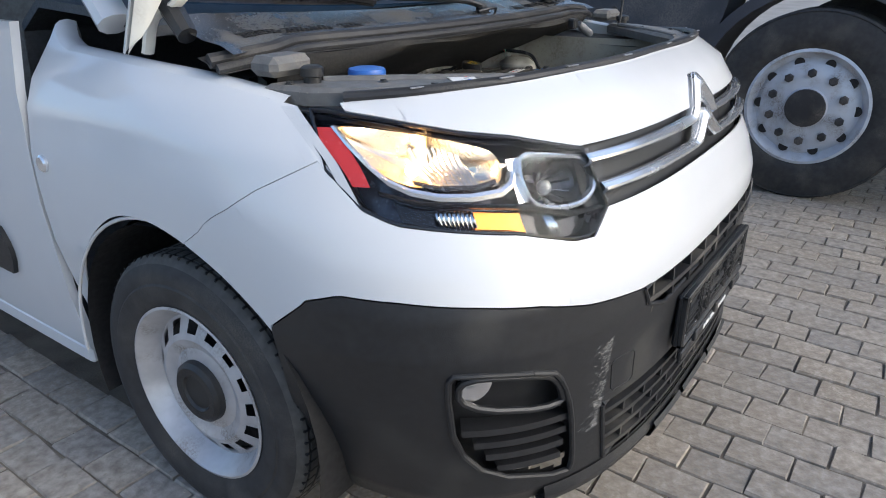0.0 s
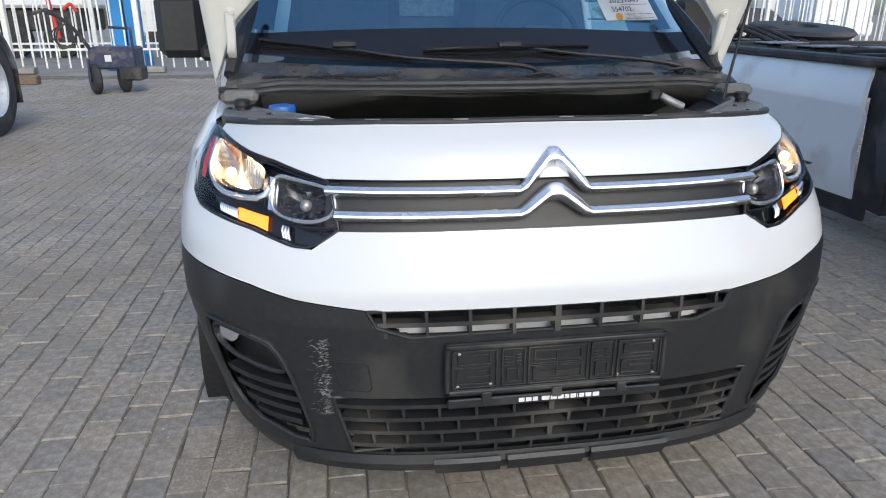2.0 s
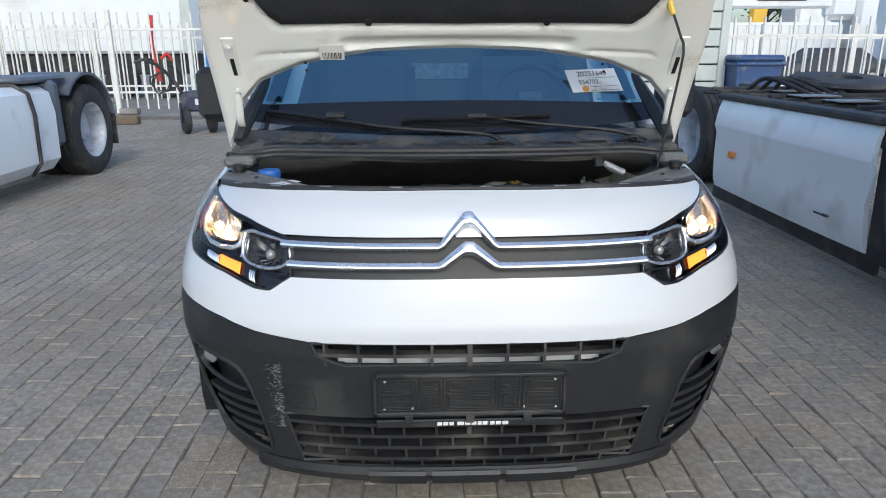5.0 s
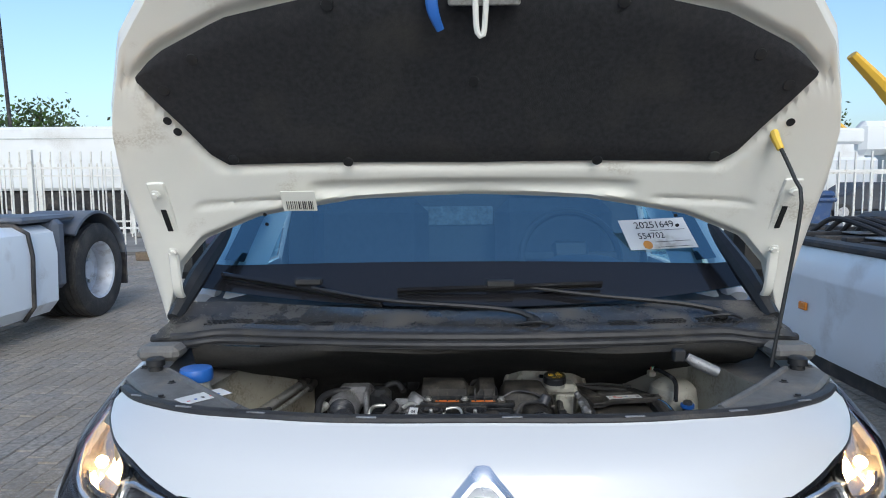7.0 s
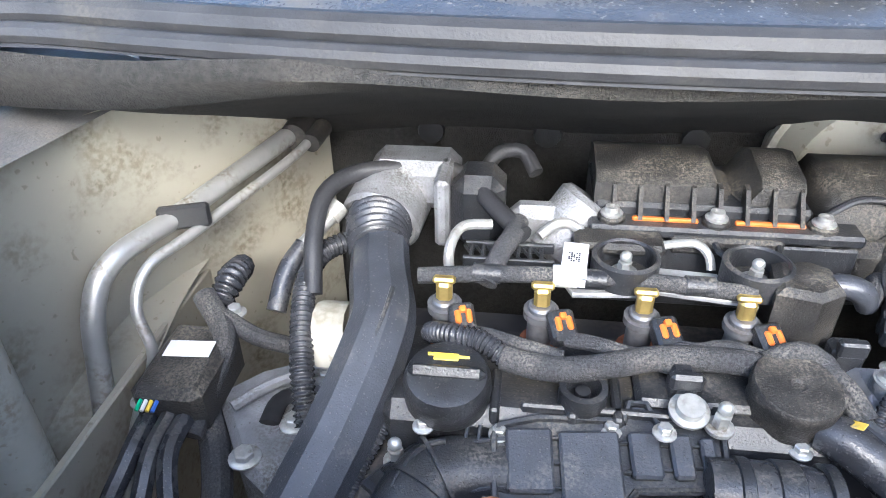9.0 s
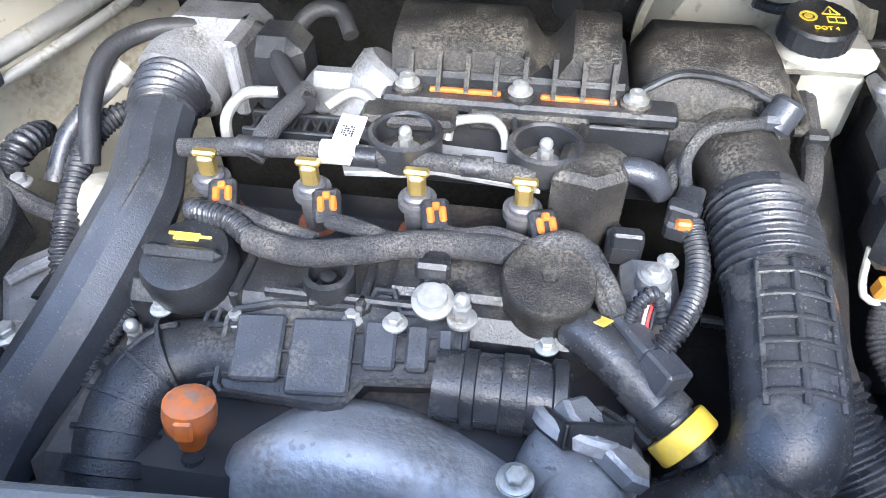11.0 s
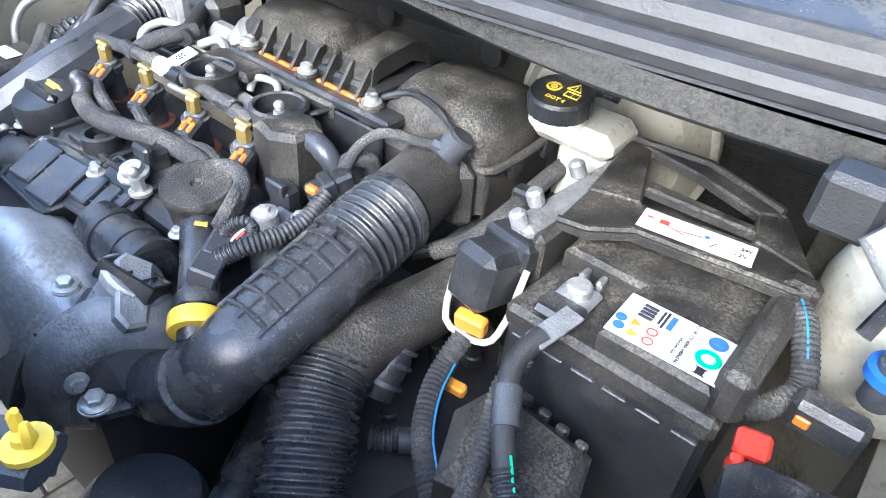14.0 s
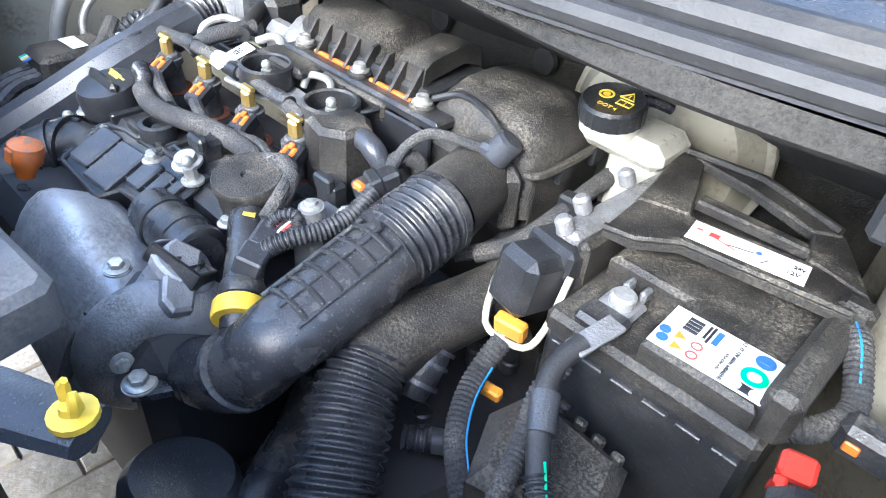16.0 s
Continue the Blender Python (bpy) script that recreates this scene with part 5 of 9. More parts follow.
part("felt_roll", Shape().grid([[roll(x, k) for x in np.linspace(-0.70, 0.70, 41)] for k in range(8)]), M_FELT, van, "padded grey-brown felt under the bonnet seal", smooth=80)
for x in (-0.20, 0.25):
    part("felt_clip", Shape().box(x - 0.016, 0.80, 1.000, x + 0.016, 0.806, 1.003, 0.001), M_PAPER, van)
part("cream_rail", Shape().box(0.06, 1.0, 0.945, 0.34, 1.06, 0.965, 0.006), M_CREAM, van)

# front crossmember
cross = part("lock_carrier", Shape().grid([[(x, y + (0.20 * (abs(x) / 0.75) ** 2.2 if y < 0.33 else 0.0), z) for x in np.linspace(-0.72, 0.72, 25)] for y, z in ((0.262, 1.018), (0.275, 1.010), (0.290, 0.985), (0.295, 0.94), (0.30, 0.90), (0.30, 0.80))], None), M_GREYPL, van, "dusty grey plastic front crossmember")
plate = part("radiator_cover", Shape().prism([(-0.46, 0.29), (-0.44, 0.385), (-0.12, 0.408), (0.0, 0.412), (0.125, 0.420), (0.135, 0.412), (0.155, 0.29)], 0.035, 0.006, Matrix.Translation((0, 0, 0.868))), M_GREYPL, van, "dusty grey plastic radiator cover")
lock = part("bonnet_lock", Shape().box(-0.060, 0.362, 0.905, 0.075, 0.372, 0.935, 0.002).box(-0.04, 0.33, 0.90, 0.05, 0.362, 0.912, 0.004), M_ALU, van, "bare metal bonnet lock with springs")
for x in (-0.007, 0.033):
    part("spring", Shape().tube([(x, 0.388, 0.902), (x, 0.388, 0.92), (x, 0.388, 0.938)], 0.009, 16, corr=(0.005, 0.002)), M_BAY, lock)
    part("spring_cap", Shape().lathe([(0.0085, 0), (0.0085, 0.002), (0, 0.003)], 16, Matrix.Translation((x, 0.388, 0.938))), M_ZINC, lock)
for x in (-0.05, 0.012, 0.068):
    part("lock_bolt", Shape().bolt((x, 0.367, 0.935), 0.0042, 0.004), M_ZINC, lock)
part("release_cable", Shape().tube([(0.06, 0.375, 0.925), (0.085, 0.385, 0.925), (0.10, 0.37, 0.915), (0.11, 0.345, 0.91), (0.115, 0.31, 0.91)], 0.005, 6, 0.01), M_HOSE, lock)
arm = part("tray_arm", Shape().tube([(0.15, 0.33, 0.90), (0.20, 0.36, 0.90), (0.252, 0.388, 0.90)], [0.020, 0.020, 0.016], 10, 0.01, flat=0.6), M_BAYC, van)
clip = part("yellow_clip", Shape().lathe([(0.012, 0), (0.012, 0.004), (0.006, 0.006), (0.005, 0.010), (0, 0.010)], 16, Matrix.Translation((0.246, 0.385, 0.909))), M_YELLOW, arm, "yellow plastic clip")
for dx in (-0.004, 0.004):
    part("prong", Shape().tube([(0.246 + dx, 0.385, 0.915), (0.246 + dx * 1.6, 0.386, 0.925), (0.246 + dx * 1.2, 0.387, 0.93)], [0.003, 0.0035, 0.002], 6, 0.004), M_YELLOW, clip)
part("fan_motor", Shape().lathe([(0.05, -0.05), (0.05, 0.0), (0.042, 0.012), (0.02, 0.018), (0, 0.018)], 32, pose(0.145, 0.455, 0.665, -15, 0, 0)), M_BAYC, van)
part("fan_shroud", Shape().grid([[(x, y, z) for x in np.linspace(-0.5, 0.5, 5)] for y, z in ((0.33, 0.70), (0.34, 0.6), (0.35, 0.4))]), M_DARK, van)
for side in (-1, 1):
    poly = [(side * x, y) for x, y in ((0.80, 0.66), (0.745, 0.655), (0.70, 0.60), (0.42, 0.32), (0.50, 0.275), (0.58, 0.31), (0.70, 0.44), (0.79, 0.56))]
    tower = part("lamp_bracket", Shape().prism(poly, 0.03, 0.008, Matrix.Translation((0, 0, 0.990))), M_GREYPL, van, "grey plastic lamp bracket")
    part("buffer_knob", Shape().lathe([(0.016, 0), (0.016, 0.018), (0.021, 0.02), (0.021, 0.034), (0.015, 0.038), (0, 0.038)], 16, Matrix.Translation((side * 0.738, 0.60, 1.012))), M_PLASTIC, tower)
    part("bracket_ridge", Shape().tube([(side * 0.71, 0.60, 1.02), (side * 0.58, 0.455, 1.02), (side * 0.46, 0.33, 1.018)], 0.008, 8, 0.02), M_GREYPL, tower)
    for x, y in ((0.775, 0.62), (0.55, 0.33), (0.66, 0.50), (0.64, 0.40)):
        part("bracket_bolt", Shape().bolt((side * x, y, 1.0195), 0.006, 0.006), M_BAY, tower)
lab = part("tower_label", Shape().box(-0.05, -0.025, 0, 0.05, 0.025, 0.001, 0.0003, pose(-0.553, 0.40, 1.0212, 0, 0, 48)), M_PAPER, van, "white printed label with red band")
for k in range(5):
    part("printed_bar", Shape().box(-0.04 + 0.016 * k, -0.012, 0.001, -0.034 + 0.016 * k, -0.008 + 0.003 * (k % 3), 0.0016, 0.0002, pose(-0.553, 0.40, 1.0212, 0, 0, 48)), (M_PRINTRED, M_PRINTBLUE, M_INK)[k % 3], lab)

# ---- washer bottle ----
bottle = thing("washer_bottle", "milky washer bottle neck with blue cap", "bottle", (-0.63, 0.565, 0.7))
part("neck", Shape().lathe([(0.031, -0.32), (0.031, -0.08), (0.029, -0.05), (0.034, -0.045), (0.034, -0.03), (0.029, -0.02), (0.029, 0.01)], 24, Matrix.Translation((-0.63, 0.565, 1.01))), M_MILK, bottle)
part("cap", Shape().lathe([(0.035, -0.012), (0.036, -0.010), (0.036, 0.010), (0.034, 0.015), (0.026, 0.017), (0, 0.015)], 40, Matrix.Translation((-0.63, 0.565, 1.02)), 0.008, 20), M_BLUE, bottle, "blue cap")

# ---- coolant and air pipes on the wing ----
acp = thing("air_conditioning_pipes", "pair of bare aluminium pipes clipped to the cream wing", "pipes", (-0.57, 0.81, 0.84))
part("wide_pipe", Shape().tube([(-0.485, 1.0, 0.872), (-0.505, 0.94, 0.866), (-0.566, 0.81, 0.845), (-0.60, 0.735, 0.835), (-0.612, 0.70, 0.80), (-0.61, 0.67, 0.72), (-0.60, 0.63, 0.62), (-0.60, 0.6, 0.52)], 0.0115, 14, 0.01), M_PIPE, acp)
part("slim_pipe", Shape().tube([(-0.462, 0.985, 0.868), (-0.48, 0.93, 0.857), (-0.545, 0.80, 0.832), (-0.572, 0.745, 0.822), (-0.578, 0.715, 0.79), (-0.565, 0.70, 0.74), (-0.575, 0.66, 0.69), (-0.585, 0.60, 0.60)], 0.006, 12, 0.01), M_PIPE, acp)
part("clamp", Shape().box(-0.027, -0.006, -0.016, 0.027, 0.006, 0.010, 0.003, pose(-0.556, 0.806, 0.850, -10, 0, 20)), M_PLASTIC, acp)
part("firewall_flange", Shape().cyl((-0.485, 1.02, 0.873), (-0.485, 0.97, 0.87), 0.017, 16).cyl((-0.458, 1.01, 0.868), (-0.462, 0.965, 0.865), 0.012, 16), M_BAYD, acp)

relay = thing("wiring_block", "dusty black connector block with white label and cables", "connector", (-0.5, 0.66, 0.74))
part("block", Shape().box(-0.535, 0.61, 0.73, -0.468, 0.71, 0.785, 0.008), M_BAYD, relay)
part("label", Shape().box(-0.022, -0.011, 0, 0.022, 0.011, 0.001, 0.0003, pose(-0.50, 0.667, 0.7865, 0, 0, 4)), M_PAPER, relay)
for i, (x, y) in enumerate(((-0.52, 0.60), (-0.50, 0.595), (-0.485, 0.60))):
    part("cable", Shape().tube([(x, y + 0.02, 0.755), (x, y - 0.03, 0.745), (x - 0.01 + 0.02 * i, y - 0.09, 0.70), (x + 0.04 * i, y - 0.14, 0.62)], 0.009, 8, 0.01), M_HOSE, relay)
for i, m in enumerate((M_GREEN, M_PAPER, M_YELLOW, M_PRINTBLUE)):
    part("wire", Shape().tube([(-0.522 + 0.005 * i, 0.612, 0.775), (-0.522 + 0.005 * i, 0.600, 0.772)], 0.002, 6, 0.01), m, relay)
part("knobbly_cover", Shape().tube([(-0.50, 0.72, 0.78), (-0.495, 0.76, 0.80), (-0.50, 0.80, 0.79), (-0.53, 0.83, 0.76)], [0.012, 0.016, 0.014, 0.010], 10, 0.006, corr=(0.008, 0.003)), M_HOSE, relay)
for p in ((-0.478, 0.725, 0.785), (-0.545, 0.64, 0.74)):
    part("bolt", Shape().bolt(p, 0.007, 0.01), M_ZINC, relay)

# ---- engine ----
engine = thing("engine", "dusty diesel engine with black plastic ducts and orange connectors", "engine", (-0.12, 0.64, 0.5))
part("cylinder_block", Shape().box(-0.33, 0.46, 0.42, 0.10, 0.80, 0.765, 0.02), M_CHASSIS, engine)
part("gearbox", Shape().box(0.10, 0.47, 0.40, 0.42, 0.78, 0.62, 0.05), M_CHASSIS, engine)
cover = part("cam_cover", Shape().box(-0.305, 0.590, 0.755, 0.055, 0.675, 0.812, 0.012).box(-0.30, 0.665, 0.755, 0.05, 0.72, 0.80, 0.01), M_BAY, engine, "dusty black plastic cam cover")
s = Shape()
for x in (-0.21, -0.15, -0.115, -0.04):
    s.box(x - 0.004, 0.592, 0.80, x + 0.004, 0.64, 0.818, 0.002)
s.box(-0.19, 0.60, 0.805, -0.07, 0.607, 0.818, 0.002)
s.box(-0.10, 0.612, 0.81, 0.0, 0.655, 0.82, 0.006)
part("cover_ribs", s, M_BAY, cover)
part("blind_hole", Shape().lathe([(0.019, 0), (0.019, 0.02), (0.014, 0.021), (0.013, 0.004), (0, 0.004)], 24, Matrix.Translation((-0.142, 0.613, 0.810))), M_BAY, cover)
part("blind_hole_core", Shape().lathe([(0.006, 0), (0.006, 0.014), (0, 0.016)], 12, Matrix.Translation((-0.142, 0.613, 0.812))), M_DARK, cover)
# oil filler
oil = part("oil_filler", Shape().cyl((-0.249, 0.622, 0.76), (-0.249, 0.618, 0.825), 0.026, 24), M_BAY, engine)
om = pose(-0.249, 0.613, 0.818, 10, 0, 0)
capo = part("oil_cap", Shape().lathe([(0.034, -0.012), (0.0355, -0.008), (0.0355, 0.010), (0.032, 0.018), (0.024, 0.021), (0, 0.021)], 32, om).box(-0.031, -0.007, 0.014, 0.031, 0.004, 0.028, 0.005, om), M_BAY, oil, "black oil cap with yellow oil can mark")
part("yellow_mark", Shape().box(-0.012, 0.010, 0.0205, 0.008, 0.017, 0.0222, 0.0005, om).box(0.008, 0.013, 0.0205, 0.017, 0.0155, 0.0222, 0.0005, om).box(-0.017, 0.014, 0.0205, -0.012, 0.017, 0.0222, 0.0005, om), M_YELLOW, oil)
# air distribution box with raised fields
bx, by = Vector((0.168, 0.014, 0.003)), Vector((0.0, 0.058, 0.024))
bn = bx.cross(by).normalized()
bm0 = Vector((-0.200, 0.531, 0.785))
bu, bv = bx.normalized(), bn.cross(bx.normalized())
bm = Matrix((Vector((bu.x, bv.x, bn.x, bm0.x)), Vector((bu.y, bv.y, bn.y, bm0.y)), Vector((bu.z, bv.z, bn.z, bm0.z)), Vector((0, 0, 0, 1))))
outline = [(0.0, 0.0), (0.075, -0.008), (0.084, -0.006), (0.098, 0.011), (0.155, 0.012), (0.166, 0.020), (0.168, 0.055), (0.160, 0.061), (0.120, 0.062), (0.114, 0.078), (0.101, 0.079), (0.095, 0.064), (0.03, 0.066), (0.0, 0.060), (-0.005, 0.05), (-0.005, 0.005)]
dist = part("air_distributor", Shape().prism(outline, 0.028, 0.003, bm @ pose(0, 0, -0.028)), M_BAY, engine, "black plastic charge-air box with raised fields")
part("rim", Shape().tube([bm @ Vector((x, y, 0.001)) for x, y in outline + outline[:1]], 0.0030, 6, 0.01, smooth=False), M_BAY, dist)
for x0, x1, y0, y1 in ((0.004, 0.039, 0.008, 0.056), (0.044, 0.089, 0.0, 0.054), (0.096, 0.119, 0.019, 0.054), (0.126, 0.142, 0.019, 0.052), (0.148, 0.159, 0.021, 0.050)):
    part("raised_field", Shape().box(x0, y0, 0.0, x1, y1, 0.0075, 0.002, bm), M_BAYC, dist)
for x, ys in ((0.0415, (0.012, 0.030, 0.049)), (0.0925, (0.024, 0.046)), (0.1225, (0.026, 0.045)), (0.145, (0.028, 0.044))):
    for y in ys:
        part("field_link", Shape().box(x - 0.0035, y - 0.001, 0.0, x + 0.0035, y + 0.001, 0.005, 0.0005, bm), M_BAY, dist)
for y in (0.012, 0.030, 0.048):
    part("cage_rib", Shape().tube([bm @ Vector((-0.036, y - 0.004, -0.012)), bm @ Vector((-0.016, y, -0.002)), bm @ Vector((0.004, y + 0.001, 0.002))], 0.0017, 6, 0.01), M_BAYC, dist)
for x in (-0.030, -0.020, -0.008):
    part("cage_rib", Shape().tube([bm @ Vector((x - 0.006, 0.0, -0.008 + 0.3 * (x + 0.008))), bm @ Vector((x, 0.03, -0.001 + 0.3 * (x + 0.008))), bm @ Vector((x + 0.005, 0.062, -0.003 + 0.3 * (x + 0.008)))], 0.0017, 6, 0.01), M_BAYC, dist)
neck = [(-0.190, 0.562, 0.778), (-0.225, 0.566, 0.772), (-0.252, 0.558, 0.768), (-0.268, 0.530, 0.760), (-0.270, 0.495, 0.745), (-0.266, 0.455, 0.722), (-0.262, 0.42, 0.70)]
part("manifold_neck", Shape().tube(neck, [0.026, 0.030, 0.033, 0.034, 0.033, 0.031, 0.031], 24, 0.006), M_BAY, engine, "ribbed black intake neck")
ring_path, _ = curve_through(neck, 0.03, 0.004)
for i in range(14, 34, 5):
    d = ring_path[i + 1] - ring_path[i - 1]
    part("neck_rib", Shape().lathe([(0.030, -0.0015), (0.0375, -0.0015), (0.0375, 0.0015), (0.030, 0.0015)], 28, Matrix.Translation(ring_path[i]) @ d.to_track_quat("Z", "Y").to_matrix().to_4x4()), M_BAY, engine)
part("neck_spine", Shape().tube([p + Vector((-0.012, 0.006, 0.031)) for p in ring_path[10:34:3]], 0.0022, 6, 0.01), M_BAY, engine)
part("neck_collar", Shape().lathe([(0.033, -0.006), (0.037, -0.005), (0.037, 0.005), (0.033, 0.006)], 32, Matrix.Translation((-0.269, 0.488, 0.742)) @ Vector((0.02, -0.86, -0.5)).to_track_quat("Z", "Y").to_matrix().to_4x4()), M_BAY, engine)
part("manifold_flange", Shape().prism([(-0.31, 0.55), (-0.27, 0.60), (-0.235, 0.585), (-0.22, 0.555), (-0.26, 0.515)], 0.03, 0.004, Matrix.Translation((0, 0, 0.745))), M_BAY, engine)
part("hose_clamp", Shape().lathe([(0.032, -0.011), (0.0345, -0.010), (0.0338, 0.0), (0.0345, 0.010), (0.032, 0.011)], 32, Matrix.Translation((-0.2665, 0.459, 0.7245)) @ Vector((0.05, -0.86, -0.5)).to_track_quat("Z", "Y").to_matrix().to_4x4()), M_ZINC, engine)
# bolts and studs
s = Shape().lathe([(0.0155, 0), (0.0155, 0.003), (0.011, 0.004), (0.0105, 0.010), (0.006, 0.0105), (0, 0.0095)], 20, pose(-0.063, 0.603, 0.822, 15, 0, 0))
part("large_bolt", s, M_ZINC, engine)
for p in ((-0.041, 0.595, 0.815), (-0.286, 0.575, 0.768)):
    part("ball_stud", Shape().cyl(p, Vector(p) + Vector((0, -0.002, 0.018)), 0.0065, 6).ball(Vector(p) + Vector((0, -0.003, 0.024)), 0.0058, 8).lathe([(0.011, 0), (0.011, 0.003), (0.006, 0.004)], 16, Matrix.Translation(p)), M_ZINC, engine)
for p in ((-0.265, 0.585, 0.80), (-0.205, 0.582, 0.802), (-0.12, 0.592, 0.806), (0.02, 0.592, 0.80), (-0.085, 0.577, 0.824)):
    part("small_bolt", Shape().bolt(p, 0.0055, 0.008), M_ZINC, engine)
# round separator
sep = part("separator", Shape().lathe([(0.031, -0.045), (0.031, 0.0), (0.0335, 0.002), (0.0335, 0.010), (0.032, 0.0125), (0.006, 0.0125), (0.004, 0.010), (0, 0.010)], 40, pose(0.016, 0.622, 0.830, 8, 4, 0)), M_BAYD, engine, "round dusty black separator lid")
# breather hose with yellow mark and ring
bh = [(0.036, 0.606, 0.812), (0.047, 0.598, 0.812), (0.072, 0.580, 0.803), (0.092, 0.563, 0.794), (0.108, 0.549, 0.787), (0.122, 0.536, 0.775)]
breather = part("breather_hose", Shape().tube(bh, [0.0165, 0.0175, 0.0175, 0.0175, 0.0165, 0.015], 20, 0.006), M_HOSE, engine)
dmk = Vector((0.036, -0.031, -0.016)).normalized()
rm = lambda p: Matrix.Translation(p) @ dmk.to_track_quat("Z", "Y").to_matrix().to_4x4()
part("yellow_ring", Shape().lathe([(0.016, -0.008), (0.0225, -0.008), (0.0235, -0.006), (0.0235, 0.006), (0.0225, 0.008), (0.016, 0.008)], 28, rm((0.113, 0.545, 0.783))), M_YELLOW, breather, "yellow plastic ring")
part("hose_end", Shape().lathe([(0.0185, -0.012), (0.0195, -0.010), (0.0195, 0.0), (0.0185, 0.002)], 24, rm((0.104, 0.553, 0.789))), M_BAY, breather)
part("sensor_block", Shape().box(-0.016, -0.012, 0.012, 0.016, 0.014, 0.030, 0.003, rm((0.098, 0.556, 0.792)) @ pose(0, 0, 0, 90, 0, 0) @ pose(0, 0, 0, 0, 0, 0)), M_BAYC, breather)
part("yellow_mark", Shape().box(-0.0055, -0.011, 0.0168, 0.0055, 0.011, 0.0182, 0.0003, Matrix.Translation((0.052, 0.594, 0.8105)) @ pose(0, 0, 0, -18, 12, 49)), M_YELLOW, breather)
# charge pipe between distributor and compressor
cp = [(-0.055, 0.556, 0.792), (-0.02, 0.556, 0.79), (0.01, 0.556, 0.79), (0.034, 0.553, 0.788)]
charge = part("charge_pipe", Shape().tube(cp, [0.024, 0.026, 0.026, 0.024], 28, 0.006), M_HOSE, engine)
for x in (-0.030, -0.004, 0.004, 0.030):
    part("collar", Shape().lathe([(0.026, -0.005), (0.0275, -0.004), (0.0275, 0.004), (0.026, 0.005)], 28, pose(x, 0.556, 0.790, 0, 90, 0)), M_BAY, charge)
frame_m = pose(0.047, 0.532, 0.800, -35, 20, 20)
s = Shape()
for b in ((-0.026, -0.018, 0.026, -0.013), (-0.026, 0.013, 0.026, 0.018), (-0.026, -0.018, -0.021, 0.018), (0.021, -0.018, 0.026, 0.018), (-0.004, -0.015, 0.0, 0.015), (0.010, -0.015, 0.013, 0.015)):
    s.box(b[0], b[1], -0.01, b[2], b[3], 0.008, 0.0015, frame_m)
part("clip_frame", s, M_BAY, charge)
# heat shield
rows = []
for i in range(13):
    v = i / 12
    row = []
    for j in range(19):
        u = j / 18
        x = -0.185 + 0.225 * u
        y = 0.545 - 0.125 * v
        z = 0.803 - 0.05 * (2 * u - 0.9) ** 2 - 0.11 * max(0, v - 0.42) ** 1.5 * 2.2 - 0.040 * max(0, 0.35 - v) * 2 + 0.006 * math.sin(7 * u + 3 * v)
        if 0.62 < u < 0.86 and v > 0.25:
            z -= 0.012 * math.sin(math.pi * (u - 0.62) / 0.24)
        row.append((x, y, z))
    rows.append(row)
shield = part("heat_shield", Shape().grid(rows, (0, 0, -0.002)), M_STEELSH, engine, "pressed bright metal heat shield", smooth=70)
part("shield_bolt", Shape().lathe([(0.012, 0), (0.012, 0.002), (0.008, 0.003)], 18, pose(0.006, 0.493, 0.789)).bolt((0.006, 0.493, 0.791), 0.007, 0.008), M_ZINC, shield)
part("shield_edge", Shape().tube([rows[k][18] for k in range(0, 13, 2)], 0.003, 6, 0.01), M_STEELSH, shield)
# turbocharger
turbo = part("turbocharger", Shape().tube([(0.050 - 0.016 * math.cos(a), 0.500 - 0.046 * math.cos(a), 0.722 + 0.044 * math.sin(a)) for a in np.linspace(3.6, -2.2, 26)], [0.034 - 0.013 * k / 25 for k in range(26)], 18, 0.006), M_ALU, engine, "cast aluminium turbocharger housing")
part("compressor_cover", Shape().lathe([(0.058, -0.02), (0.056, 0.004), (0.044, 0.014), (0.036, 0.018), (0.034, 0.03), (0.0, 0.03)], 32, pose(0.058, 0.500, 0.722, 0, 75, -10)), M_ALU, turbo)
part("outlet_neck", Shape().tube([(0.028, 0.505, 0.735), (0.033, 0.518, 0.765), (0.040, 0.530, 0.788), (0.044, 0.535, 0.800)], [0.032, 0.027, 0.023, 0.024], 20, 0.006), M_ALU, turbo)
part("outlet_flange", Shape().lathe([(0.02, -0.006), (0.030, -0.005), (0.031, 0.002), (0.028, 0.005), (0.02, 0.006)], 24, pose(0.043, 0.534, 0.795, -35, 20, 0)), M_STEELSH, turbo)
lettering("cast_mark", "A/R 0.44", 0.014, pose(0.052, 0.508, 0.793, 22, -20, 48), M_STEELSH, engine)
for k in range(4):
    a = 0.6 + 1.1 * k
    part("cover_bolt", Shape().bolt((0.072, 0.500 - 0.052 * math.cos(a), 0.722 + 0.052 * math.sin(a)), 0.006, 0.007, pose(0, 0, 0, 0, 75, -10)), M_ZINC, turbo)
part("flange_ear", Shape().prism([(-0.036, -0.012), (-0.026, -0.020), (0.026, -0.016), (0.036, -0.006), (0.030, 0.010), (-0.030, 0.012)], 0.012, 0.003, pose(0.058, 0.524, 0.792, -30, 18, -38)), M_ALU, turbo)
# Black pipe laid in the gap by the heat shield, doubling as its shade.
part("shadow_pipe", Shape().tube([(0.055, 0.47, 0.775), (0.035, 0.455, 0.768), (0.025, 0.44, 0.75), (0.03, 0.42, 0.72)], 0.0055, 8, 0.006), M_BAY, turbo)
part("turbo_boss", Shape().cyl((0.02, 0.478, 0.742), (0.018, 0.474, 0.752), 0.008, 14), M_ALU, turbo)
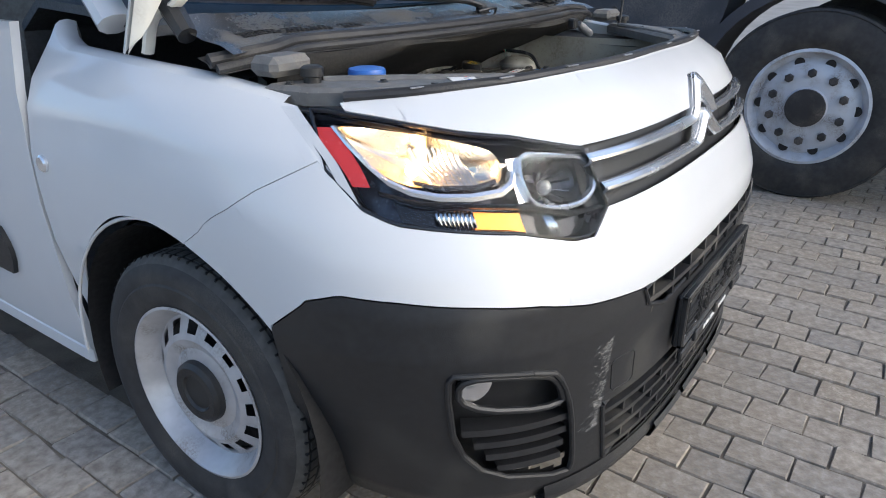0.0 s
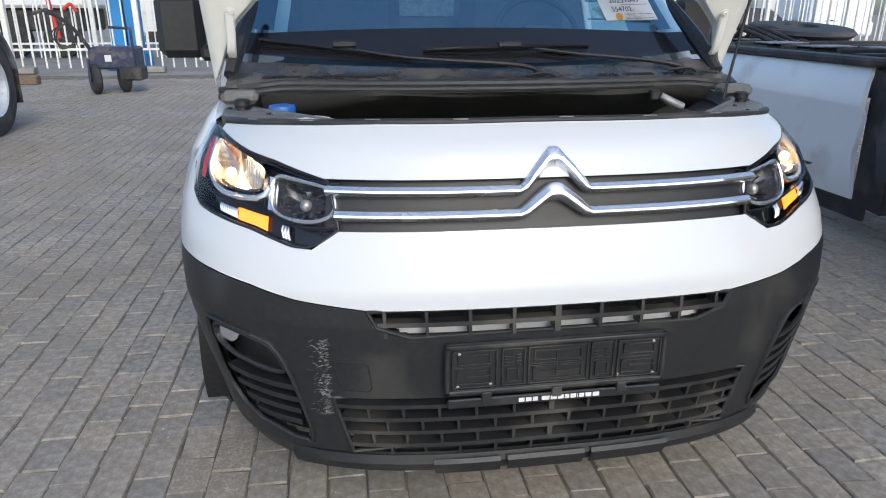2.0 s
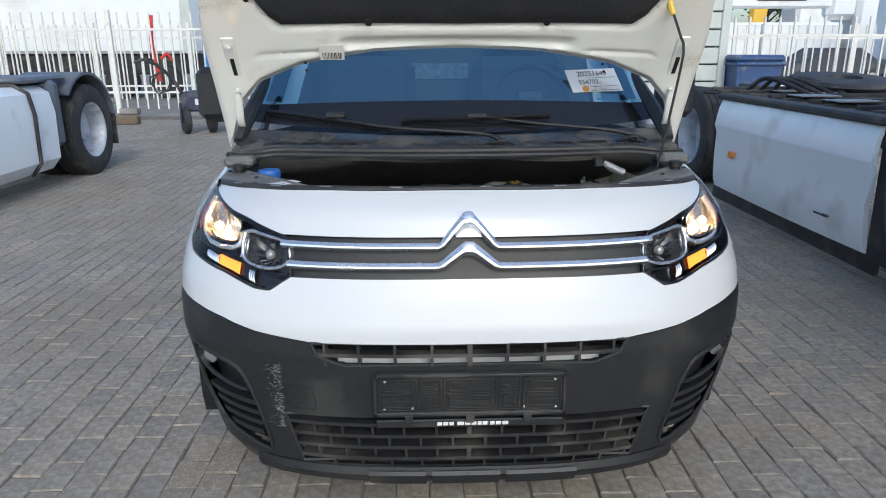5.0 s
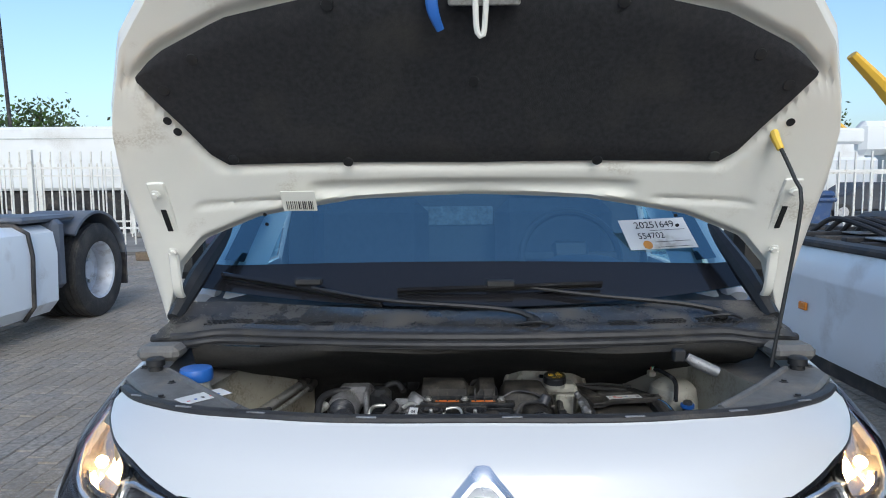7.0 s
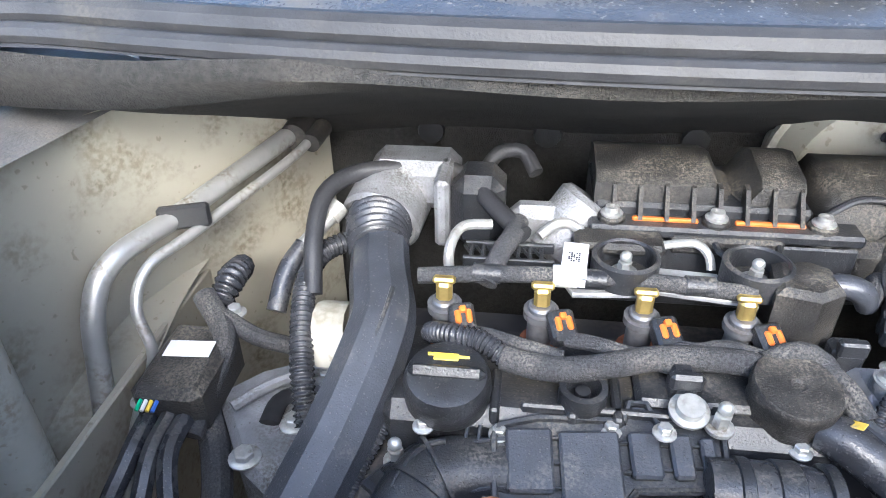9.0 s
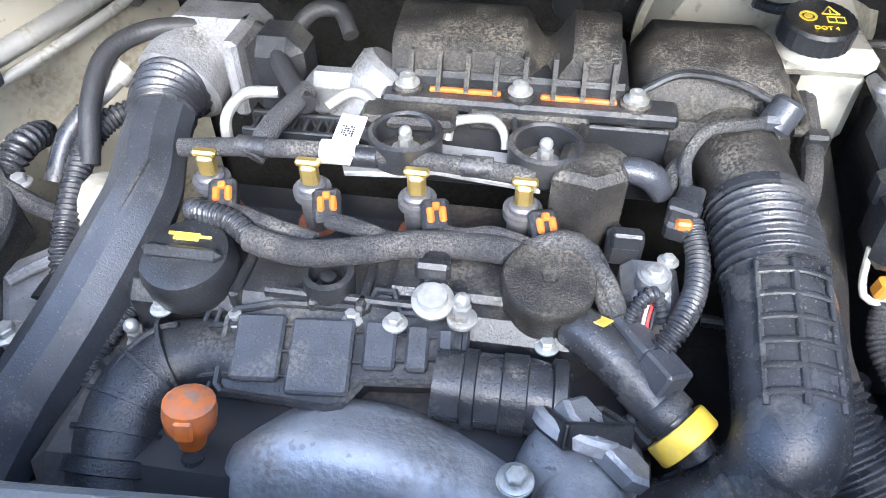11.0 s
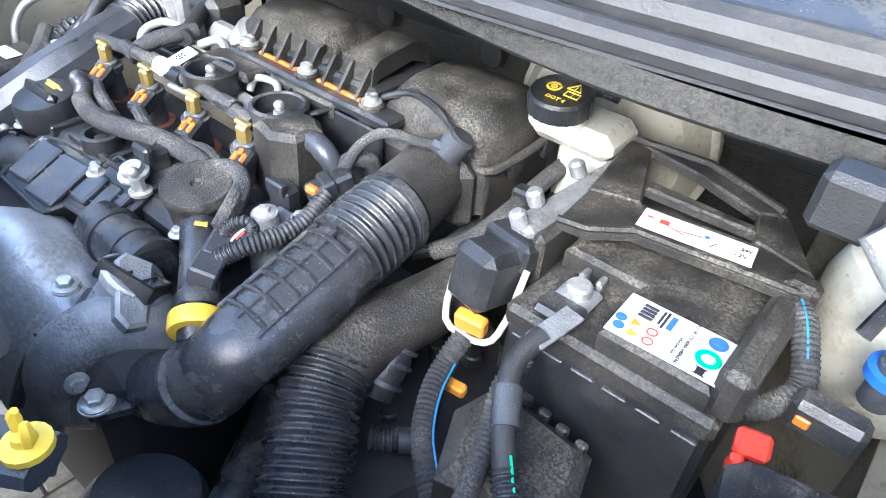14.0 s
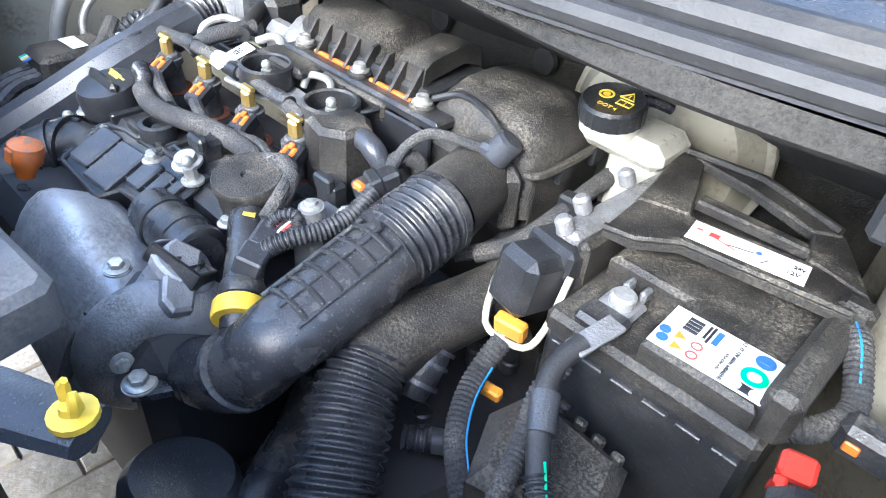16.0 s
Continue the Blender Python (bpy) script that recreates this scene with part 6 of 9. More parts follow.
part("oil_pipe", Shape().tube([(0.005, 0.500, 0.755), (-0.012, 0.475, 0.74), (-0.022, 0.455, 0.71), (-0.01, 0.445, 0.67)], 0.0055, 8, 0.006), M_BAY, turbo)
part("union", Shape().cyl((0.012, 0.505, 0.748), (0.006, 0.501, 0.772), 0.011, 6).cyl((0.010, 0.504, 0.762), (0.006, 0.501, 0.772), 0.013, 18), M_BAY, turbo)

# intake duct
duct = thing("intake_duct", "dusty black plastic intake duct with folded bellows", "duct", (0.17, 0.65, 0.82))
dk = [(0.158, 0.800, 0.848), (0.166, 0.755, 0.846), (0.170, 0.722, 0.842)]
part("outlet_stub", Shape().tube(dk, [0.036, 0.036, 0.037], 28, 0.008), M_BAYD, duct)
part("clamp_ring", Shape().lathe([(0.037, -0.005), (0.0395, -0.004), (0.0395, 0.004), (0.037, 0.005)], 36, Matrix.Translation((0.171, 0.715, 0.841)) @ Vector((0.03, -0.99, -0.1)).to_track_quat("Z", "Y").to_matrix().to_4x4()), M_HOSE, duct)
part("bellows", Shape().tube([(0.171, 0.716, 0.841), (0.1735, 0.680, 0.837), (0.175, 0.650, 0.831)], [0.0385, 0.0395, 0.0385], 32, corr=(0.0085, 0.005)), M_HOSE, duct, smooth=75)
part("flat_section", Shape().tube([(0.175, 0.655, 0.832), (0.177, 0.62, 0.823), (0.177, 0.575, 0.811), (0.174, 0.540, 0.800), (0.166, 0.524, 0.785)], [0.037, 0.0375, 0.037, 0.0355, 0.033], 28, 0.008, flat=0.82), M_HOSE, duct)
spine = [Vector((0.177, 0.642, 0.8625)).lerp(Vector((0.1745, 0.545, 0.8335)), k / 6) for k in range(7)]
part("raised_rib", Shape().tube(spine, 0.0030, 8, 0.01, flat=0.7), M_HOSE, duct)
for p in spine[:6]:
    d = Vector((0, -0.008, -0.0022))
    part("raised_rib", Shape().tube([p + d + Vector((-0.023, 0, -0.0050)), p + d + Vector((-0.012, 0, -0.0015)), p + d, p + d + Vector((0.012, 0, -0.0015)), p + d + Vector((0.023, 0, -0.0050))], 0.0028, 8, 0.006, flat=0.7), M_HOSE, duct)
for dx in (-0.023, 0.023):
    part("raised_rib", Shape().tube([p + Vector((dx, 0, -0.0050)) for p in spine], 0.0022, 8, 0.01, flat=0.7), M_HOSE, duct)
part("elbow", Shape().tube([(0.170, 0.530, 0.790), (0.160, 0.521, 0.772), (0.142, 0.515, 0.754), (0.118, 0.509, 0.738), (0.098, 0.506, 0.730)], [0.033, 0.033, 0.032, 0.030, 0.029], 26, 0.006), M_HOSE, duct)
part("elbow_ring", Shape().lathe([(0.033, -0.004), (0.035, -0.003), (0.035, 0.003), (0.033, 0.004)], 32, Matrix.Translation((0.156, 0.517, 0.770)) @ Vector((-0.6, -0.25, -0.8)).to_track_quat("Z", "Y").to_matrix().to_4x4()), M_HOSE, duct)
part("elbow_tab", Shape().prism([(0.114, 0.486), (0.106, 0.496), (0.086, 0.474), (0.080, 0.463), (0.084, 0.453), (0.094, 0.450), (0.102, 0.461)], 0.010, 0.003, Matrix.Translation((0, 0, 0.727))), M_HOSE, duct)
part("tab_bolt", Shape().lathe([(0.0145, 0), (0.0145, 0.002), (0.010, 0.003)], 18, pose(0.089, 0.461, 0.737)).bolt((0.089, 0.461, 0.739), 0.0085, 0.009), M_ZINC, duct)
# lower fresh-air hose
fresh = thing("fresh_air_hose", "black corrugated fresh-air hose leading down to the front", "hose", (0.22, 0.58, 0.76))
part("smooth_pipe", Shape().tube([(0.255, 0.90, 0.80), (0.245, 0.80, 0.785), (0.230, 0.71, 0.775), (0.213, 0.64, 0.770), (0.213, 0.592, 0.763)], [0.026, 0.027, 0.030, 0.033, 0.035], 24, 0.01), M_BAYD, fresh)
part("folded_hose", Shape().tube([(0.211, 0.600, 0.766), (0.226, 0.572, 0.752), (0.246, 0.545, 0.735), (0.270, 0.515, 0.712), (0.30, 0.48, 0.68)], 0.0375, 32, corr=(0.0085, 0.0045)), M_HOSE, fresh, smooth=75)
part("dark_pipe", Shape().tube([(0.135, 0.60, 0.66), (0.165, 0.55, 0.65), (0.195, 0.49, 0.64), (0.215, 0.44, 0.62)], 0.024, 18, 0.01), M_HOSE, fresh)

# injectors, rail, wiring
INJ = (-0.243, -0.158, -0.072, 0.011)
for x in INJ:
    inj = part("injector", Shape().cyl((x - 0.018, 0.698, 0.78), (x - 0.018, 0.692, 0.848), 0.0115, 18, c=0.002).cyl((x - 0.018, 0.693, 0.835), (x - 0.018, 0.6925, 0.842), 0.0155, 18), M_INJ, engine, "metal injector with orange plug")
    part("copper_seat", Shape().cyl((x - 0.018, 0.700, 0.776), (x - 0.018, 0.697, 0.802), 0.018, 18), M_COPPER, inj)
    part("brass_clip", Shape().box(x - 0.025, 0.686, 0.846, x - 0.011, 0.698, 0.866, 0.003).box(x - 0.028, 0.688, 0.864, x - 0.008, 0.697, 0.870, 0.002), M_BRASS, inj)
    part("plug_body", Shape().box(-0.011, -0.013, -0.010, 0.011, 0.016, 0.008, 0.003, pose(x, 0.672, 0.838, 25, 0, 15)), M_BAY, inj)
    part("orange_lock", Shape().box(-0.0075, -0.007, 0.006, -0.002, 0.006, 0.011, 0.0015, pose(x, 0.674, 0.838, 25, 0, 15)).box(0.002, -0.007, 0.006, 0.0075, 0.006, 0.011, 0.0015, pose(x, 0.674, 0.838, 25, 0, 15)).box(-0.003, 0.003, 0.006, 0.003, 0.009, 0.0125, 0.001, pose(x, 0.674, 0.838, 25, 0, 15)), M_ORANGE, inj, "orange connector lock")
    part("plug_cable", Shape().tube([(x + 0.004, 0.664, 0.834), (x + 0.024, 0.656, 0.838), (x + 0.046, 0.648 if x < -0.1 else 0.662, 0.838), (x + 0.085, 0.638 if x < -0.1 else 0.652, 0.835)] if x < 0 else [(x + 0.006, 0.668, 0.836), (0.041, 0.650, 0.839), (0.056, 0.629, 0.836), (0.067, 0.606, 0.825)], 0.0070, 10, 0.006), M_BRAID, inj)
rail_pts = [(-0.285, 0.700, 0.864), (-0.23, 0.703, 0.868), (-0.16, 0.706, 0.869), (-0.08, 0.706, 0.868), (0.0, 0.700, 0.866)]
part("return_hose", Shape().tube(rail_pts, 0.0075, 12, 0.01), M_BRAID, engine, "woven black return hose")
for x in (-0.225, -0.135, -0.045):
    part("hose_joint", Shape().cyl((x - 0.012, 0.7045, 0.868), (x + 0.012, 0.7045, 0.868), 0.0088, 12), M_BAY, engine)
hpts = [(-0.206, 0.631, 0.838), (-0.185, 0.625, 0.837), (-0.157, 0.624, 0.836), (-0.117, 0.633, 0.837), (-0.085, 0.644, 0.837), (-0.044, 0.649, 0.836), (-0.012, 0.647, 0.836), (0.004, 0.640, 0.833)]
harness = part("wiring_harness", Shape().tube(hpts, 0.0105, 14, 0.008), M_BRAID, engine, "taped dusty wiring harness")
part("folded_sleeve", Shape().tube([(-0.275, 0.70, 0.80), (-0.268, 0.668, 0.828), (-0.248, 0.650, 0.842), (-0.225, 0.643, 0.843), (-0.204, 0.630, 0.838)], 0.0098, 14, corr=(0.0045, 0.002)), M_HOSE, harness)
part("harness_branch", Shape().tube([(0.0, 0.648, 0.838), (0.025, 0.655, 0.846), (0.045, 0.650, 0.840), (0.058, 0.625, 0.826), (0.072, 0.600, 0.815)], 0.0085, 12, 0.008), M_BRAID, harness)
part("harness_branch", Shape().tube([(0.012, 0.664, 0.830), (0.030, 0.652, 0.835), (0.050, 0.632, 0.832), (0.062, 0.608, 0.822)], 0.007, 12, 0.008), M_BRAID, harness)
part("harness_clip", Shape().box(-0.075, 0.615, 0.815, -0.055, 0.640, 0.840, 0.004).box(-0.078, 0.612, 0.832, -0.052, 0.622, 0.848, 0.003), M_BAY, harness)
conn = part("inline_connector", Shape().box(-0.011, -0.020, -0.009, 0.011, 0.020, 0.009, 0.003, pose(0.078, 0.596, 0.815, 0, 20, 35)).box(-0.012, -0.044, -0.010, 0.012, -0.018, 0.010, 0.002, pose(0.078, 0.596, 0.815, 0, 20, 35)), M_BAYC, engine)
part("folded_cable", Shape().tube([(0.088, 0.58, 0.812), (0.105, 0.60, 0.828), (0.118, 0.63, 0.832), (0.122, 0.66, 0.838), (0.118, 0.685, 0.848)], 0.009, 14, corr=(0.0042, 0.0018)), M_HOSE, engine)
part("folded_cable", Shape().tube([(0.070, 0.60, 0.815), (0.078, 0.612, 0.832), (0.090, 0.622, 0.834), (0.098, 0.612, 0.818)], 0.006, 12, corr=(0.0042, 0.0015)), M_HOSE, engine)
for i, m in enumerate((M_PRINTRED, M_INK, M_PAPER, M_PRINTRED, M_INK)):
    part("wire", Shape().tube([(0.077 + 0.003 * i, 0.603, 0.818), (0.080 + 0.003 * i, 0.617, 0.828), (0.088 + 0.003 * i, 0.628, 0.820)], 0.0012, 5, 0.006), m, engine)
part("sensor_plug", Shape().box(-0.010, -0.022, -0.010, 0.010, 0.022, 0.010, 0.003, pose(0.113, 0.695, 0.850, 15, 0, -20)).box(-0.012, -0.008, -0.012, 0.012, 0.004, 0.012, 0.002, pose(0.113, 0.695, 0.850, 15, 0, -20)), M_BAY, engine)
part("orange_tab", Shape().box(0.104, 0.672, 0.850, 0.116, 0.680, 0.858, 0.002), M_ORANGE, engine)
# high pressure pump and small housings
pump = part("fuel_pump", Shape().box(0.070, 0.625, 0.76, 0.112, 0.672, 0.826, 0.008).cyl((0.09, 0.64, 0.82), (0.09, 0.638, 0.838), 0.012, 18), M_ALU, engine, "grey aluminium fuel pump")
part("pump_bolt", Shape().bolt((0.09, 0.638, 0.838), 0.006, 0.006).bolt((0.104, 0.665, 0.826), 0.005, 0.006), M_ZINC, pump)
part("pump_clip", Shape().box(0.058, 0.665, 0.815, 0.085, 0.685, 0.842, 0.004).box(0.060, 0.662, 0.835, 0.083, 0.672, 0.85, 0.002), M_BAY, pump)
box2 = part("valve_box", Shape().prism([(0.012, 0.690), (0.045, 0.682), (0.068, 0.696), (0.068, 0.728), (0.05, 0.74), (0.02, 0.736)], 0.075, 0.006, Matrix.Translation((0, 0, 0.805))), M_BAYD, engine, "dusty black valve housing")
part("elbow_pipe", Shape().tube([(0.052, 0.715, 0.862), (0.070, 0.715, 0.870), (0.088, 0.713, 0.866), (0.098, 0.716, 0.850)], [0.010, 0.0105, 0.011, 0.009], 14, 0.005), M_BAYC, box2)
part("braided_hose", Shape().tube([(0.098, 0.716, 0.852), (0.108, 0.730, 0.862), (0.114, 0.745, 0.855), (0.112, 0.750, 0.83)], 0.0085, 12, 0.005), M_BRAID, box2)
# bracket rings under the missing engine cover
ring = part("cover_bracket", Shape().box(-0.148, 0.742, 0.868, -0.068, 0.776, 0.880, 0.004).box(-0.060, 0.765, 0.86, 0.04, 0.776, 0.878, 0.003), M_BAYD, engine, "dusty black cover bracket with two rings")
for x in (-0.105, 0.006):
    part("ring", Shape().lathe([(0.024, 0), (0.0295, 0), (0.0295, 0.022), (0.026, 0.024), (0.024, 0.022), (0.024, 0)], 32, Matrix.Translation((x, 0.727, 0.858))), M_BAY, ring)
    part("ring_floor", Shape().lathe([(0.024, 0), (0.024, 0.003), (0, 0.003)], 24, Matrix.Translation((x, 0.727, 0.858))), M_BAYD, ring)
    part("ball_stud", Shape().lathe([(0.012, 0), (0.012, 0.003), (0.008, 0.004)], 16, Matrix.Translation((x, 0.727, 0.861))).cyl((x, 0.727, 0.863), (x, 0.727, 0.874), 0.0062, 6).ball((x, 0.727, 0.879), 0.0055, 8), M_ZINC, ring)
for x in (-0.022, 0.036):
    part("bracket_web", Shape().tube([(x, 0.78, 0.875), (x * 0.9, 0.755, 0.872), (x * 0.6 + 0.003, 0.745, 0.87)], 0.003, 6, 0.01), M_BAY, ring)
part("steel_plate", Shape().prism([(-0.165, 0.735), (-0.150, 0.700), (-0.095, 0.705), (-0.08, 0.712), (-0.02, 0.704), (0.005, 0.700), (-0.008, 0.722), (-0.02, 0.745), (-0.08, 0.75)], 0.004, 0.001, Matrix.Translation((0, 0, 0.851))), M_STEELSH, engine, "dusty bare steel plate")
tag = part("white_tag", Shape().box(-0.011, -0.024, 0, 0.011, 0.024, 0.0015, 0.0005, pose(-0.150, 0.714, 0.876, 18, 0, -6)), M_PAPER, engine, "white paper tag with printed code")
s = Shape()
for i in range(5):
    for j in range(5):
        if (i * 7 + j * 5 + i * j) % 3:
            s.box(-0.006 + 0.0022 * i, 0.002 + 0.0022 * j, 0.0015, -0.0042 + 0.0022 * i, 0.0038 + 0.0022 * j, 0.0019, 0.0001, pose(-0.150, 0.714, 0.876, 18, 0, -6))
part("printed_code", s, M_INK, tag)
part("white_sleeve", Shape().cyl((-0.168, 0.7055, 0.869), (-0.140, 0.7065, 0.869), 0.0098, 14), M_PAPER, engine)
s = Shape()
for k in range(7):
    s.box(-0.245 + 0.011 * k, 0.742, 0.852, -0.241 + 0.011 * k, 0.768, 0.858, 0.001, None)
    s.box(-0.245 + 0.011 * k, 0.7425, 0.853, -0.243 + 0.011 * k, 0.770, 0.857, 0.0008, Matrix.Translation((-0.245 + 0.011 * k, 0.755, 0)) @ pose(0, 0, 0, 0, 0, 28) @ Matrix.Translation((0.245 - 0.011 * k, -0.755, 0)))
s.box(-0.25, 0.740, 0.850, -0.165, 0.745, 0.860, 0.001).box(-0.25, 0.767, 0.850, -0.165, 0.772, 0.860, 0.001)
part("lattice_cover", s, M_BAY, engine)
for pts, r in (([(-0.262, 0.735, 0.84), (-0.262, 0.742, 0.868), (-0.252, 0.765, 0.878), (-0.225, 0.772, 0.878)], 0.005), ([(-0.18, 0.765, 0.872), (-0.165, 0.775, 0.880), (-0.15, 0.776, 0.88), (-0.135, 0.765, 0.872)], 0.005), ([(-0.075, 0.752, 0.858), (-0.07, 0.758, 0.872), (-0.04, 0.760, 0.876), (-0.028, 0.752, 0.868), (-0.026, 0.745, 0.858)], 0.004)):
    part("steel_pipe", Shape().tube(pts, r, 10, 0.005), M_PIPE, engine)
part("vacuum_hose", Shape().tube([(-0.225, 0.700, 0.86), (-0.215, 0.725, 0.875), (-0.205, 0.75, 0.88), (-0.20, 0.775, 0.88)], 0.0095, 12, 0.008), M_BRAID, engine)
# throttle body and left charge pipe
thr = part("throttle_body", Shape().cyl((-0.345, 0.815, 0.845), (-0.335, 0.865, 0.862), 0.043, 28, c=0.004).box(-0.36, 0.835, 0.85, -0.265, 0.895, 0.905, 0.012).box(-0.285, 0.80, 0.83, -0.270, 0.86, 0.905, 0.004), M_ALU, engine, "cast aluminium throttle body")
part("throttle_motor", Shape().box(-0.270, 0.805, 0.825, -0.215, 0.865, 0.905, 0.014), M_BAY, thr)
part("cast_pump", Shape().cyl((-0.17, 0.80, 0.83), (-0.13, 0.82, 0.885), 0.032, 18, c=0.006).box(-0.21, 0.79, 0.84, -0.14, 0.82, 0.885, 0.01), M_ALU, engine)
left = thing("charge_air_pipe", "thick dusty black charge-air pipe with bellows", "pipe", (-0.32, 0.66, 0.80))
part("bellows", Shape().tube([(-0.343, 0.822, 0.848), (-0.342, 0.80, 0.853), (-0.338, 0.775, 0.853), (-0.332, 0.755, 0.849)], [0.036, 0.034, 0.031, 0.030], 30, corr=(0.0080, 0.005)), M_HOSE, left)
part("pipe", Shape().tube([(-0.333, 0.762, 0.850), (-0.325, 0.72, 0.842), (-0.315, 0.68, 0.832), (-0.318, 0.645, 0.818), (-0.335, 0.585, 0.785), (-0.358, 0.525, 0.750), (-0.375, 0.47, 0.715), (-0.385, 0.42, 0.68)], [0.028, 0.029, 0.030, 0.031, 0.031, 0.031, 0.031, 0.031], 10, 0.01), M_BAYC, left, smooth=25)
part("seam", Shape().tube([(-0.305, 0.683, 0.862), (-0.310, 0.645, 0.848), (-0.327, 0.585, 0.815), (-0.350, 0.525, 0.78), (-0.368, 0.47, 0.745)], 0.0025, 6, 0.01), M_BAY, left)
part("hose_clamp", Shape().lathe([(0.031, -0.012), (0.035, -0.011), (0.034, 0.0), (0.035, 0.011), (0.031, 0.012)], 28, Matrix.Translation((-0.374, 0.472, 0.717)) @ Vector((-0.25, -0.85, -0.5)).to_track_quat("Z", "Y").to_matrix().to_4x4()), M_ZINC, left)
hose = thing("coolant_hose", "grey rubber coolant hose looping over the throttle body", "hose", (-0.3, 0.83, 0.88))
part("hose", Shape().tube([(-0.392, 0.72, 0.82), (-0.398, 0.76, 0.86), (-0.396, 0.80, 0.885), (-0.375, 0.832, 0.893), (-0.34, 0.845, 0.895), (-0.287, 0.856, 0.893), (-0.255, 0.838, 0.892), (-0.225, 0.795, 0.885), (-0.195, 0.755, 0.878)], 0.0092, 12, 0.008), M_SEAL, hose)
part("hose", Shape().tube([(-0.24, 0.87, 0.885), (-0.225, 0.885, 0.90), (-0.20, 0.89, 0.90), (-0.185, 0.87, 0.885)], 0.008, 12, 0.008), M_SEAL, hose)
part("white_union", Shape().cyl((-0.412, 0.768, 0.845), (-0.385, 0.803, 0.868), 0.008, 14).cyl((-0.391, 0.795, 0.863), (-0.383, 0.806, 0.870), 0.011, 14), M_PIPE, hose)
part("union_boot", Shape().tube([(-0.412, 0.768, 0.845), (-0.425, 0.745, 0.828), (-0.43, 0.715, 0.80)], 0.010, 12, 0.006), M_HOSE, hose)
loom = thing("corrugated_cable", "black corrugated cable sleeve beside the charge pipe", "cable", (-0.38, 0.7, 0.8))
part("sleeve", Shape().tube([(-0.368, 0.80, 0.835), (-0.395, 0.77, 0.835), (-0.402, 0.735, 0.825), (-0.395, 0.69, 0.81), (-0.382, 0.64, 0.79), (-0.372, 0.61, 0.76)], 0.0115, 14, corr=(0.0055, 0.0022)), M_HOSE, loom)
part("sleeve", Shape().tube([(-0.292, 0.66, 0.805), (-0.292, 0.62, 0.79), (-0.315, 0.56, 0.765), (-0.325, 0.50, 0.72)], 0.007, 12, corr=(0.0045, 0.0015)), M_HOSE, loom)
bracket = thing("engine_mount", "cast aluminium engine mount bracket with bolts", "bracket", (-0.42, 0.62, 0.7))
part("casting", Shape().prism([(-0.483, 0.665), (-0.450, 0.701), (-0.395, 0.730), (-0.355, 0.684), (-0.353, 0.628), (-0.378, 0.575), (-0.381, 0.547), (-0.426, 0.580)], 0.05, 0.008, Matrix.Translation((0, 0, 0.688))), M_ALU, bracket)
for x, y in ((-0.424, 0.588), (-0.379, 0.695), (-0.393, 0.632)):
    part("bolt", Shape().bolt((x, y, 0.738), 0.009, 0.009), M_ZINC, bracket)
part("drive_belt_cover", Shape().grid([[(-0.365 - 0.02 * math.sin(a), 0.70 + 0.05 * math.cos(a), 0.75 + 0.07 * math.sin(a)) for a in np.linspace(0.2, 2.6, 9)], [(-0.335 - 0.02 * math.sin(a), 0.70 + 0.05 * math.cos(a), 0.75 + 0.07 * math.sin(a)) for a in np.linspace(0.2, 2.6, 9)]]), M_CREAM, bracket)
rib_pts = [(-0.456, 0.641, 0.742), (-0.432, 0.667, 0.745), (-0.400, 0.690, 0.745), (-0.372, 0.702, 0.745)]
part("casting_rib", Shape().tube(rib_pts, 0.006, 8, 0.01), M_ALU, bracket)
# Flattened near-black bar paints the shaded slot onto the casting.
part("casting_slot", Shape().tube([(-0.415, 0.626, 0.742), (-0.413, 0.652, 0.744), (-0.398, 0.665, 0.744)], 0.010, 10, 0.006, flat=0.4), M_DARK, bracket)
bundle = thing("cable_bundle", "dark taped cable bundle beside the cream wing", "cable", (-0.47, 0.6, 0.7))
for pts, r in (([(-0.511, 0.732, 0.800), (-0.478, 0.694, 0.780), (-0.479, 0.648, 0.760), (-0.482, 0.605, 0.740)], 0.012), ([(-0.486, 0.714, 0.790), (-0.453, 0.710, 0.770), (-0.417, 0.711, 0.760)], 0.009), ([(-0.519, 0.691, 0.750), (-0.472, 0.624, 0.720), (-0.449, 0.568, 0.700), (-0.440, 0.516, 0.680)], 0.014)):
    part("cable", Shape().tube(pts, r, 10, 0.008), M_BRAID, bundle)
dip = thing("dipstick", "orange oil dipstick handle on a dark tube", "dipstick", (-0.205, 0.5, 0.70))
dm = pose(-0.205, 0.499, 0.800, -12, 8, 10)
part("handle", Shape().lathe([(0.009, -0.022), (0.011, -0.012), (0.0165, -0.004), (0.0175, 0.006), (0.0165, 0.015), (0.010, 0.019), (0.0, 0.0195)], 16, dm), M_ORANGE, dip, "orange plastic knob")
part("finger_grip", Shape().box(-0.006, -0.0185, -0.003, 0.006, -0.0155, 0.013, 0.002, dm), M_ORANGE, dip)
part("tube", Shape().tube([dm @ Vector((0, 0, -0.035)), dm @ Vector((0.004, 0, -0.07)), (-0.205, 0.53, 0.70)], 0.008, 10, 0.01), M_HOSE, dip)

# ---- air filter box ----
air = thing("air_filter_box", "very dusty black air filter box with ribbed lid", "air filter", (0.03, 0.84, 0.84))
rows = [[(x, y, z) for x in np.linspace(-0.130, 0.060, 40)] for y, z in ((0.800, 0.893), (0.803, 0.912), (0.812, 0.919), (0.86, 0.926), (0.885, 0.918), (0.895, 0.86))]
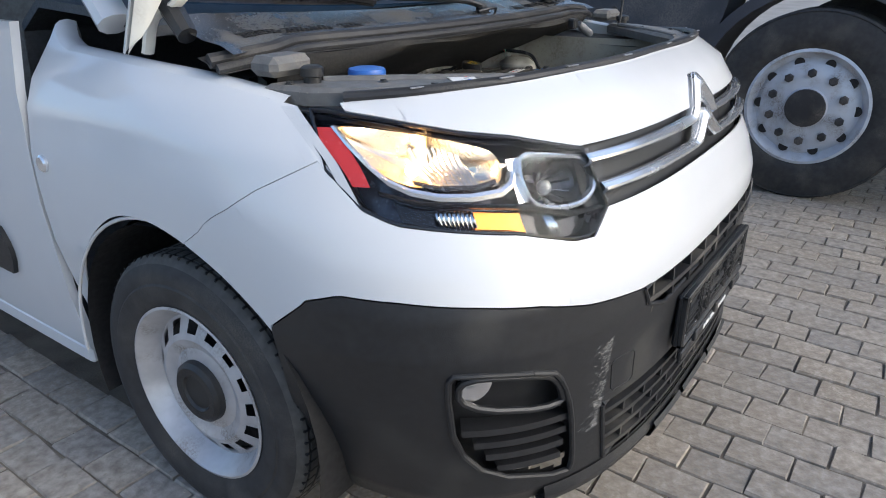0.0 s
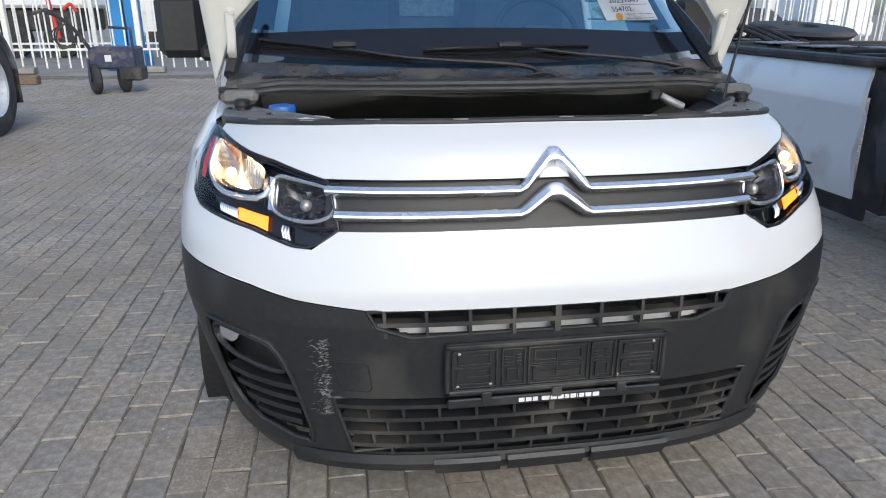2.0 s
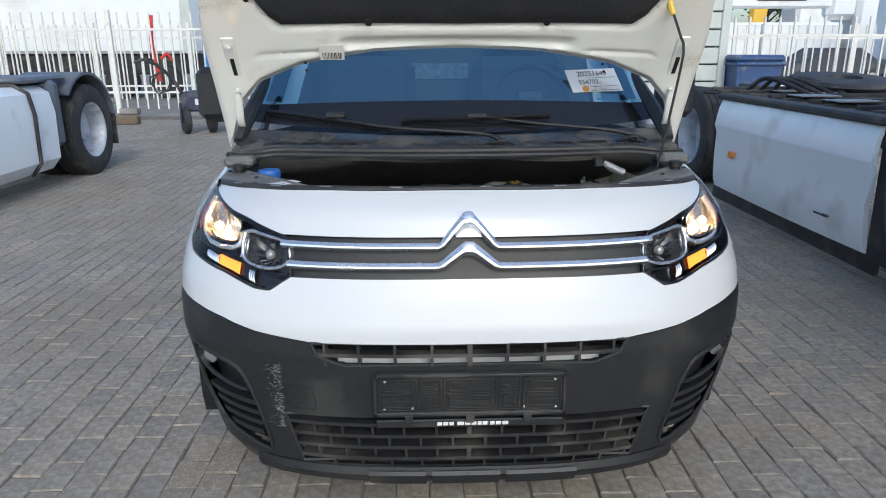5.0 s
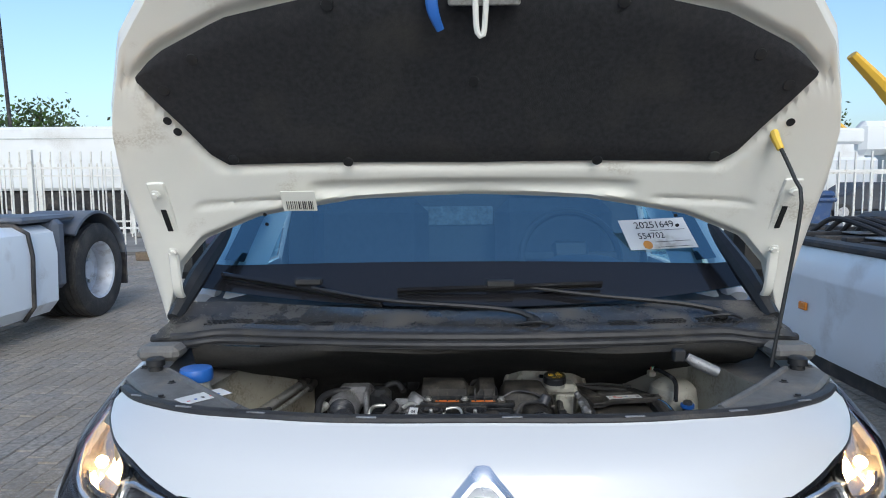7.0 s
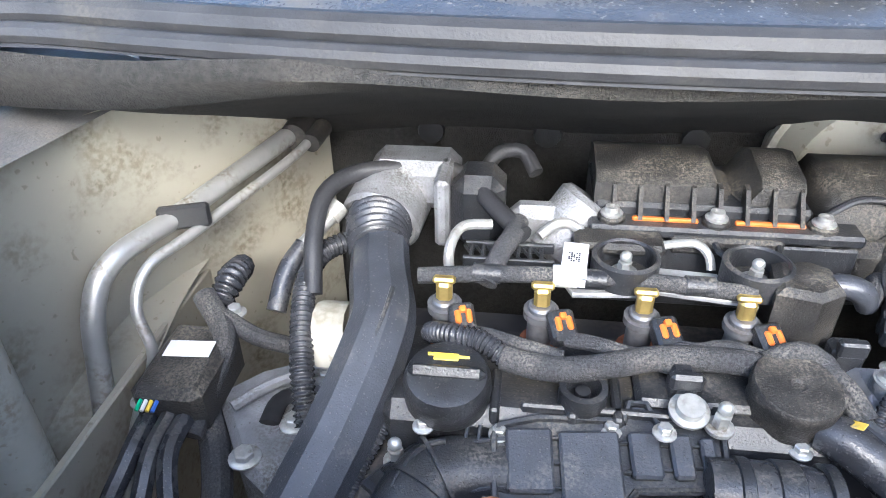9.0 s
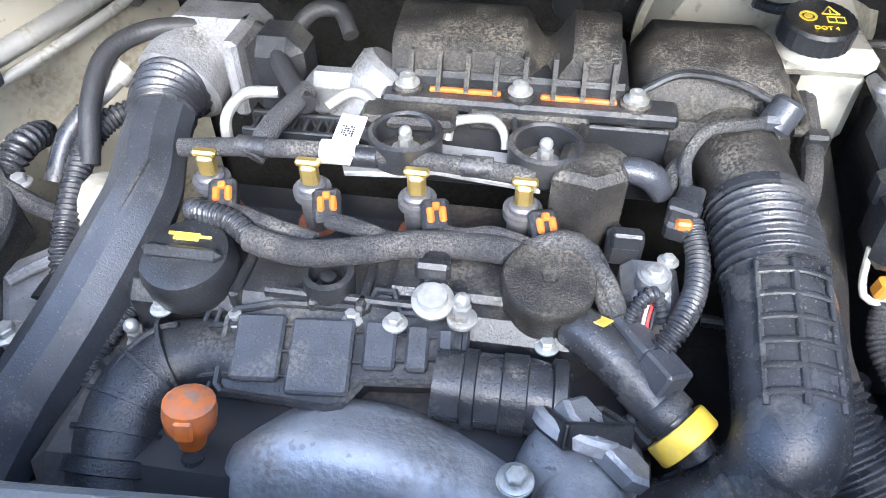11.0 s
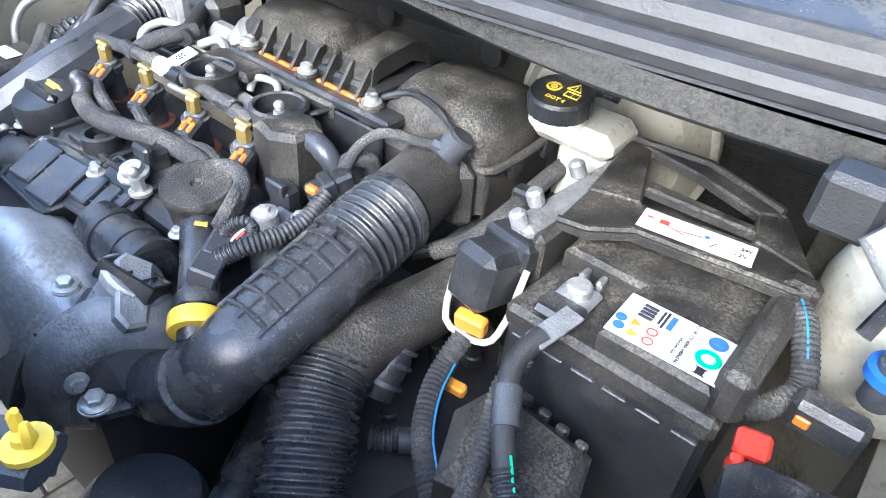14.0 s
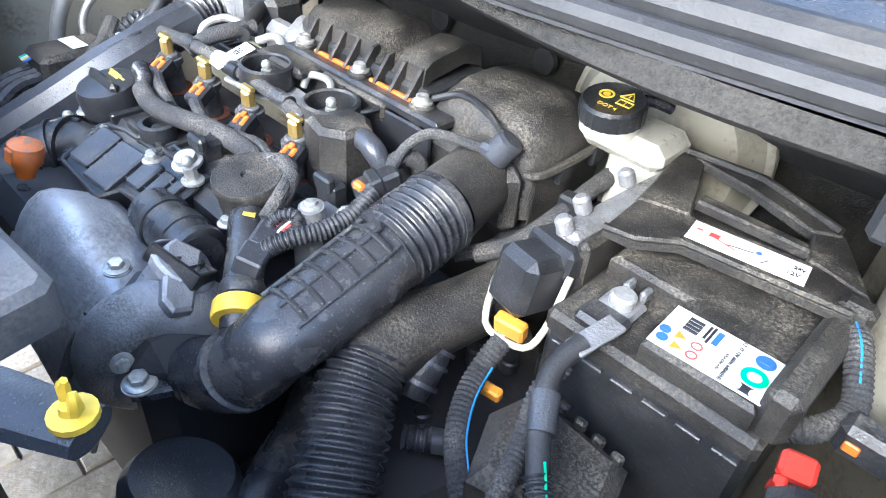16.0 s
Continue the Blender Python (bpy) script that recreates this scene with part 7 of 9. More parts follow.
for r in rows:
    for i, p in enumerate(r):
        if -0.02 < p[0] < 0.02 and p[2] > 0.90:
            r[i] = (p[0], p[1], p[2] - 0.026 * math.cos((p[0]) / 0.02 * math.pi / 2))
part("lid", Shape().grid(rows, (0, 0, -0.02)), M_BAYD, air, "ribbed lid")
part("lower_tray", Shape().box(-0.13, 0.795, 0.80, 0.07, 0.89, 0.895, 0.004), M_BAY, air)
part("tray_flange", Shape().box(-0.135, 0.770, 0.872, 0.110, 0.800, 0.884, 0.003), M_BAY, air)
part("tray_apron", Shape().box(-0.135, 0.768, 0.80, 0.105, 0.772, 0.872, 0.002), M_BAY, air)
for x in np.linspace(-0.112, 0.056, 8):
    part("lid_rib", Shape().add([(x - 0.002, 0.780, 0.886), (x + 0.002, 0.780, 0.886), (x + 0.002, 0.806, 0.886), (x - 0.002, 0.806, 0.886), (x - 0.002, 0.800, 0.912), (x + 0.002, 0.800, 0.912), (x + 0.002, 0.808, 0.914), (x - 0.002, 0.808, 0.914)], [(0, 1, 2, 3), (0, 1, 5, 4), (1, 2, 6, 5), (2, 3, 7, 6), (3, 0, 4, 7), (4, 5, 6, 7)]), M_BAYD, air)
for x0, x1 in ((-0.095, -0.035), (-0.002, 0.060)):
    part("orange_seal", Shape().box(x0, 0.782, 0.8835, x1, 0.787, 0.8875, 0.001), M_ORANGE, air, "thin orange seal")
for x in (-0.114, -0.019, 0.075):
    boss = part("boss", Shape().cyl((x, 0.785, 0.868), (x, 0.785, 0.889), 0.013, 18, c=0.002), M_BAYD, air)
    part("screw", Shape().lathe([(0.0105, 0), (0.0105, 0.002), (0.007, 0.003), (0.0065, 0.008), (0.003, 0.0085), (0, 0.006)], 14, Matrix.Translation((x, 0.785, 0.889))), M_ZINC, boss)
hump = []
for y, z, w0, w1 in ((0.795, 0.84, 0.072, 0.205), (0.796, 0.885, 0.070, 0.206), (0.806, 0.903, 0.074, 0.203), (0.83, 0.912, 0.076, 0.205), (0.87, 0.912, 0.076, 0.204), (0.905, 0.905, 0.078, 0.198), (0.925, 0.885, 0.08, 0.195), (0.93, 0.80, 0.08, 0.19)):
    row = [(w0, y, z - 0.05)] + [(w0 + (w1 - w0) * k, y, z - 0.012 * max(0, abs(2 * k - 1) - 0.75) * 8) for k in np.linspace(0, 1, 9)] + [(w1 + 0.008, y, z - 0.05 if z > 0.86 else z - 0.02), (w1 + 0.006, y, 0.79)]
    hump.append(row)
part("body", Shape().grid(hump), M_BAYD, air, "dusty rounded filter body", smooth=60)
part("body_seam", Shape().tube([(0.205, 0.792, 0.868), (0.216, 0.80, 0.868), (0.2175, 0.86, 0.868), (0.21, 0.925, 0.866)], 0.0045, 8, 0.01), M_BAYD, air)
part("body_side", Shape().box(0.09, 0.775, 0.80, 0.205, 0.80, 0.872, 0.012), M_BAYD, air)
for y in (0.825, 0.880):
    part("snap_clip", Shape().box(0.214, y, 0.850, 0.221, y + 0.02, 0.872, 0.002), M_BAY, air)
part("sensor", Shape().cyl((0.180, 0.772, 0.880), (0.192, 0.781, 0.902), 0.0135, 16, c=0.003).box(0.168, 0.762, 0.882, 0.186, 0.776, 0.896, 0.004), M_BAYC, air)
part("sensor_cable", Shape().tube([(0.172, 0.768, 0.888), (0.150, 0.755, 0.892), (0.125, 0.745, 0.89), (0.112, 0.728, 0.875), (0.114, 0.712, 0.86)], 0.005, 10, 0.005), M_BRAID, air)
part("lid_cable", Shape().tube([(0.08, 0.795, 0.893), (0.11, 0.803, 0.906), (0.15, 0.795, 0.906), (0.178, 0.785, 0.898)], 0.0035, 8, 0.005), M_BAY, air)
loom2 = thing("cable_loom", "dusty cable loom running along the gearbox", "cable", (0.25, 0.8, 0.8))
part("loom", Shape().tube([(0.245, 0.93, 0.855), (0.240, 0.86, 0.845), (0.236, 0.80, 0.83), (0.225, 0.76, 0.815), (0.20, 0.74, 0.80)], 0.009, 10, 0.008), M_BRAID, loom2)
part("loom", Shape().tube([(0.25, 0.96, 0.90), (0.235, 0.95, 0.905), (0.215, 0.955, 0.90), (0.20, 0.98, 0.895)], 0.0055, 8, 0.008), M_HOSE, loom2)
part("loom_tie", Shape().box(0.228, 0.815, 0.824, 0.250, 0.832, 0.850, 0.003), M_BAY, loom2)

# ---- battery ----
def battery_box():
    x0, x1, y0, y1, z1 = 0.312, 0.482, 0.696, 0.925, 0.838
    b = thing("battery", "black car battery with white printed label", "battery", (0.397, 0.81, 0.65))
    case = part("case", Shape().box(x0, y0, 0.655, x1, y1, z1 - 0.012, 0.006), M_BAY, b)
    part("lid", Shape().box(x0 - 0.002, y0 - 0.002, z1 - 0.022, x1 + 0.002, y1, z1, 0.005), M_BAYD, b)
    part("raised_lid", Shape().prism([(0.386, 0.700), (x1 - 0.012, 0.700), (x1 - 0.012, y1 - 0.03), (x0 + 0.006, y1 - 0.03), (x0 + 0.006, 0.765), (0.386, 0.765)], 0.025, 0.004, Matrix.Translation((0, 0, z1 - 0.005))), M_BAYD, b)
    for k in range(6):
        part("lid_lip", Shape().box(x0 + 0.01 + 0.027 * k, y0 - 0.005, z1 - 0.026, x0 + 0.030 + 0.027 * k, y0, z1 - 0.022, 0.001), M_BAY, case)
    tilt = pose(0.428, 0.727, 0.8595, 0, 0, 2)
    lab = part("label", Shape().box(-0.041, -0.0245, 0, 0.041, 0.0245, 0.001, 0.0003, tilt), M_PAPER, b, "white printed label")
    f = lambda x, y: tilt @ pose(x, y, 0.0012, 0, 0, 180)
    turn = lambda x, y: tilt @ pose(x, y, 0.0012, 0, 0, -90)
    lettering("words", "L2  EF 12V 60Ah 640A(EN)", 0.0042, turn(0.0115, 0.0), M_INK, lab)
    lettering("words", "575A (SAE-GS)", 0.0032, turn(0.0065, -0.006), M_INK, lab)
    part("brand_bar", Shape().box(-0.0022, -0.008, 0, 0.0022, 0.008, 0.0004, 0.0001, tilt @ pose(-0.0045, 0.012, 0.001)), M_PRINTBLUE, lab)
    part("text_bar", Shape().box(-0.001, -0.010, 0, 0.001, 0.010, 0.0004, 0.0001, tilt @ pose(-0.0095, 0.012, 0.001)).box(-0.001, -0.008, 0, 0.001, 0.008, 0.0004, 0.0001, tilt @ pose(-0.0125, 0.013, 0.001)), M_INK, lab)
    for k in range(12):
        part("code_bar", Shape().box(-0.0055, -0.0004 - 0.0003 * (k % 3), 0, 0.0055, 0.0004, 0.0004, 0.0001, tilt @ pose(-0.0225, 0.004 + 0.0014 * k, 0.001)), M_INK, lab)
    for k, (x, y, m) in enumerate(((-0.036, -0.006, M_PRINTBLUE), (-0.034, -0.015, M_PRINTBLUE), (-0.0245, -0.005, M_AMBERP), (-0.0225, -0.0165, M_AMBERP), (-0.012, -0.006, M_PRINTRED), (-0.011, -0.0165, M_PRINTRED), (0.029, 0.015, M_PRINTBLUE))):
        r = 0.0043 if k < 6 else 0.0070
        if m is M_AMBERP:
            part("symbol", Shape().prism([(-r, -r * 0.8), (r, -r * 0.8), (0, r)], 0.0005, 0.0, tilt @ pose(x, y, 0.001, 0, 0, -90)), m, lab)
        elif m is M_PRINTRED:
            part("symbol", Shape().lathe([(r * 0.7, 0), (r, 0), (r, 0.0005), (r * 0.7, 0.0005), (r * 0.7, 0)], 20, tilt @ pose(x, y, 0.001)), m, lab)
        else:
            part("symbol", Shape().lathe([(r, 0), (r, 0.0005)], 20, tilt @ pose(x, y, 0.001)).box(-r * 0.5, -r * 0.3, 0.0004, r * 0.5, r * 0.2, 0.0008, 0.0001, tilt @ pose(x, y, 0.001)), m, lab)
    part("green_ring", Shape().lathe([(0.0050, 0), (0.0092, 0), (0.0092, 0.0006), (0.0050, 0.0006), (0.0050, 0)], 28, tilt @ pose(0.0285, -0.004, 0.001)), M_GREEN, lab)
    part("crossed_bin", Shape().box(-0.003, -0.004, 0, 0.003, 0.004, 0.0004, 0.0001, tilt @ pose(0.028, -0.0185, 0.001)).box(-0.006, -0.0004, 0, 0.006, 0.0004, 0.0005, 0.0001, tilt @ pose(0.028, -0.0185, 0.001, 0, 0, 45)).box(-0.006, -0.0004, 0, 0.006, 0.0004, 0.0005, 0.0001, tilt @ pose(0.028, -0.0185, 0.001, 0, 0, -45)), M_INK, lab)
    post = part("terminal", Shape().cyl((0.350, 0.735, z1 - 0.004), (0.350, 0.735, z1 + 0.018), 0.0105, 20, c=0.002), M_ZINC, b, "grey lead terminal")
    part("terminal_clamp", Shape().box(0.334, 0.720, z1 + 0.002, 0.366, 0.750, z1 + 0.008, 0.003).box(0.340, 0.750, z1 + 0.003, 0.346, 0.764, z1 + 0.014, 0.002).box(0.355, 0.750, z1 + 0.003, 0.361, 0.764, z1 + 0.014, 0.002), M_ALU, post)
    part("dark_clamp", Shape().box(0.330, 0.698, z1 + 0.001, 0.368, 0.726, z1 + 0.010, 0.004), M_BAY, post)
    return b


battery_box()
hold = thing("battery_bracket", "dusty black battery hold-down bracket with white label", "bracket", (0.4, 0.82, 0.86))
strips = (("front_bar", [(0.308, 0.757), (0.333, 0.760), (0.361, 0.785), (0.453, 0.799), (0.484, 0.803), (0.488, 0.833), (0.442, 0.845), (0.347, 0.828), (0.304, 0.815)]),
          ("side_bar", [(0.303, 0.8155), (0.3465, 0.8285), (0.338, 0.852), (0.312, 0.918), (0.286, 0.923)]),
          ("rear_bar", [(0.2865, 0.9235), (0.3125, 0.9185), (0.362, 0.910), (0.424, 0.888), (0.446, 0.902), (0.366, 0.934)]),
          ("side_bar", [(0.4245, 0.8875), (0.436, 0.8445), (0.441, 0.8455), (0.487, 0.8335), (0.4465, 0.9015)]),
          ("cross_bar", [(0.336, 0.868), (0.3385, 0.853), (0.4335, 0.858), (0.4295, 0.8685)]))
for name, poly in strips:
    part(name, Shape().prism(poly, 0.009, 0.002, Matrix.Translation((0, 0, 0.876))), M_BAYD, hold)
part("edge_rib", Shape().tube([(0.308, 0.758, 0.885), (0.333, 0.762, 0.886), (0.361, 0.787, 0.886), (0.453, 0.801, 0.886), (0.482, 0.805, 0.886)], 0.0032, 6, 0.008, smooth=False), M_BAYD, hold)
part("edge_rib", Shape().tube([(0.292, 0.923, 0.886), (0.364, 0.931, 0.887), (0.441, 0.902, 0.887)], 0.004, 6, 0.008, smooth=False), M_BAYD, hold)
part("foot", Shape().box(0.468, 0.700, 0.835, 0.492, 0.82, 0.880, 0.006).box(0.470, 0.805, 0.868, 0.496, 0.825, 0.892, 0.005), M_BAYD, hold)
part("left_leg", Shape().box(0.300, 0.735, 0.80, 0.312, 0.89, 0.876, 0.005), M_BAYD, hold)
hm2 = pose(0.400, 0.8155, 0.8855, 0, 0, 8.5)
lb = part("jump_start_label", Shape().box(-0.045, -0.0140, 0, 0.045, 0.0140, 0.001, 0.0003, hm2), M_PAPER, hold, "white label with red and blue symbols")
lettering("words", "12V", 0.0065, hm2 @ pose(0.035, -0.005, 0.0012, 0, 0, 0), M_INK, lb)
lettering("words", "24V", 0.0055, hm2 @ pose(0.038, 0.004, 0.0012, 0, 0, 0), M_INK, lb)
part("symbol", Shape().box(-0.004, -0.003, 0, 0.004, 0.003, 0.0005, 0.0001, hm2 @ pose(-0.026, 0.002, 0.001)).box(-0.0025, -0.001, 0, 0.0025, 0.001, 0.0005, 0.0001, hm2 @ pose(-0.038, 0.003, 0.001)).box(-0.009, -0.0005, 0, 0.009, 0.0005, 0.0005, 0.0001, hm2 @ pose(-0.017, -0.003, 0.001, 0, 0, -18)), M_PRINTRED, lb)
part("symbol", Shape().lathe([(0.0022, 0), (0.0022, 0.0005)], 12, hm2 @ pose(0.008, 0.003, 0.001)), M_PRINTBLUE, lb)
part("symbol", Shape().box(-0.010, -0.0004, 0, 0.010, 0.0004, 0.0005, 0.0001, hm2 @ pose(-0.005, -0.001, 0.001, 0, 0, 10)).box(-0.004, -0.0004, 0, 0.004, 0.0004, 0.0005, 0.0001, hm2 @ pose(0.014, -0.005, 0.001, 0, 0, 60)), M_INK, lb)

# ---- fuse carrier beside the battery ----
fuse = thing("fuse_carrier", "aluminium bracket with black fuse connector and orange locks", "fuse box", (0.29, 0.78, 0.78))
part("bracket", Shape().box(-0.012, -0.075, -0.006, 0.012, 0.075, 0.006, 0.004, pose(0.293, 0.812, 0.872, 0, 0, -4)).box(-0.004, -0.07, -0.05, 0.006, 0.07, 0.0, 0.003, pose(0.300, 0.812, 0.872, 0, 0, -4)), M_ALU, fuse)
for p in ((0.284, 0.835, 0.878), (0.282, 0.772, 0.876), (0.287, 0.742, 0.872)):
    part("knob", Shape().cyl(p, Vector(p) + Vector((-0.006, -0.003, 0.016)), 0.0075, 14, c=0.003), M_ALU, fuse)
part("connector", Shape().box(-0.022, -0.03, -0.055, 0.022, 0.028, 0.0, 0.008, pose(0.281, 0.722, 0.865, -12, 0, -10)).box(-0.025, 0.005, -0.02, 0.025, 0.032, 0.006, 0.004, pose(0.281, 0.722, 0.865, -12, 0, -10)), M_BAY, fuse)
part("white_frame", Shape().tube([(0.255, 0.70, 0.83), (0.258, 0.69, 0.800), (0.268, 0.685, 0.788), (0.300, 0.690, 0.788), (0.310, 0.70, 0.81), (0.308, 0.725, 0.85)], 0.003, 8, 0.008), M_MILK, fuse)
part("orange_lock", Shape().box(-0.014, -0.006, -0.008, 0.014, 0.006, 0.010, 0.002, pose(0.283, 0.693, 0.797, 10, 0, 8)), M_AMBERP, fuse, "orange connector lock")
part("orange_lock", Shape().box(-0.010, -0.005, -0.006, 0.010, 0.005, 0.006, 0.002, pose(0.292, 0.668, 0.745, 10, 0, 8)), M_AMBERP, fuse)
cable = part("cable_sleeve", Shape().tube([(0.281, 0.688, 0.785), (0.279, 0.668, 0.765), (0.286, 0.642, 0.755), (0.304, 0.612, 0.745), (0.33, 0.590, 0.735), (0.36, 0.57, 0.72)], 0.010, 14, corr=(0.0045, 0.0013)), M_BRAID, fuse)
part("blue_trace", Shape().tube([(0.289, 0.668, 0.772), (0.296, 0.642, 0.762), (0.313, 0.614, 0.753), (0.336, 0.594, 0.742)], 0.0009, 6, 0.006), M_SKYBLUE, cable)
for i, m in enumerate((M_GREEN, M_PAPER, M_PRINTRED)):
    part("wire", Shape().tube([(0.276 + 0.004 * i, 0.692, 0.792), (0.277 + 0.003 * i, 0.682, 0.780)], 0.0015, 6, 0.01), m, cable)
box3 = thing("relay_cover", "dusty black relay cover in front of the battery", "relay box", (0.375, 0.63, 0.75))
part("cover", Shape().prism([(0.318, 0.632), (0.329, 0.676), (0.42, 0.668), (0.432, 0.625), (0.418, 0.595), (0.345, 0.575)], 0.09, 0.012, Matrix.Translation((0, 0, 0.692))), M_BAYD, box3)
for k in range(4):
    part("tab", Shape().box(0.352 + 0.018 * k, 0.668 - 0.003 * k, 0.776, 0.362 + 0.018 * k, 0.675 - 0.003 * k, 0.786, 0.002), M_BAYD, box3)
bc2 = thing("battery_cable", "grey taped battery cables leaving the terminal", "cable", (0.36, 0.67, 0.82))
part("lug", Shape().box(-0.009, -0.022, -0.002, 0.009, 0.022, 0.002, 0.001, pose(0.357, 0.690, 0.846, 8, 0, -12)), M_ALU, bc2)
part("cable", Shape().tube([(0.354, 0.680, 0.843), (0.350, 0.655, 0.835), (0.360, 0.630, 0.822), (0.384, 0.598, 0.808), (0.412, 0.572, 0.795), (0.45, 0.56, 0.77)], 0.0085, 12, 0.008), M_SEAL, bc2)
part("folded_end", Shape().tube([(0.388, 0.592, 0.806), (0.412, 0.572, 0.795), (0.45, 0.56, 0.77)], 0.0105, 14, corr=(0.006, 0.0025)), M_HOSE, bc2)
part("tape_wrap", Shape().tube([(0.357, 0.636, 0.826), (0.372, 0.614, 0.815)], 0.0105, 12, 0.01), M_BAYC, bc2)
part("green_trace", Shape().tube([(0.388, 0.598, 0.8165), (0.408, 0.5785, 0.806), (0.43, 0.57, 0.794)], 0.0010, 6, 0.006), M_GREEN, bc2)
part("cable", Shape().tube([(0.352, 0.662, 0.834), (0.350, 0.64, 0.815), (0.360, 0.615, 0.80), (0.375, 0.57, 0.785), (0.385, 0.53, 0.76)], 0.0085, 14, corr=(0.0040, 0.0010)), M_BRAID, bc2)
part("white_tape", Shape().tube([(0.376, 0.566, 0.784), (0.386, 0.53, 0.762)], 0.0105, 12, 0.01), M_PAPER, bc2)
part("side_cable", Shape().tube([(0.42, 0.545, 0.80), (0.46, 0.57, 0.815), (0.505, 0.60, 0.83), (0.56, 0.63, 0.84)], 0.0085, 12, 0.008), M_HOSE, bc2)

# ---- fittings between gearbox and battery ----
SOL = [(0.233, 0.663, 0.765), (0.236, 0.651, 0.757), (0.238, 0.638, 0.745), (0.241, 0.623, 0.730)]
LOOM_A = [(0.191, 0.910, 0.820), (0.205, 0.870, 0.805), (0.201, 0.840, 0.795), (0.192, 0.810, 0.790), (0.191, 0.769, 0.785), (0.172, 0.743, 0.780)]
LOOM_B = [(0.168, 0.950, 0.830), (0.191, 0.922, 0.815), (0.193, 0.892, 0.800), (0.188, 0.843, 0.790), (0.201, 0.776, 0.780), (0.214, 0.737, 0.775)]
LOOM_C = [(0.215, 0.790, 0.760), (0.220, 0.742, 0.755), (0.230, 0.692, 0.750), (0.213, 0.659, 0.745), (0.218, 0.638, 0.735)]
LOOM_D = [(0.152, 0.689, 0.740), (0.199, 0.687, 0.745), (0.215, 0.732, 0.750), (0.204, 0.786, 0.755)]
SLEEVE_E = [(0.256, 0.603, 0.705), (0.266, 0.610, 0.706), (0.275, 0.618, 0.706)]
TAPE = [(0.274, 0.617, 0.706), (0.288, 0.630, 0.704)]
PLATE = [(0.264, 0.623, 0.665), (0.295, 0.656, 0.665), (0.294, 0.601, 0.660), (0.300, 0.629, 0.660)]
BRK = (0.224, 0.723, 0.772)
gear = thing("gearbox_fittings", "dusty solenoid, cables and brackets on top of the gearbox", "gearbox", (0.26, 0.66, 0.62))
part("casing", Shape().prism([(0.16, 0.53), (0.30, 0.53), (0.33, 0.62), (0.31, 0.78), (0.22, 0.84), (0.13, 0.74)], 0.10, 0.02, Matrix.Translation((0, 0, 0.585))), M_CHASSIS, gear)
sol = part("solenoid", Shape().tube(SOL, [0.013, 0.017, 0.017, 0.014], 18, 0.006, smooth=False), M_BAY, gear, "black ribbed solenoid")
for k in (0.15, 0.4, 0.75):
    p = Vector(SOL[0]).lerp(Vector(SOL[-1]), k)
    part("ring", Shape().lathe([(0.016, -0.002), (0.0195, -0.002), (0.0195, 0.002), (0.016, 0.002)], 20, Matrix.Translation(p) @ (Vector(SOL[-1]) - Vector(SOL[0])).to_track_quat("Z", "Y").to_matrix().to_4x4()), M_BAYC, sol)
for pts, r, m in ((LOOM_A, 0.0075, M_BRAID), (LOOM_B, 0.0055, M_HOSE), (LOOM_C, 0.009, M_BRAID), (LOOM_D, 0.006, M_HOSE)):
    part("loom", Shape().tube(pts, r, 10, 0.008), m, gear)
part("ribbed_sleeve", Shape().tube(SLEEVE_E, 0.012, 14, corr=(0.006, 0.0025)), M_HOSE, gear)
part("tape", Shape().tube(TAPE, 0.011, 12, 0.01), M_BAYC, gear)
part("steel_bracket", Shape().grid([PLATE[:2], PLATE[2:]], (0, 0, -0.003)), M_ALU, gear, "bent bare steel bracket")
part("shift_bracket", Shape().box(-0.030, -0.014, -0.008, 0.030, 0.014, 0.008, 0.004, Matrix.Translation(BRK) @ pose(0, 0, 0, 12, 0, 48)).box(-0.012, -0.022, -0.006, 0.012, -0.010, 0.018, 0.003, Matrix.Translation(BRK) @ pose(0, 0, 0, 12, 0, 48)), M_BAYD, gear)
for k in range(5):
    part("bolt", Shape().bolt(Vector(BRK) + Vector((-0.02 + 0.012 * k, -0.016 + 0.012 * k, 0.010)), 0.005, 0.006), M_ZINC, gear)
for k in range(9):
    x, y = 0.185 + 0.014 * k, 0.60 + 0.021 * ((k * 5) % 9)
    part("casing_boss", Shape().cyl((x, y, 0.67), (x, y, 0.695 + 0.004 * (k % 4)), 0.008 + 0.001 * (k % 3), 12, c=0.002), M_BAY, gear)

# ---- brake fluid reservoir ----
brake = thing("brake_fluid_reservoir", "milky brake fluid reservoir with black warning cap", "reservoir", (0.25, 0.9, 0.84))
part("tank", Shape().box(0.200, 0.872, 0.872, 0.290, 0.940, 0.900, 0.010).box(0.232, 0.878, 0.80, 0.288, 0.935, 0.878, 0.010), M_MILK, brake)
part("neck", Shape().cyl((0.227, 0.884, 0.895), (0.227, 0.883, 0.910), 0.029, 28), M_MILK, brake)
bmx = pose(0.227, 0.882, 0.908, 8, 0, 0)
bcap = part("cap", Shape().lathe([(0.031, 0), (0.031, 0.016), (0.0285, 0.019), (0.026, 0.018), (0, 0.018)], 64, bmx, 0.018, 24), M_BAY, brake, "black cap with yellow symbols")
part("ring_mark", Shape().lathe([(0.0055, 0.018), (0.0075, 0.018), (0.0075, 0.0188), (0.0055, 0.0188), (0.0055, 0.018)], 20, bmx @ pose(-0.010, 0.003, 0)).lathe([(0.0035, 0.018), (0.0035, 0.0188)], 16, bmx @ pose(-0.010, 0.003, 0)), M_YELLOW, bcap)
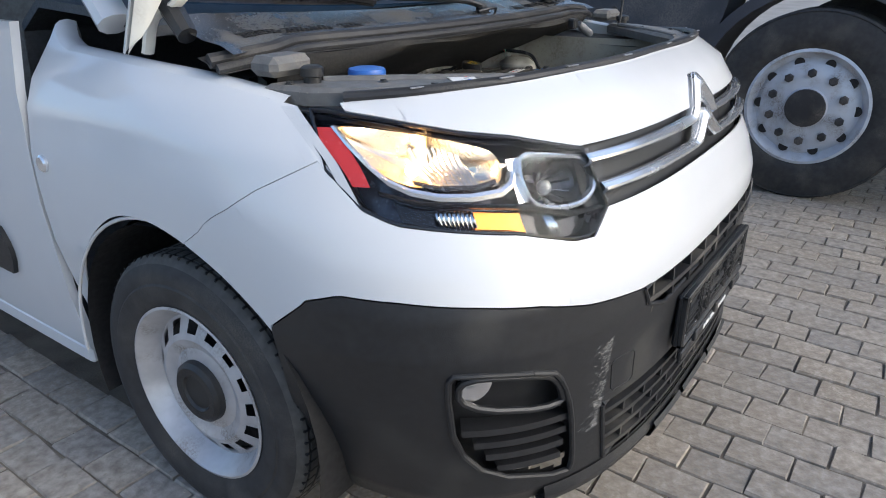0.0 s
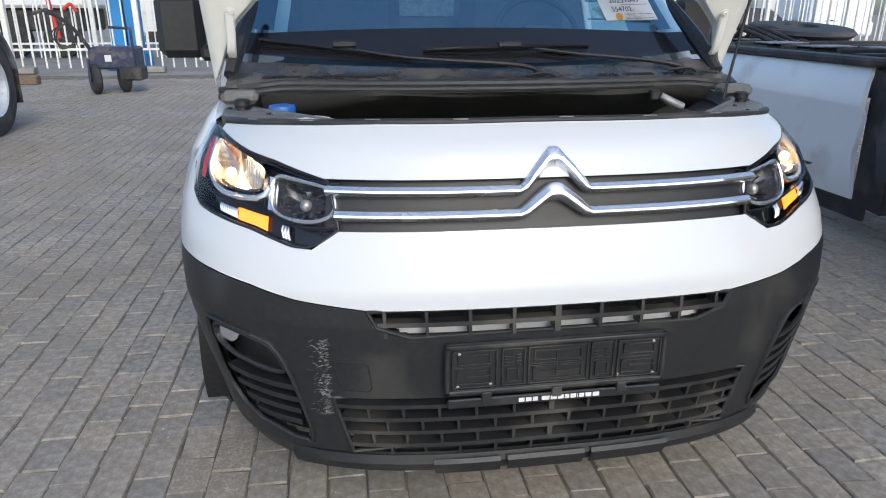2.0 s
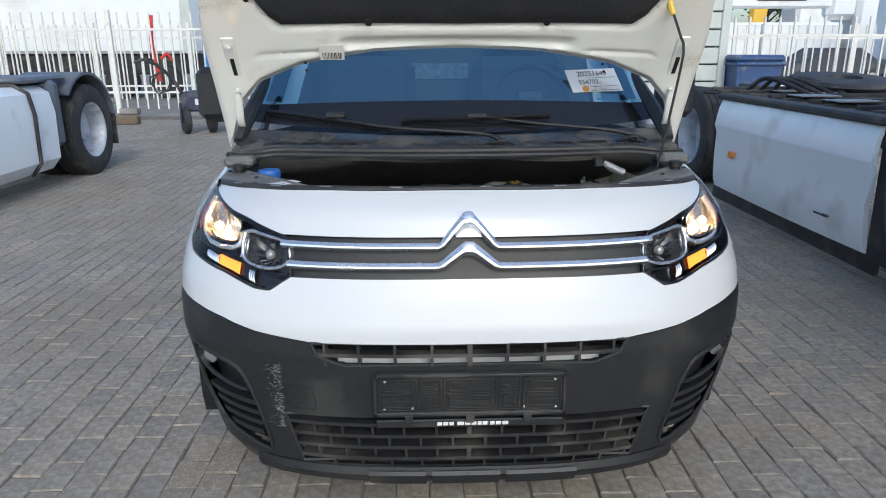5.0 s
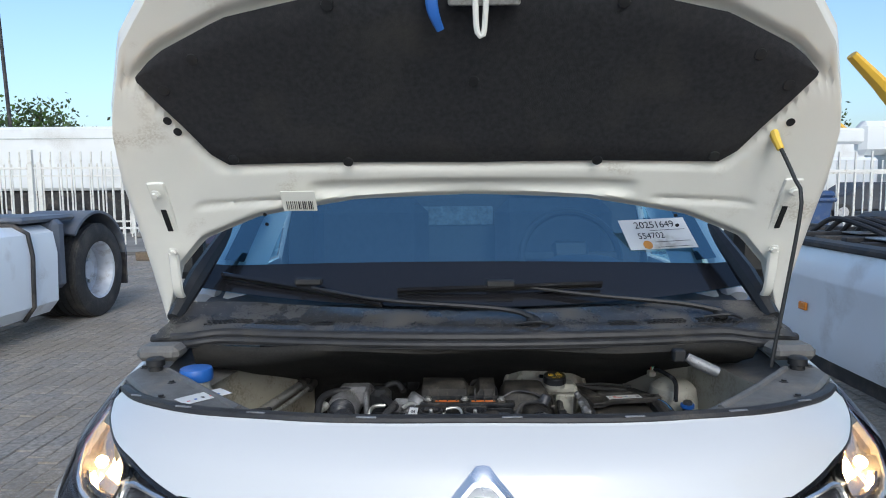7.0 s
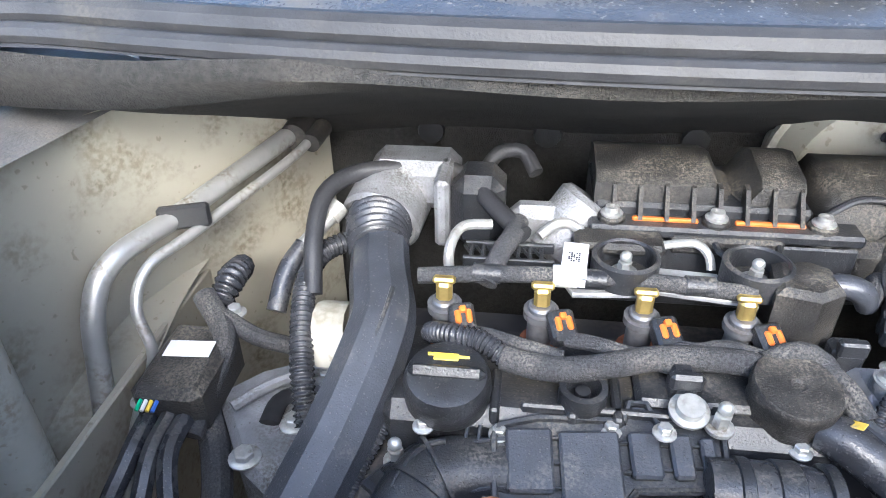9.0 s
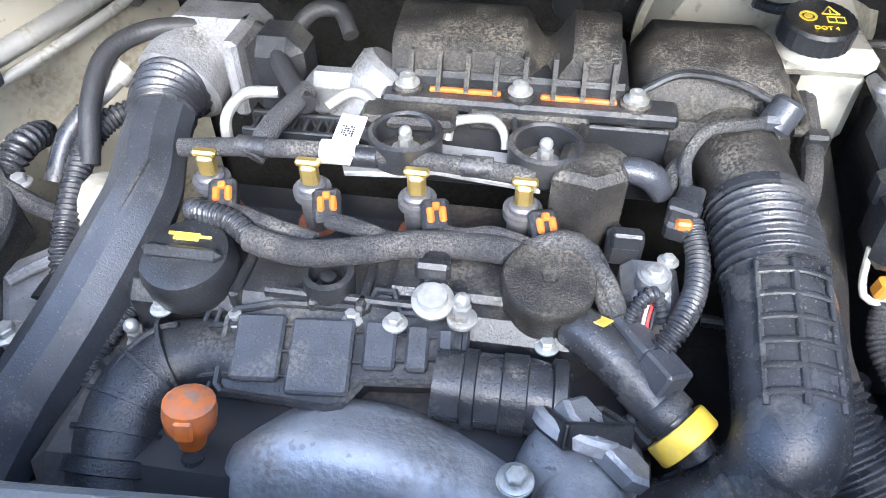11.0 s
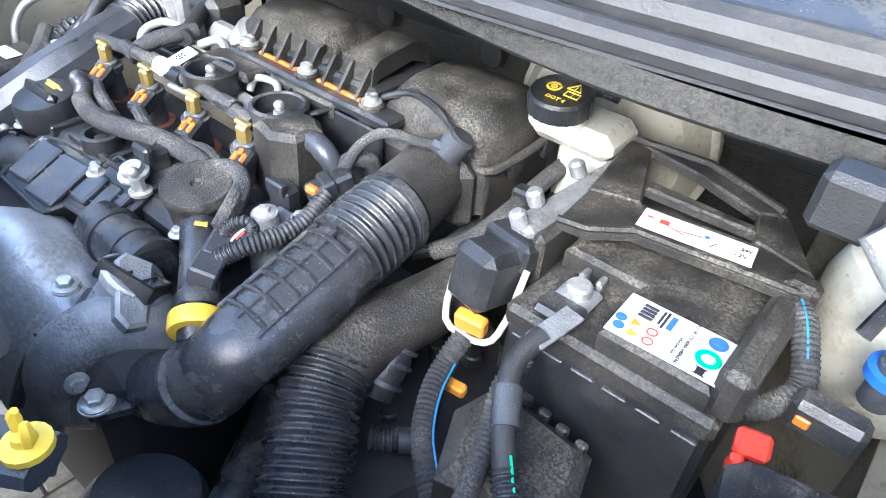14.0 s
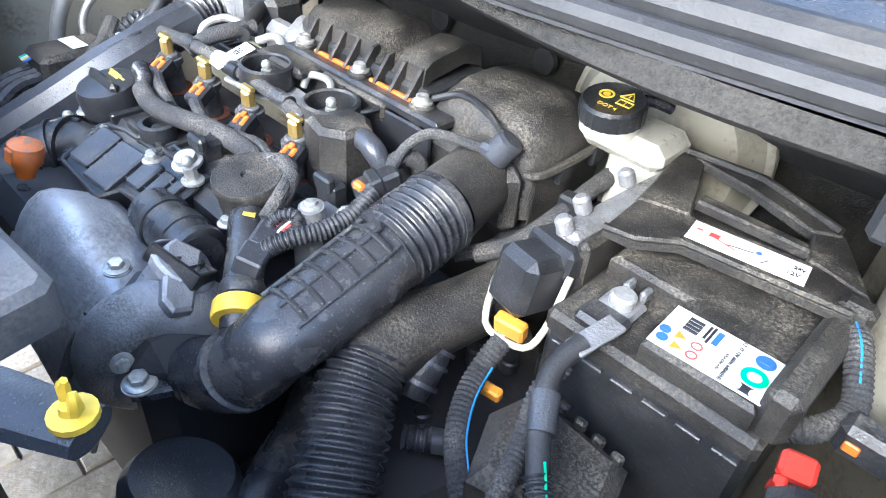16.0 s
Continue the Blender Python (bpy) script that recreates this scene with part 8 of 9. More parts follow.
tri3 = [(-0.007, -0.005), (0.007, -0.005), (0.0, 0.007)]
part("warning_mark", Shape().tube([bmx @ Vector((x + 0.009, y + 0.012, 0.0185)) for x, y in tri3 + tri3[:1]], 0.0008, 5, 0.01, smooth=False).box(0.0084, 0.0095, 0.018, 0.0096, 0.0145, 0.0188, 0.0002, bmx), M_YELLOW, bcap)
part("book_mark", Shape().tube([bmx @ Vector((x + 0.012, y - 0.001, 0.0185)) for x, y in ((-0.007, -0.004), (0.007, -0.004), (0.007, 0.004), (-0.007, 0.004), (-0.007, -0.004))], 0.0007, 5, 0.01, smooth=False).box(0.0115, -0.005, 0.018, 0.0125, 0.003, 0.0187, 0.0002, bmx), M_YELLOW, bcap)
lettering("words", "DOT 4", 0.0068, bmx @ pose(0.002, -0.0145, 0.0186), M_YELLOW, brake)
booster = thing("brake_booster", "pale round brake servo on the firewall", "brake servo", (0.22, 1.02, 0.8))
part("drum", Shape().lathe([(0.11, -0.06), (0.12, -0.03), (0.12, 0.0), (0.10, 0.03), (0.05, 0.045), (0, 0.045)], 36, pose(0.22, 1.03, 0.83, 90, 0, 0)), M_CREAM, booster)
part("rolled_rim", Shape().lathe([(0.119, -0.012), (0.126, -0.009), (0.126, 0.0), (0.119, 0.003)], 36, pose(0.22, 1.03, 0.83, 90, 0, 0)), M_CREAM, booster)
part("master_cylinder", Shape().cyl((0.245, 0.985, 0.80), (0.26, 0.87, 0.785), 0.022, 18, c=0.004), M_ALU, booster)

# ---- right-hand wing clutter ----
bowl = thing("coolant_tank", "pale coolant tank with sleeved cable beside the battery", "tank", (0.54, 0.88, 0.84))
part("tank", Shape().lathe([(0.055, -0.10), (0.066, -0.06), (0.068, 0.0), (0.060, 0.03), (0.04, 0.045), (0.0, 0.05)], 28, pose(0.555, 0.90, 0.86)), M_MILK, bowl)
part("strap", Shape().tube([(0.500, 0.95, 0.93), (0.52, 0.90, 0.932), (0.54, 0.84, 0.92), (0.53, 0.80, 0.88)], 0.006, 8, 0.01), M_HOSE, bowl)
part("plug", Shape().box(0.487, 0.90, 0.915, 0.507, 0.92, 0.93, 0.003), M_MILK, bowl)
for i, m in enumerate((M_PRINTRED, M_GREEN, M_PAPER)):
    part("wire", Shape().tube([(0.497, 0.915, 0.925), (0.505 + 0.008 * i, 0.935, 0.945), (0.525 + 0.012 * i, 0.945, 0.945)], 0.002, 6, 0.006), m, bowl)
slv = thing("sleeved_cable", "braided cable with blue trace beside the battery", "cable", (0.5, 0.78, 0.85))
part("sleeve", Shape().tube([(0.478, 0.822, 0.866), (0.492, 0.800, 0.874), (0.503, 0.778, 0.868), (0.513, 0.757, 0.85), (0.50, 0.738, 0.835), (0.485, 0.74, 0.82)], 0.0095, 14, corr=(0.0040, 0.0010)), M_BRAID, slv)
part("blue_trace", Shape().tube([(0.486, 0.806, 0.882), (0.497, 0.785, 0.881), (0.508, 0.764, 0.869)], 0.0009, 6, 0.006), M_SKYBLUE, slv)
redb = thing("jump_start_box", "black terminal box with red cover", "terminal box", (0.52, 0.66, 0.78))
part("box", Shape().box(-0.03, -0.06, -0.10, 0.05, 0.05, 0.0, 0.012, pose(0.535, 0.640, 0.85, 0, 0, 12)), M_BAY, redb)
part("red_cover", Shape().box(-0.012, -0.009, -0.004, 0.010, 0.009, 0.008, 0.003, pose(0.506, 0.690, 0.845, 20, 0, 15)).box(-0.012, -0.016, -0.016, -0.004, -0.008, 0.004, 0.002, pose(0.506, 0.690, 0.845, 20, 0, 15)), M_RED, redb, "red plastic cover")
part("connector", Shape().box(0.512, 0.728, 0.835, 0.56, 0.752, 0.862, 0.005), M_BAY, redb)
part("orange_tab", Shape().box(0.518, 0.7255, 0.845, 0.528, 0.7285, 0.853, 0.001), M_ORANGE, redb)
vac = thing("blue_capped_valve", "small grey valve with blue ring on the wing", "valve", (0.556, 0.8, 0.86))
part("body", Shape().cyl((0.556, 0.79, 0.84), (0.556, 0.785, 0.885), 0.012, 18, c=0.003), M_BAYC, vac)
part("ring", Shape().lathe([(0.015, -0.005), (0.0175, -0.004), (0.0175, 0.004), (0.015, 0.005)], 24, pose(0.556, 0.787, 0.872, 5, 0, 0)), M_BLUE, vac, "blue plastic ring")
horn = thing("silver_capsule", "small silver capsule hanging under the bonnet seal", "capsule", (0.52, 0.66, 1.0))
part("body", Shape().tube([(0.505, 0.655, 1.035), (0.53, 0.65, 1.02), (0.575, 0.645, 1.0)], [0.010, 0.014, 0.013], 14, 0.008), M_ALU, horn)
part("holder", Shape().box(0.475, 0.655, 1.02, 0.505, 0.68, 1.05, 0.004), M_PLASTIC, horn)


# ---- ground ----
ground = tagged(part("ground", Shape().box(-400, -400, -0.3, 400, 400, -0.012, 0.001), M_FARGREY), "worn sandy yard ground reaching to the horizon", "ground", kind="structure")
pavement = tagged(new("pavement"), "worn grey-brown concrete block paving with sandy joints", "paving", kind="structure")
bed = part("joint_sand", Shape().box(-9.5, -4, -0.011, 7.5, 14.0, -0.0065, 0.001), M_SAND, pavement, "sandy joints")
PX, PY = 0.112, 0.160
blocks = []
for k in range(4):
    jr = random.Random(k)
    s = Shape()
    j = lambda: jr.uniform(-0.003, 0.003)
    w, l = PX / 2 - 0.0018, PY / 2 - 0.0018
    base = [(-w + j(), -l + j(), -0.03), (w + j(), -l + j(), -0.03), (w + j(), l + j(), -0.03), (-w + j(), l + j(), -0.03)]
    mid = [(x, y, -0.006) for x, y, _ in base]
    top = [(x * 0.93 + j(), y * 0.96 + j(), jr.uniform(-0.001, 0.002)) for x, y, _ in base]
    s.add(base + mid + top, [(0, 1, 5, 4), (1, 2, 6, 5), (2, 3, 7, 6), (3, 0, 4, 7), (4, 5, 9, 8), (5, 6, 10, 9), (6, 7, 11, 10), (7, 4, 8, 11), (8, 9, 10, 11)])
    blocks.append(s)
near = [mesh_of("paver", s, M_PAVER, 0) for s in blocks]
pr = random.Random(11)
rest = Shape()
made = 0
for c in range(-80, 62):
    for r in range(-21, 82):
        x, y = (c + 0.5) * PX, (r + (0.5 if c % 2 else 0.0)) * PY
        if y > 6 and abs(x + 1) > 7:
            continue
        if abs(x) < 0.75 and 0.9 < y < 4.2:
            continue
        m = Matrix.Translation((x + pr.uniform(-0.002, 0.002), y + pr.uniform(-0.003, 0.003), pr.uniform(-0.0025, 0.002))) @ pose(0, 0, 0, pr.uniform(-1.2, 1.2), pr.uniform(-1.5, 1.5), pr.uniform(-1.2, 1.2))
        k = pr.randrange(4)
        close = (-0.75 < x < 1.05 and -0.22 < y < 0.55) or (-1.65 < x < -0.98 and -0.2 < y < 0.9)
        if close and made < 300:
            ob = new("paver", near[k])
            ob.matrix_basis = m
            ob.parent = pavement
            made += 1
        else:
            rest.add(blocks[k].v, blocks[k].f, m)
me = bpy.data.meshes.new("pavers")
me.from_pydata(rest.v, [], rest.f)
me.materials.append(M_PAVER)
ob = tagged(new("pavers", me), "further paving blocks of the same bond", kind="stuff")
ob.parent = pavement
s = Shape()
for k in range(900):
    x, y = pr.uniform(-2.6, 2.2), pr.uniform(-0.4, 3.0)
    if abs(x) < 0.9 and y > 0.5:
        continue
    q = pr.uniform(0.0012, 0.0035)
    s.add([(x - q, y - q, 0), (x + q, y - q * 0.6, 0), (x + q * 0.5, y + q, 0), (x, y, q * 1.3)], [(0, 1, 3), (1, 2, 3), (2, 0, 3)])
grit = bpy.data.meshes.new("grit")
grit.from_pydata(s.v, [], s.f)
grit.materials.append(mat("pale_grit", (0.42, 0.38, 0.32), 0.9))
tagged(new("grit", grit), "loose pale grit on the paving", "grit", kind="stuff")


# ---- trucks ----
def truck_wheel(parent, x, y, side, dish=False, r=0.50):
    w = new("wheel")
    w.parent = parent
    w.matrix_parent_inverse = Matrix.Translation(parent.location).inverted()
    m = Matrix.Translation((x, y, r)) @ pose(0, 0, 0, 0, 90 * side, 0)
    k = r / 0.50
    prof = [(0.29 * k, -0.14), (0.34 * k, -0.155), (0.43 * k, -0.15), (0.485 * k, -0.13)]
    for g in (-0.12, -0.05, 0.02, 0.08):
        prof += [(0.5 * k, g), (0.5 * k, g + 0.05), (0.488 * k, g + 0.055), (0.488 * k, g + 0.065)]
    prof += [(0.485 * k, 0.14), (0.43 * k, 0.155), (0.36 * k, 0.158), (0.31 * k, 0.15), (0.29 * k, 0.135)]
    part("tyre", Shape().lathe(prof, 56, m, caps=False), M_TYRE, w, "black truck tyre")
    pale = mat("pale_rim", (0.50, 0.53, 0.58), 0.45, metal=0.2, var=0.1, scale=10, dirt=(0.25, 0.22, 0.2), damount=0.3)
    if dish:
        rim = [(0.29 * k, 0.14), (0.305 * k, 0.150), (0.285 * k, 0.135), (0.26 * k, 0.06), (0.255 * k, -0.03), (0.20 * k, -0.06), (0.11 * k, -0.05), (0.10 * k, 0.02), (0.0, 0.03)]
    else:
        rim = [(0.29 * k, 0.135), (0.305 * k, 0.15), (0.29 * k, 0.155), (0.27 * k, 0.11), (0.255 * k, 0.10), (0.215 * k, 0.13), (0.15 * k, 0.135), (0.105 * k, 0.135), (0.10 * k, 0.16), (0.06 * k, 0.165), (0.0, 0.165)]
    part("rim", Shape().lathe(rim, 56, m, caps=False), pale, w, "pale steel rim")
    rad, z = (0.165 * k, -0.052) if dish else (0.18 * k, 0.134)
    for i in range(10):
        a = 2 * math.pi * i / 10
        part("wheel_nut", Shape().lathe([(0.023, 0), (0.023, 0.020), (0.016, 0.026), (0, 0.026)], 6, m @ pose(rad * math.cos(a), rad * math.sin(a), z)), M_CHASSIS if not dish else M_ZINC, w)
        if not dish:
            a += math.pi / 10
            # Hand holes are near-black discs on the closed rim, shade given as colour.
            part("rim_slot", Shape().lathe([(0.026, 0), (0.026, 0.003)], 12, m @ pose(0.237 * k * math.cos(a), 0.237 * k * math.sin(a), 0.1145, 0, 0, 0)), M_DARK, w)
    if not dish:
        part("hub_cover", Shape().lathe([(0.10 * k, 0.158), (0.098 * k, 0.172), (0.05 * k, 0.178), (0, 0.178)], 28, m), M_CHASSIS, w)
    return w


def arc_guard(x0, x1, y, z, r, a0, a1, thick=0.03):
    s = Shape()
    an = np.linspace(radians(a0), radians(a1), 22)
    rows = []
    for rr, x in ((r, x0), (r + thick, x0), (r + thick, x1), (r, x1), (r, x0)):
        rows.append([(x, y + rr * math.cos(a), z + rr * math.sin(a)) for a in an])
    return s.grid(rows)


rt = thing("white_truck", "white and black truck chassis with side fairing, parked beside the van", "truck", (3.4, 3.0, 0))
truck_wheel(rt, 2.60, 0.20, -1)
truck_wheel(rt, 4.45, 0.20, 1)
for y in (5.75,):
    truck_wheel(rt, 2.95, y, -1, True)
    truck_wheel(rt, 3.29, y, -1, True)
    truck_wheel(rt, 4.3, y, 1, True)
part("wheel_guard", arc_guard(2.46, 2.95, 0.20, 0.50, 0.585, -8, 178, 0.06), M_NAVY, rt, "dark plastic wheel guard")
flank = part("step_panel", Shape().prism([(0.80, 0.30), (1.30, 0.28), (1.95, 0.42), (2.0, 0.62), (1.92, 0.98), (1.55, 1.06), (1.25, 1.25), (0.62, 1.28), (0.70, 0.92), (0.80, 0.60)], 0.45, 0.03, Matrix(((0, 0, 1, 2.47), (1, 0, 0, 0), (0, 1, 0, 0), (0, 0, 0, 1)))), M_NAVY, rt, "dark navy plastic step panel")
part("marker_lamp", Shape().box(2.455, 1.09, 0.575, 2.475, 1.20, 0.63, 0.006), M_AMBERLENS, flank, "amber side marker")
for y, z in ((1.75, 0.93), (1.32, 0.95), (1.36, 0.92), (1.72, 0.52), (1.1, 0.42)):
    part("panel_plug", Shape().cyl((2.475, y, z), (2.462, y, z), 0.022, 14), M_CHASSIS, flank)
cab = part("cab", Shape().box(2.50, -1.55, 1.12, 4.75, 0.95, 2.75, 0.12), M_NAVY, rt, "dark truck cab")
part("cab_floor", Shape().box(2.55, -1.5, 0.45, 4.7, -0.45, 1.12, 0.08), M_NAVY, rt)
rows = []
for z, dx in ((0.22, 0.0), (0.30, -0.02), (0.50, -0.03), (0.70, -0.03), (0.76, -0.05), (0.78, -0.05), (0.90, -0.03), (0.985, 0.0)):
    rows.append([(2.52 + dx + 0.02 * (k - 3) ** 2 / 9, 2.16 + 2.22 * k / 6 + (0.05 if k == 0 and z < 0.7 else 0) + (0.10 * (z - 0.5) if k == 0 else 0), z) for k in range(7)])
fair = part("side_fairing", Shape().grid(rows, (0.03, 0, 0)), M_TRUCKWHITE, rt, "white side fairing with scratch")
part("fairing_marker", Shape().box(2.468, 3.93, 0.525, 2.492, 4.02, 0.58, 0.005), M_AMBERLENS, fair, "amber marker lamp")
part("fairing_scratch", Shape().box(2.484, 2.52, 0.36, 2.489, 2.68, 0.372, 0.001, None).box(2.484, 2.50, 0.37, 2.489, 2.58, 0.378, 0.001), M_CHASSIS, fair)
part("fairing_top", Shape().box(2.49, 2.15, 0.985, 2.66, 4.40, 1.035, 0.015), M_CHASSIS, rt, "black edge of the fairing")
part("fairing_skirt", Shape().box(2.56, 2.1, 0.10, 2.60, 4.45, 0.24, 0.01), M_CHASSIS, rt)
part("black_step", Shape().prism([(1.95, 0.18), (2.18, 0.2), (2.20, 0.98), (1.98, 0.90)], 0.30, 0.02, Matrix(((0, 0, 1, 2.55), (1, 0, 0, 0), (0, 1, 0, 0), (0, 0, 0, 1)))), M_CHASSIS, rt)
for x in (3.2, 4.0):
    part("frame_rail", Shape().box(x - 0.04, 1.0, 0.72, x + 0.04, 7.2, 0.98, 0.01), M_CHASSIS, rt)
cr = random.Random(8)
for k in range(16):
    y = 2.3 + 0.19 * k
    part("deck_bar", Shape().box(2.68, y, 0.98 + 0.02 * (k % 3), 4.1, y + cr.uniform(0.03, 0.09), 1.02 + 0.02 * (k % 3), 0.008), M_CHASSIS, rt)
for k in range(5):
    x, y = cr.uniform(2.75, 3.6), cr.uniform(2.6, 4.2)
    part("tread_plate", Shape().box(x, y, 1.05, x + 0.32, y + 0.22, 1.06, 0.003), M_ALU, rt)
part("coupling_plate", Shape().lathe([(0.42, 0), (0.45, 0.03), (0.42, 0.06), (0.15, 0.07), (0.13, 0.03), (0, 0.03)], 28, pose(3.6, 4.4, 1.10, 6, 0, 0)), M_CHASSIS, rt, "greasy coupling plate")
for k in range(4):
    part("air_hose", Shape().tube([(2.85 + 0.12 * k, 4.6, 1.05), (2.9 + 0.1 * k, 4.4, 1.16), (3.0 + 0.1 * k, 4.2, 1.12), (3.1 + 0.1 * k, 4.0, 1.04)], 0.02, 8, 0.04), M_CHASSIS, rt)

lt = thing("silver_truck", "white truck rear with fuel tank and grey wheel guard", "truck", (-5.0, 5.0, 0))
truck_wheel(lt, -4.15, 6.55, 1, True, 0.52)
truck_wheel(lt, -4.50, 6.55, 1, True, 0.52)
truck_wheel(lt, -5.9, 6.55, -1, True, 0.52)
tank = part("fuel_tank", Shape().prism([(-4.62, 0.24), (-4.10, 0.20), (-4.0, 0.32), (-3.985, 0.80), (-4.02, 1.0), (-4.14, 1.07), (-4.62, 1.07)], 3.2, 0.03, Matrix(((1, 0, 0, 0), (0, 0, -1, 5.72), (0, 1, 0, 0), (0, 0, 0, 1)))), M_TRUCKWHITE, lt, "white fuel tank with black straps")
for y in (5.30, 4.2, 3.2):
    part("strap", Shape().tube([(-4.60, y, 1.085), (-4.14, y, 1.085), (-4.005, y, 1.01), (-3.97, y, 0.80), (-3.985, y, 0.32), (-4.09, y, 0.185)], 0.02, 8, 0.05, smooth=False), M_CHASSIS, tank)
part("tank_cap", Shape().cyl((-4.2, 4.5, 1.06), (-4.2, 4.5, 1.11), 0.05, 18, c=0.01), M_CHASSIS, tank)
part("wheel_guard", arc_guard(-4.00, -4.66, 6.55, 0.55, 0.60, 2, 140, 0.03), M_TRUCKGREY, lt, "grey plastic wheel guard")
part("guard_front", Shape().box(-4.62, 5.74, 0.42, -4.0, 5.92, 1.12, 0.05), M_TRUCKGREY, lt)
part("guard_deck", Shape().box(-4.9, 5.3, 1.10, -4.05, 6.2, 1.16, 0.04), M_TRUCKGREY, lt)
part("mud_flap", Shape().box(-4.62, 7.14, 0.28, -4.0, 7.17, 0.66, 0.005), M_CHASSIS, lt)
part("frame_rail", Shape().box(-5.1, 0.0, 0.75, -4.95, 8.2, 1.0, 0.02), M_CHASSIS, lt)
part("frame_rail", Shape().box(-5.6, 0.0, 0.75, -5.45, 8.2, 1.0, 0.02), M_CHASSIS, lt)
part("side_box", Shape().box(-4.62, 0.8, 0.25, -4.02, 2.35, 1.0, 0.05), M_TRUCKWHITE, lt)


# ---- fences ----
def fence(name, p, q, height, gap, group, posts=2.6):
    p, q = Vector((*p, 0)), Vector((*q, 0))
    f = thing(name, "white painted steel bar fence with posts", "fence", p, group)
    length, d = (q - p).length, (q - p).normalized()
    turn = Matrix.Rotation(math.atan2(d.y, d.x), 4, "Z")
    for z in (height * 0.20, height * 0.82):
        part("rail", Shape().box(0, -0.02, z, length, 0.02, z + 0.05, 0.006, Matrix.Translation(p) @ turn), M_FENCE, f)
    bar = mesh_of("bar", Shape().box(-0.016, -0.016, 0.09, 0.016, 0.016, height, 0.004), M_FENCE)
    post = mesh_of("post", Shape().box(-0.05, -0.05, 0.0, 0.05, 0.05, height * 1.02, 0.008), M_FENCE)
    k = 0
    while k * gap < length:
        o = new("bar", bar)
        o.parent = f
        o.matrix_basis = turn @ Matrix.Translation((k * gap, 0, 0))
        k += 1
    for i in range(int(length / posts) + 1):
        o = new("post", post)
        o.parent = f
        o.matrix_basis = turn @ Matrix.Translation((i * posts, -0.03, 0))
        b = part("foot_block", Shape().box(-0.2, -0.14, 0.0, 0.2, 0.14, 0.13, 0.02, Matrix.Translation(p) @ turn @ Matrix.Translation((i * posts + 0.3, -0.2, 0))), M_FARGREY, f)
    return f


fence("fence", (-15.0, 14.6), (-1.6, 14.9), 2.25, 0.235, "yard fences")
fence("fence", (-17.0, 18.2), (2.0, 18.6), 2.1, 0.22, "yard fences")
fence("fence", (5.2, 10.9), (13.5, 10.2), 1.95, 0.26, "yard fences", 3.1)
fence("fence", (6.4, 17.0), (18.0, 17.5), 2.0, 0.24, "yard fences")


# ---- things behind the fences ----
def parked_van(x, y, length, h, label):
    v = thing("parked_van", label, "van", (x, y, 0), "white vans behind the fence")
    prof = [(0, 0.55), (0.02, h - 0.35), (0.18, h - 0.06), (length * 0.5, h), (length - 1.75, h - 0.03), (length - 0.75, h * 0.56), (length - 0.12, h * 0.46), (length, 0.6), (length - 0.05, 0.45), (0.1, 0.45)]
    part("body", Shape().prism(prof, 2.0, 0.06, Matrix(((1, 0, 0, x), (0, 0, -1, y + 2.0), (0, 1, 0, 0), (0, 0, 0, 1))) @ pose(0, 0, 0)), M_TRAILER, v)
    part("skirt", Shape().box(x + 0.1, y - 0.02, 0.25, x + length - 0.1, y + 0.1, 0.62, 0.02), M_CHASSIS, v)
    part("cab_window", Shape().prism([(length - 1.9, h * 0.62), (length - 1.6, h * 0.86), (length - 1.35, h * 0.86), (length - 0.95, h * 0.62)], 0.02, 0.0, Matrix(((1, 0, 0, x), (0, 0, -1, y + 0.0), (0, 1, 0, 0), (0, 0, 0, 1)))), M_GLOSSBLK, v)
    part("side_groove", Shape().box(x + 0.3, y - 0.012, h * 0.72, x + length - 2.2, y + 0.0, h * 0.735, 0.002), M_CONTAINER, v)
    for dx in (1.1, length - 1.0):
        part("wheel", Shape().lathe([(0.18, 0.0), (0.33, 0.0), (0.35, 0.04), (0.35, 0.2), (0.2, 0.22)], 24, pose(x + dx, y - 0.04, 0.35, -90, 0, 0)), M_TYRE, v)
        part("rim", Shape().lathe([(0.18, 0.0), (0.16, 0.03), (0, 0.03)], 20, pose(x + dx, y - 0.04, 0.35, -90, 0, 0)), M_RIM, v)
    return v


tr = thing("white_trailer", "long white box trailer on black running gear behind the fence", "trailer", (-14, 20, 0))
part("box_body", Shape().box(-24.0, 20.0, 1.32, -7.0, 22.4, 3.28, 0.08), M_TRAILER, tr)
part("seam", Shape().box(-24.0, 19.985, 2.9, -7.0, 20.0, 2.93, 0.004), M_CONTAINER, tr)
part("running_gear", Shape().box(-23.8, 20.2, 0.7, -7.4, 22.2, 1.32, 0.05), M_CHASSIS, tr)
for k in range(12):
    part("wheel", Shape().lathe([(0.25, 0.0), (0.48, 0.0), (0.5, 0.05), (0.5, 0.28), (0.3, 0.3)], 24, pose(-22.5 + 1.32 * k, 20.0, 0.5, -90, 0, 0)), M_TYRE, tr)
part("corner_post", Shape().box(-7.3, 19.97, 1.32, -7.0, 20.05, 3.28, 0.02), M_CONTAINER, tr)
parked_van(-6.6, 23.0, 5.6, 2.9, "white delivery van behind the fence")
bl = thing("blue_mast", "light blue steel lifting mast behind the fence", "mast", (-4.9, 15.6, 0))
part("mast", Shape().box(-5.35, 15.4, 0.4, -5.05, 15.7, 3.2, 0.03).box(-5.02, 15.45, 0.4, -4.72, 15.75, 3.45, 0.03), M_SKYBLUE, bl)
part("foot", Shape().box(-5.5, 15.2, 0.0, -4.6, 15.9, 0.4, 0.05), M_SKYBLUE, bl)
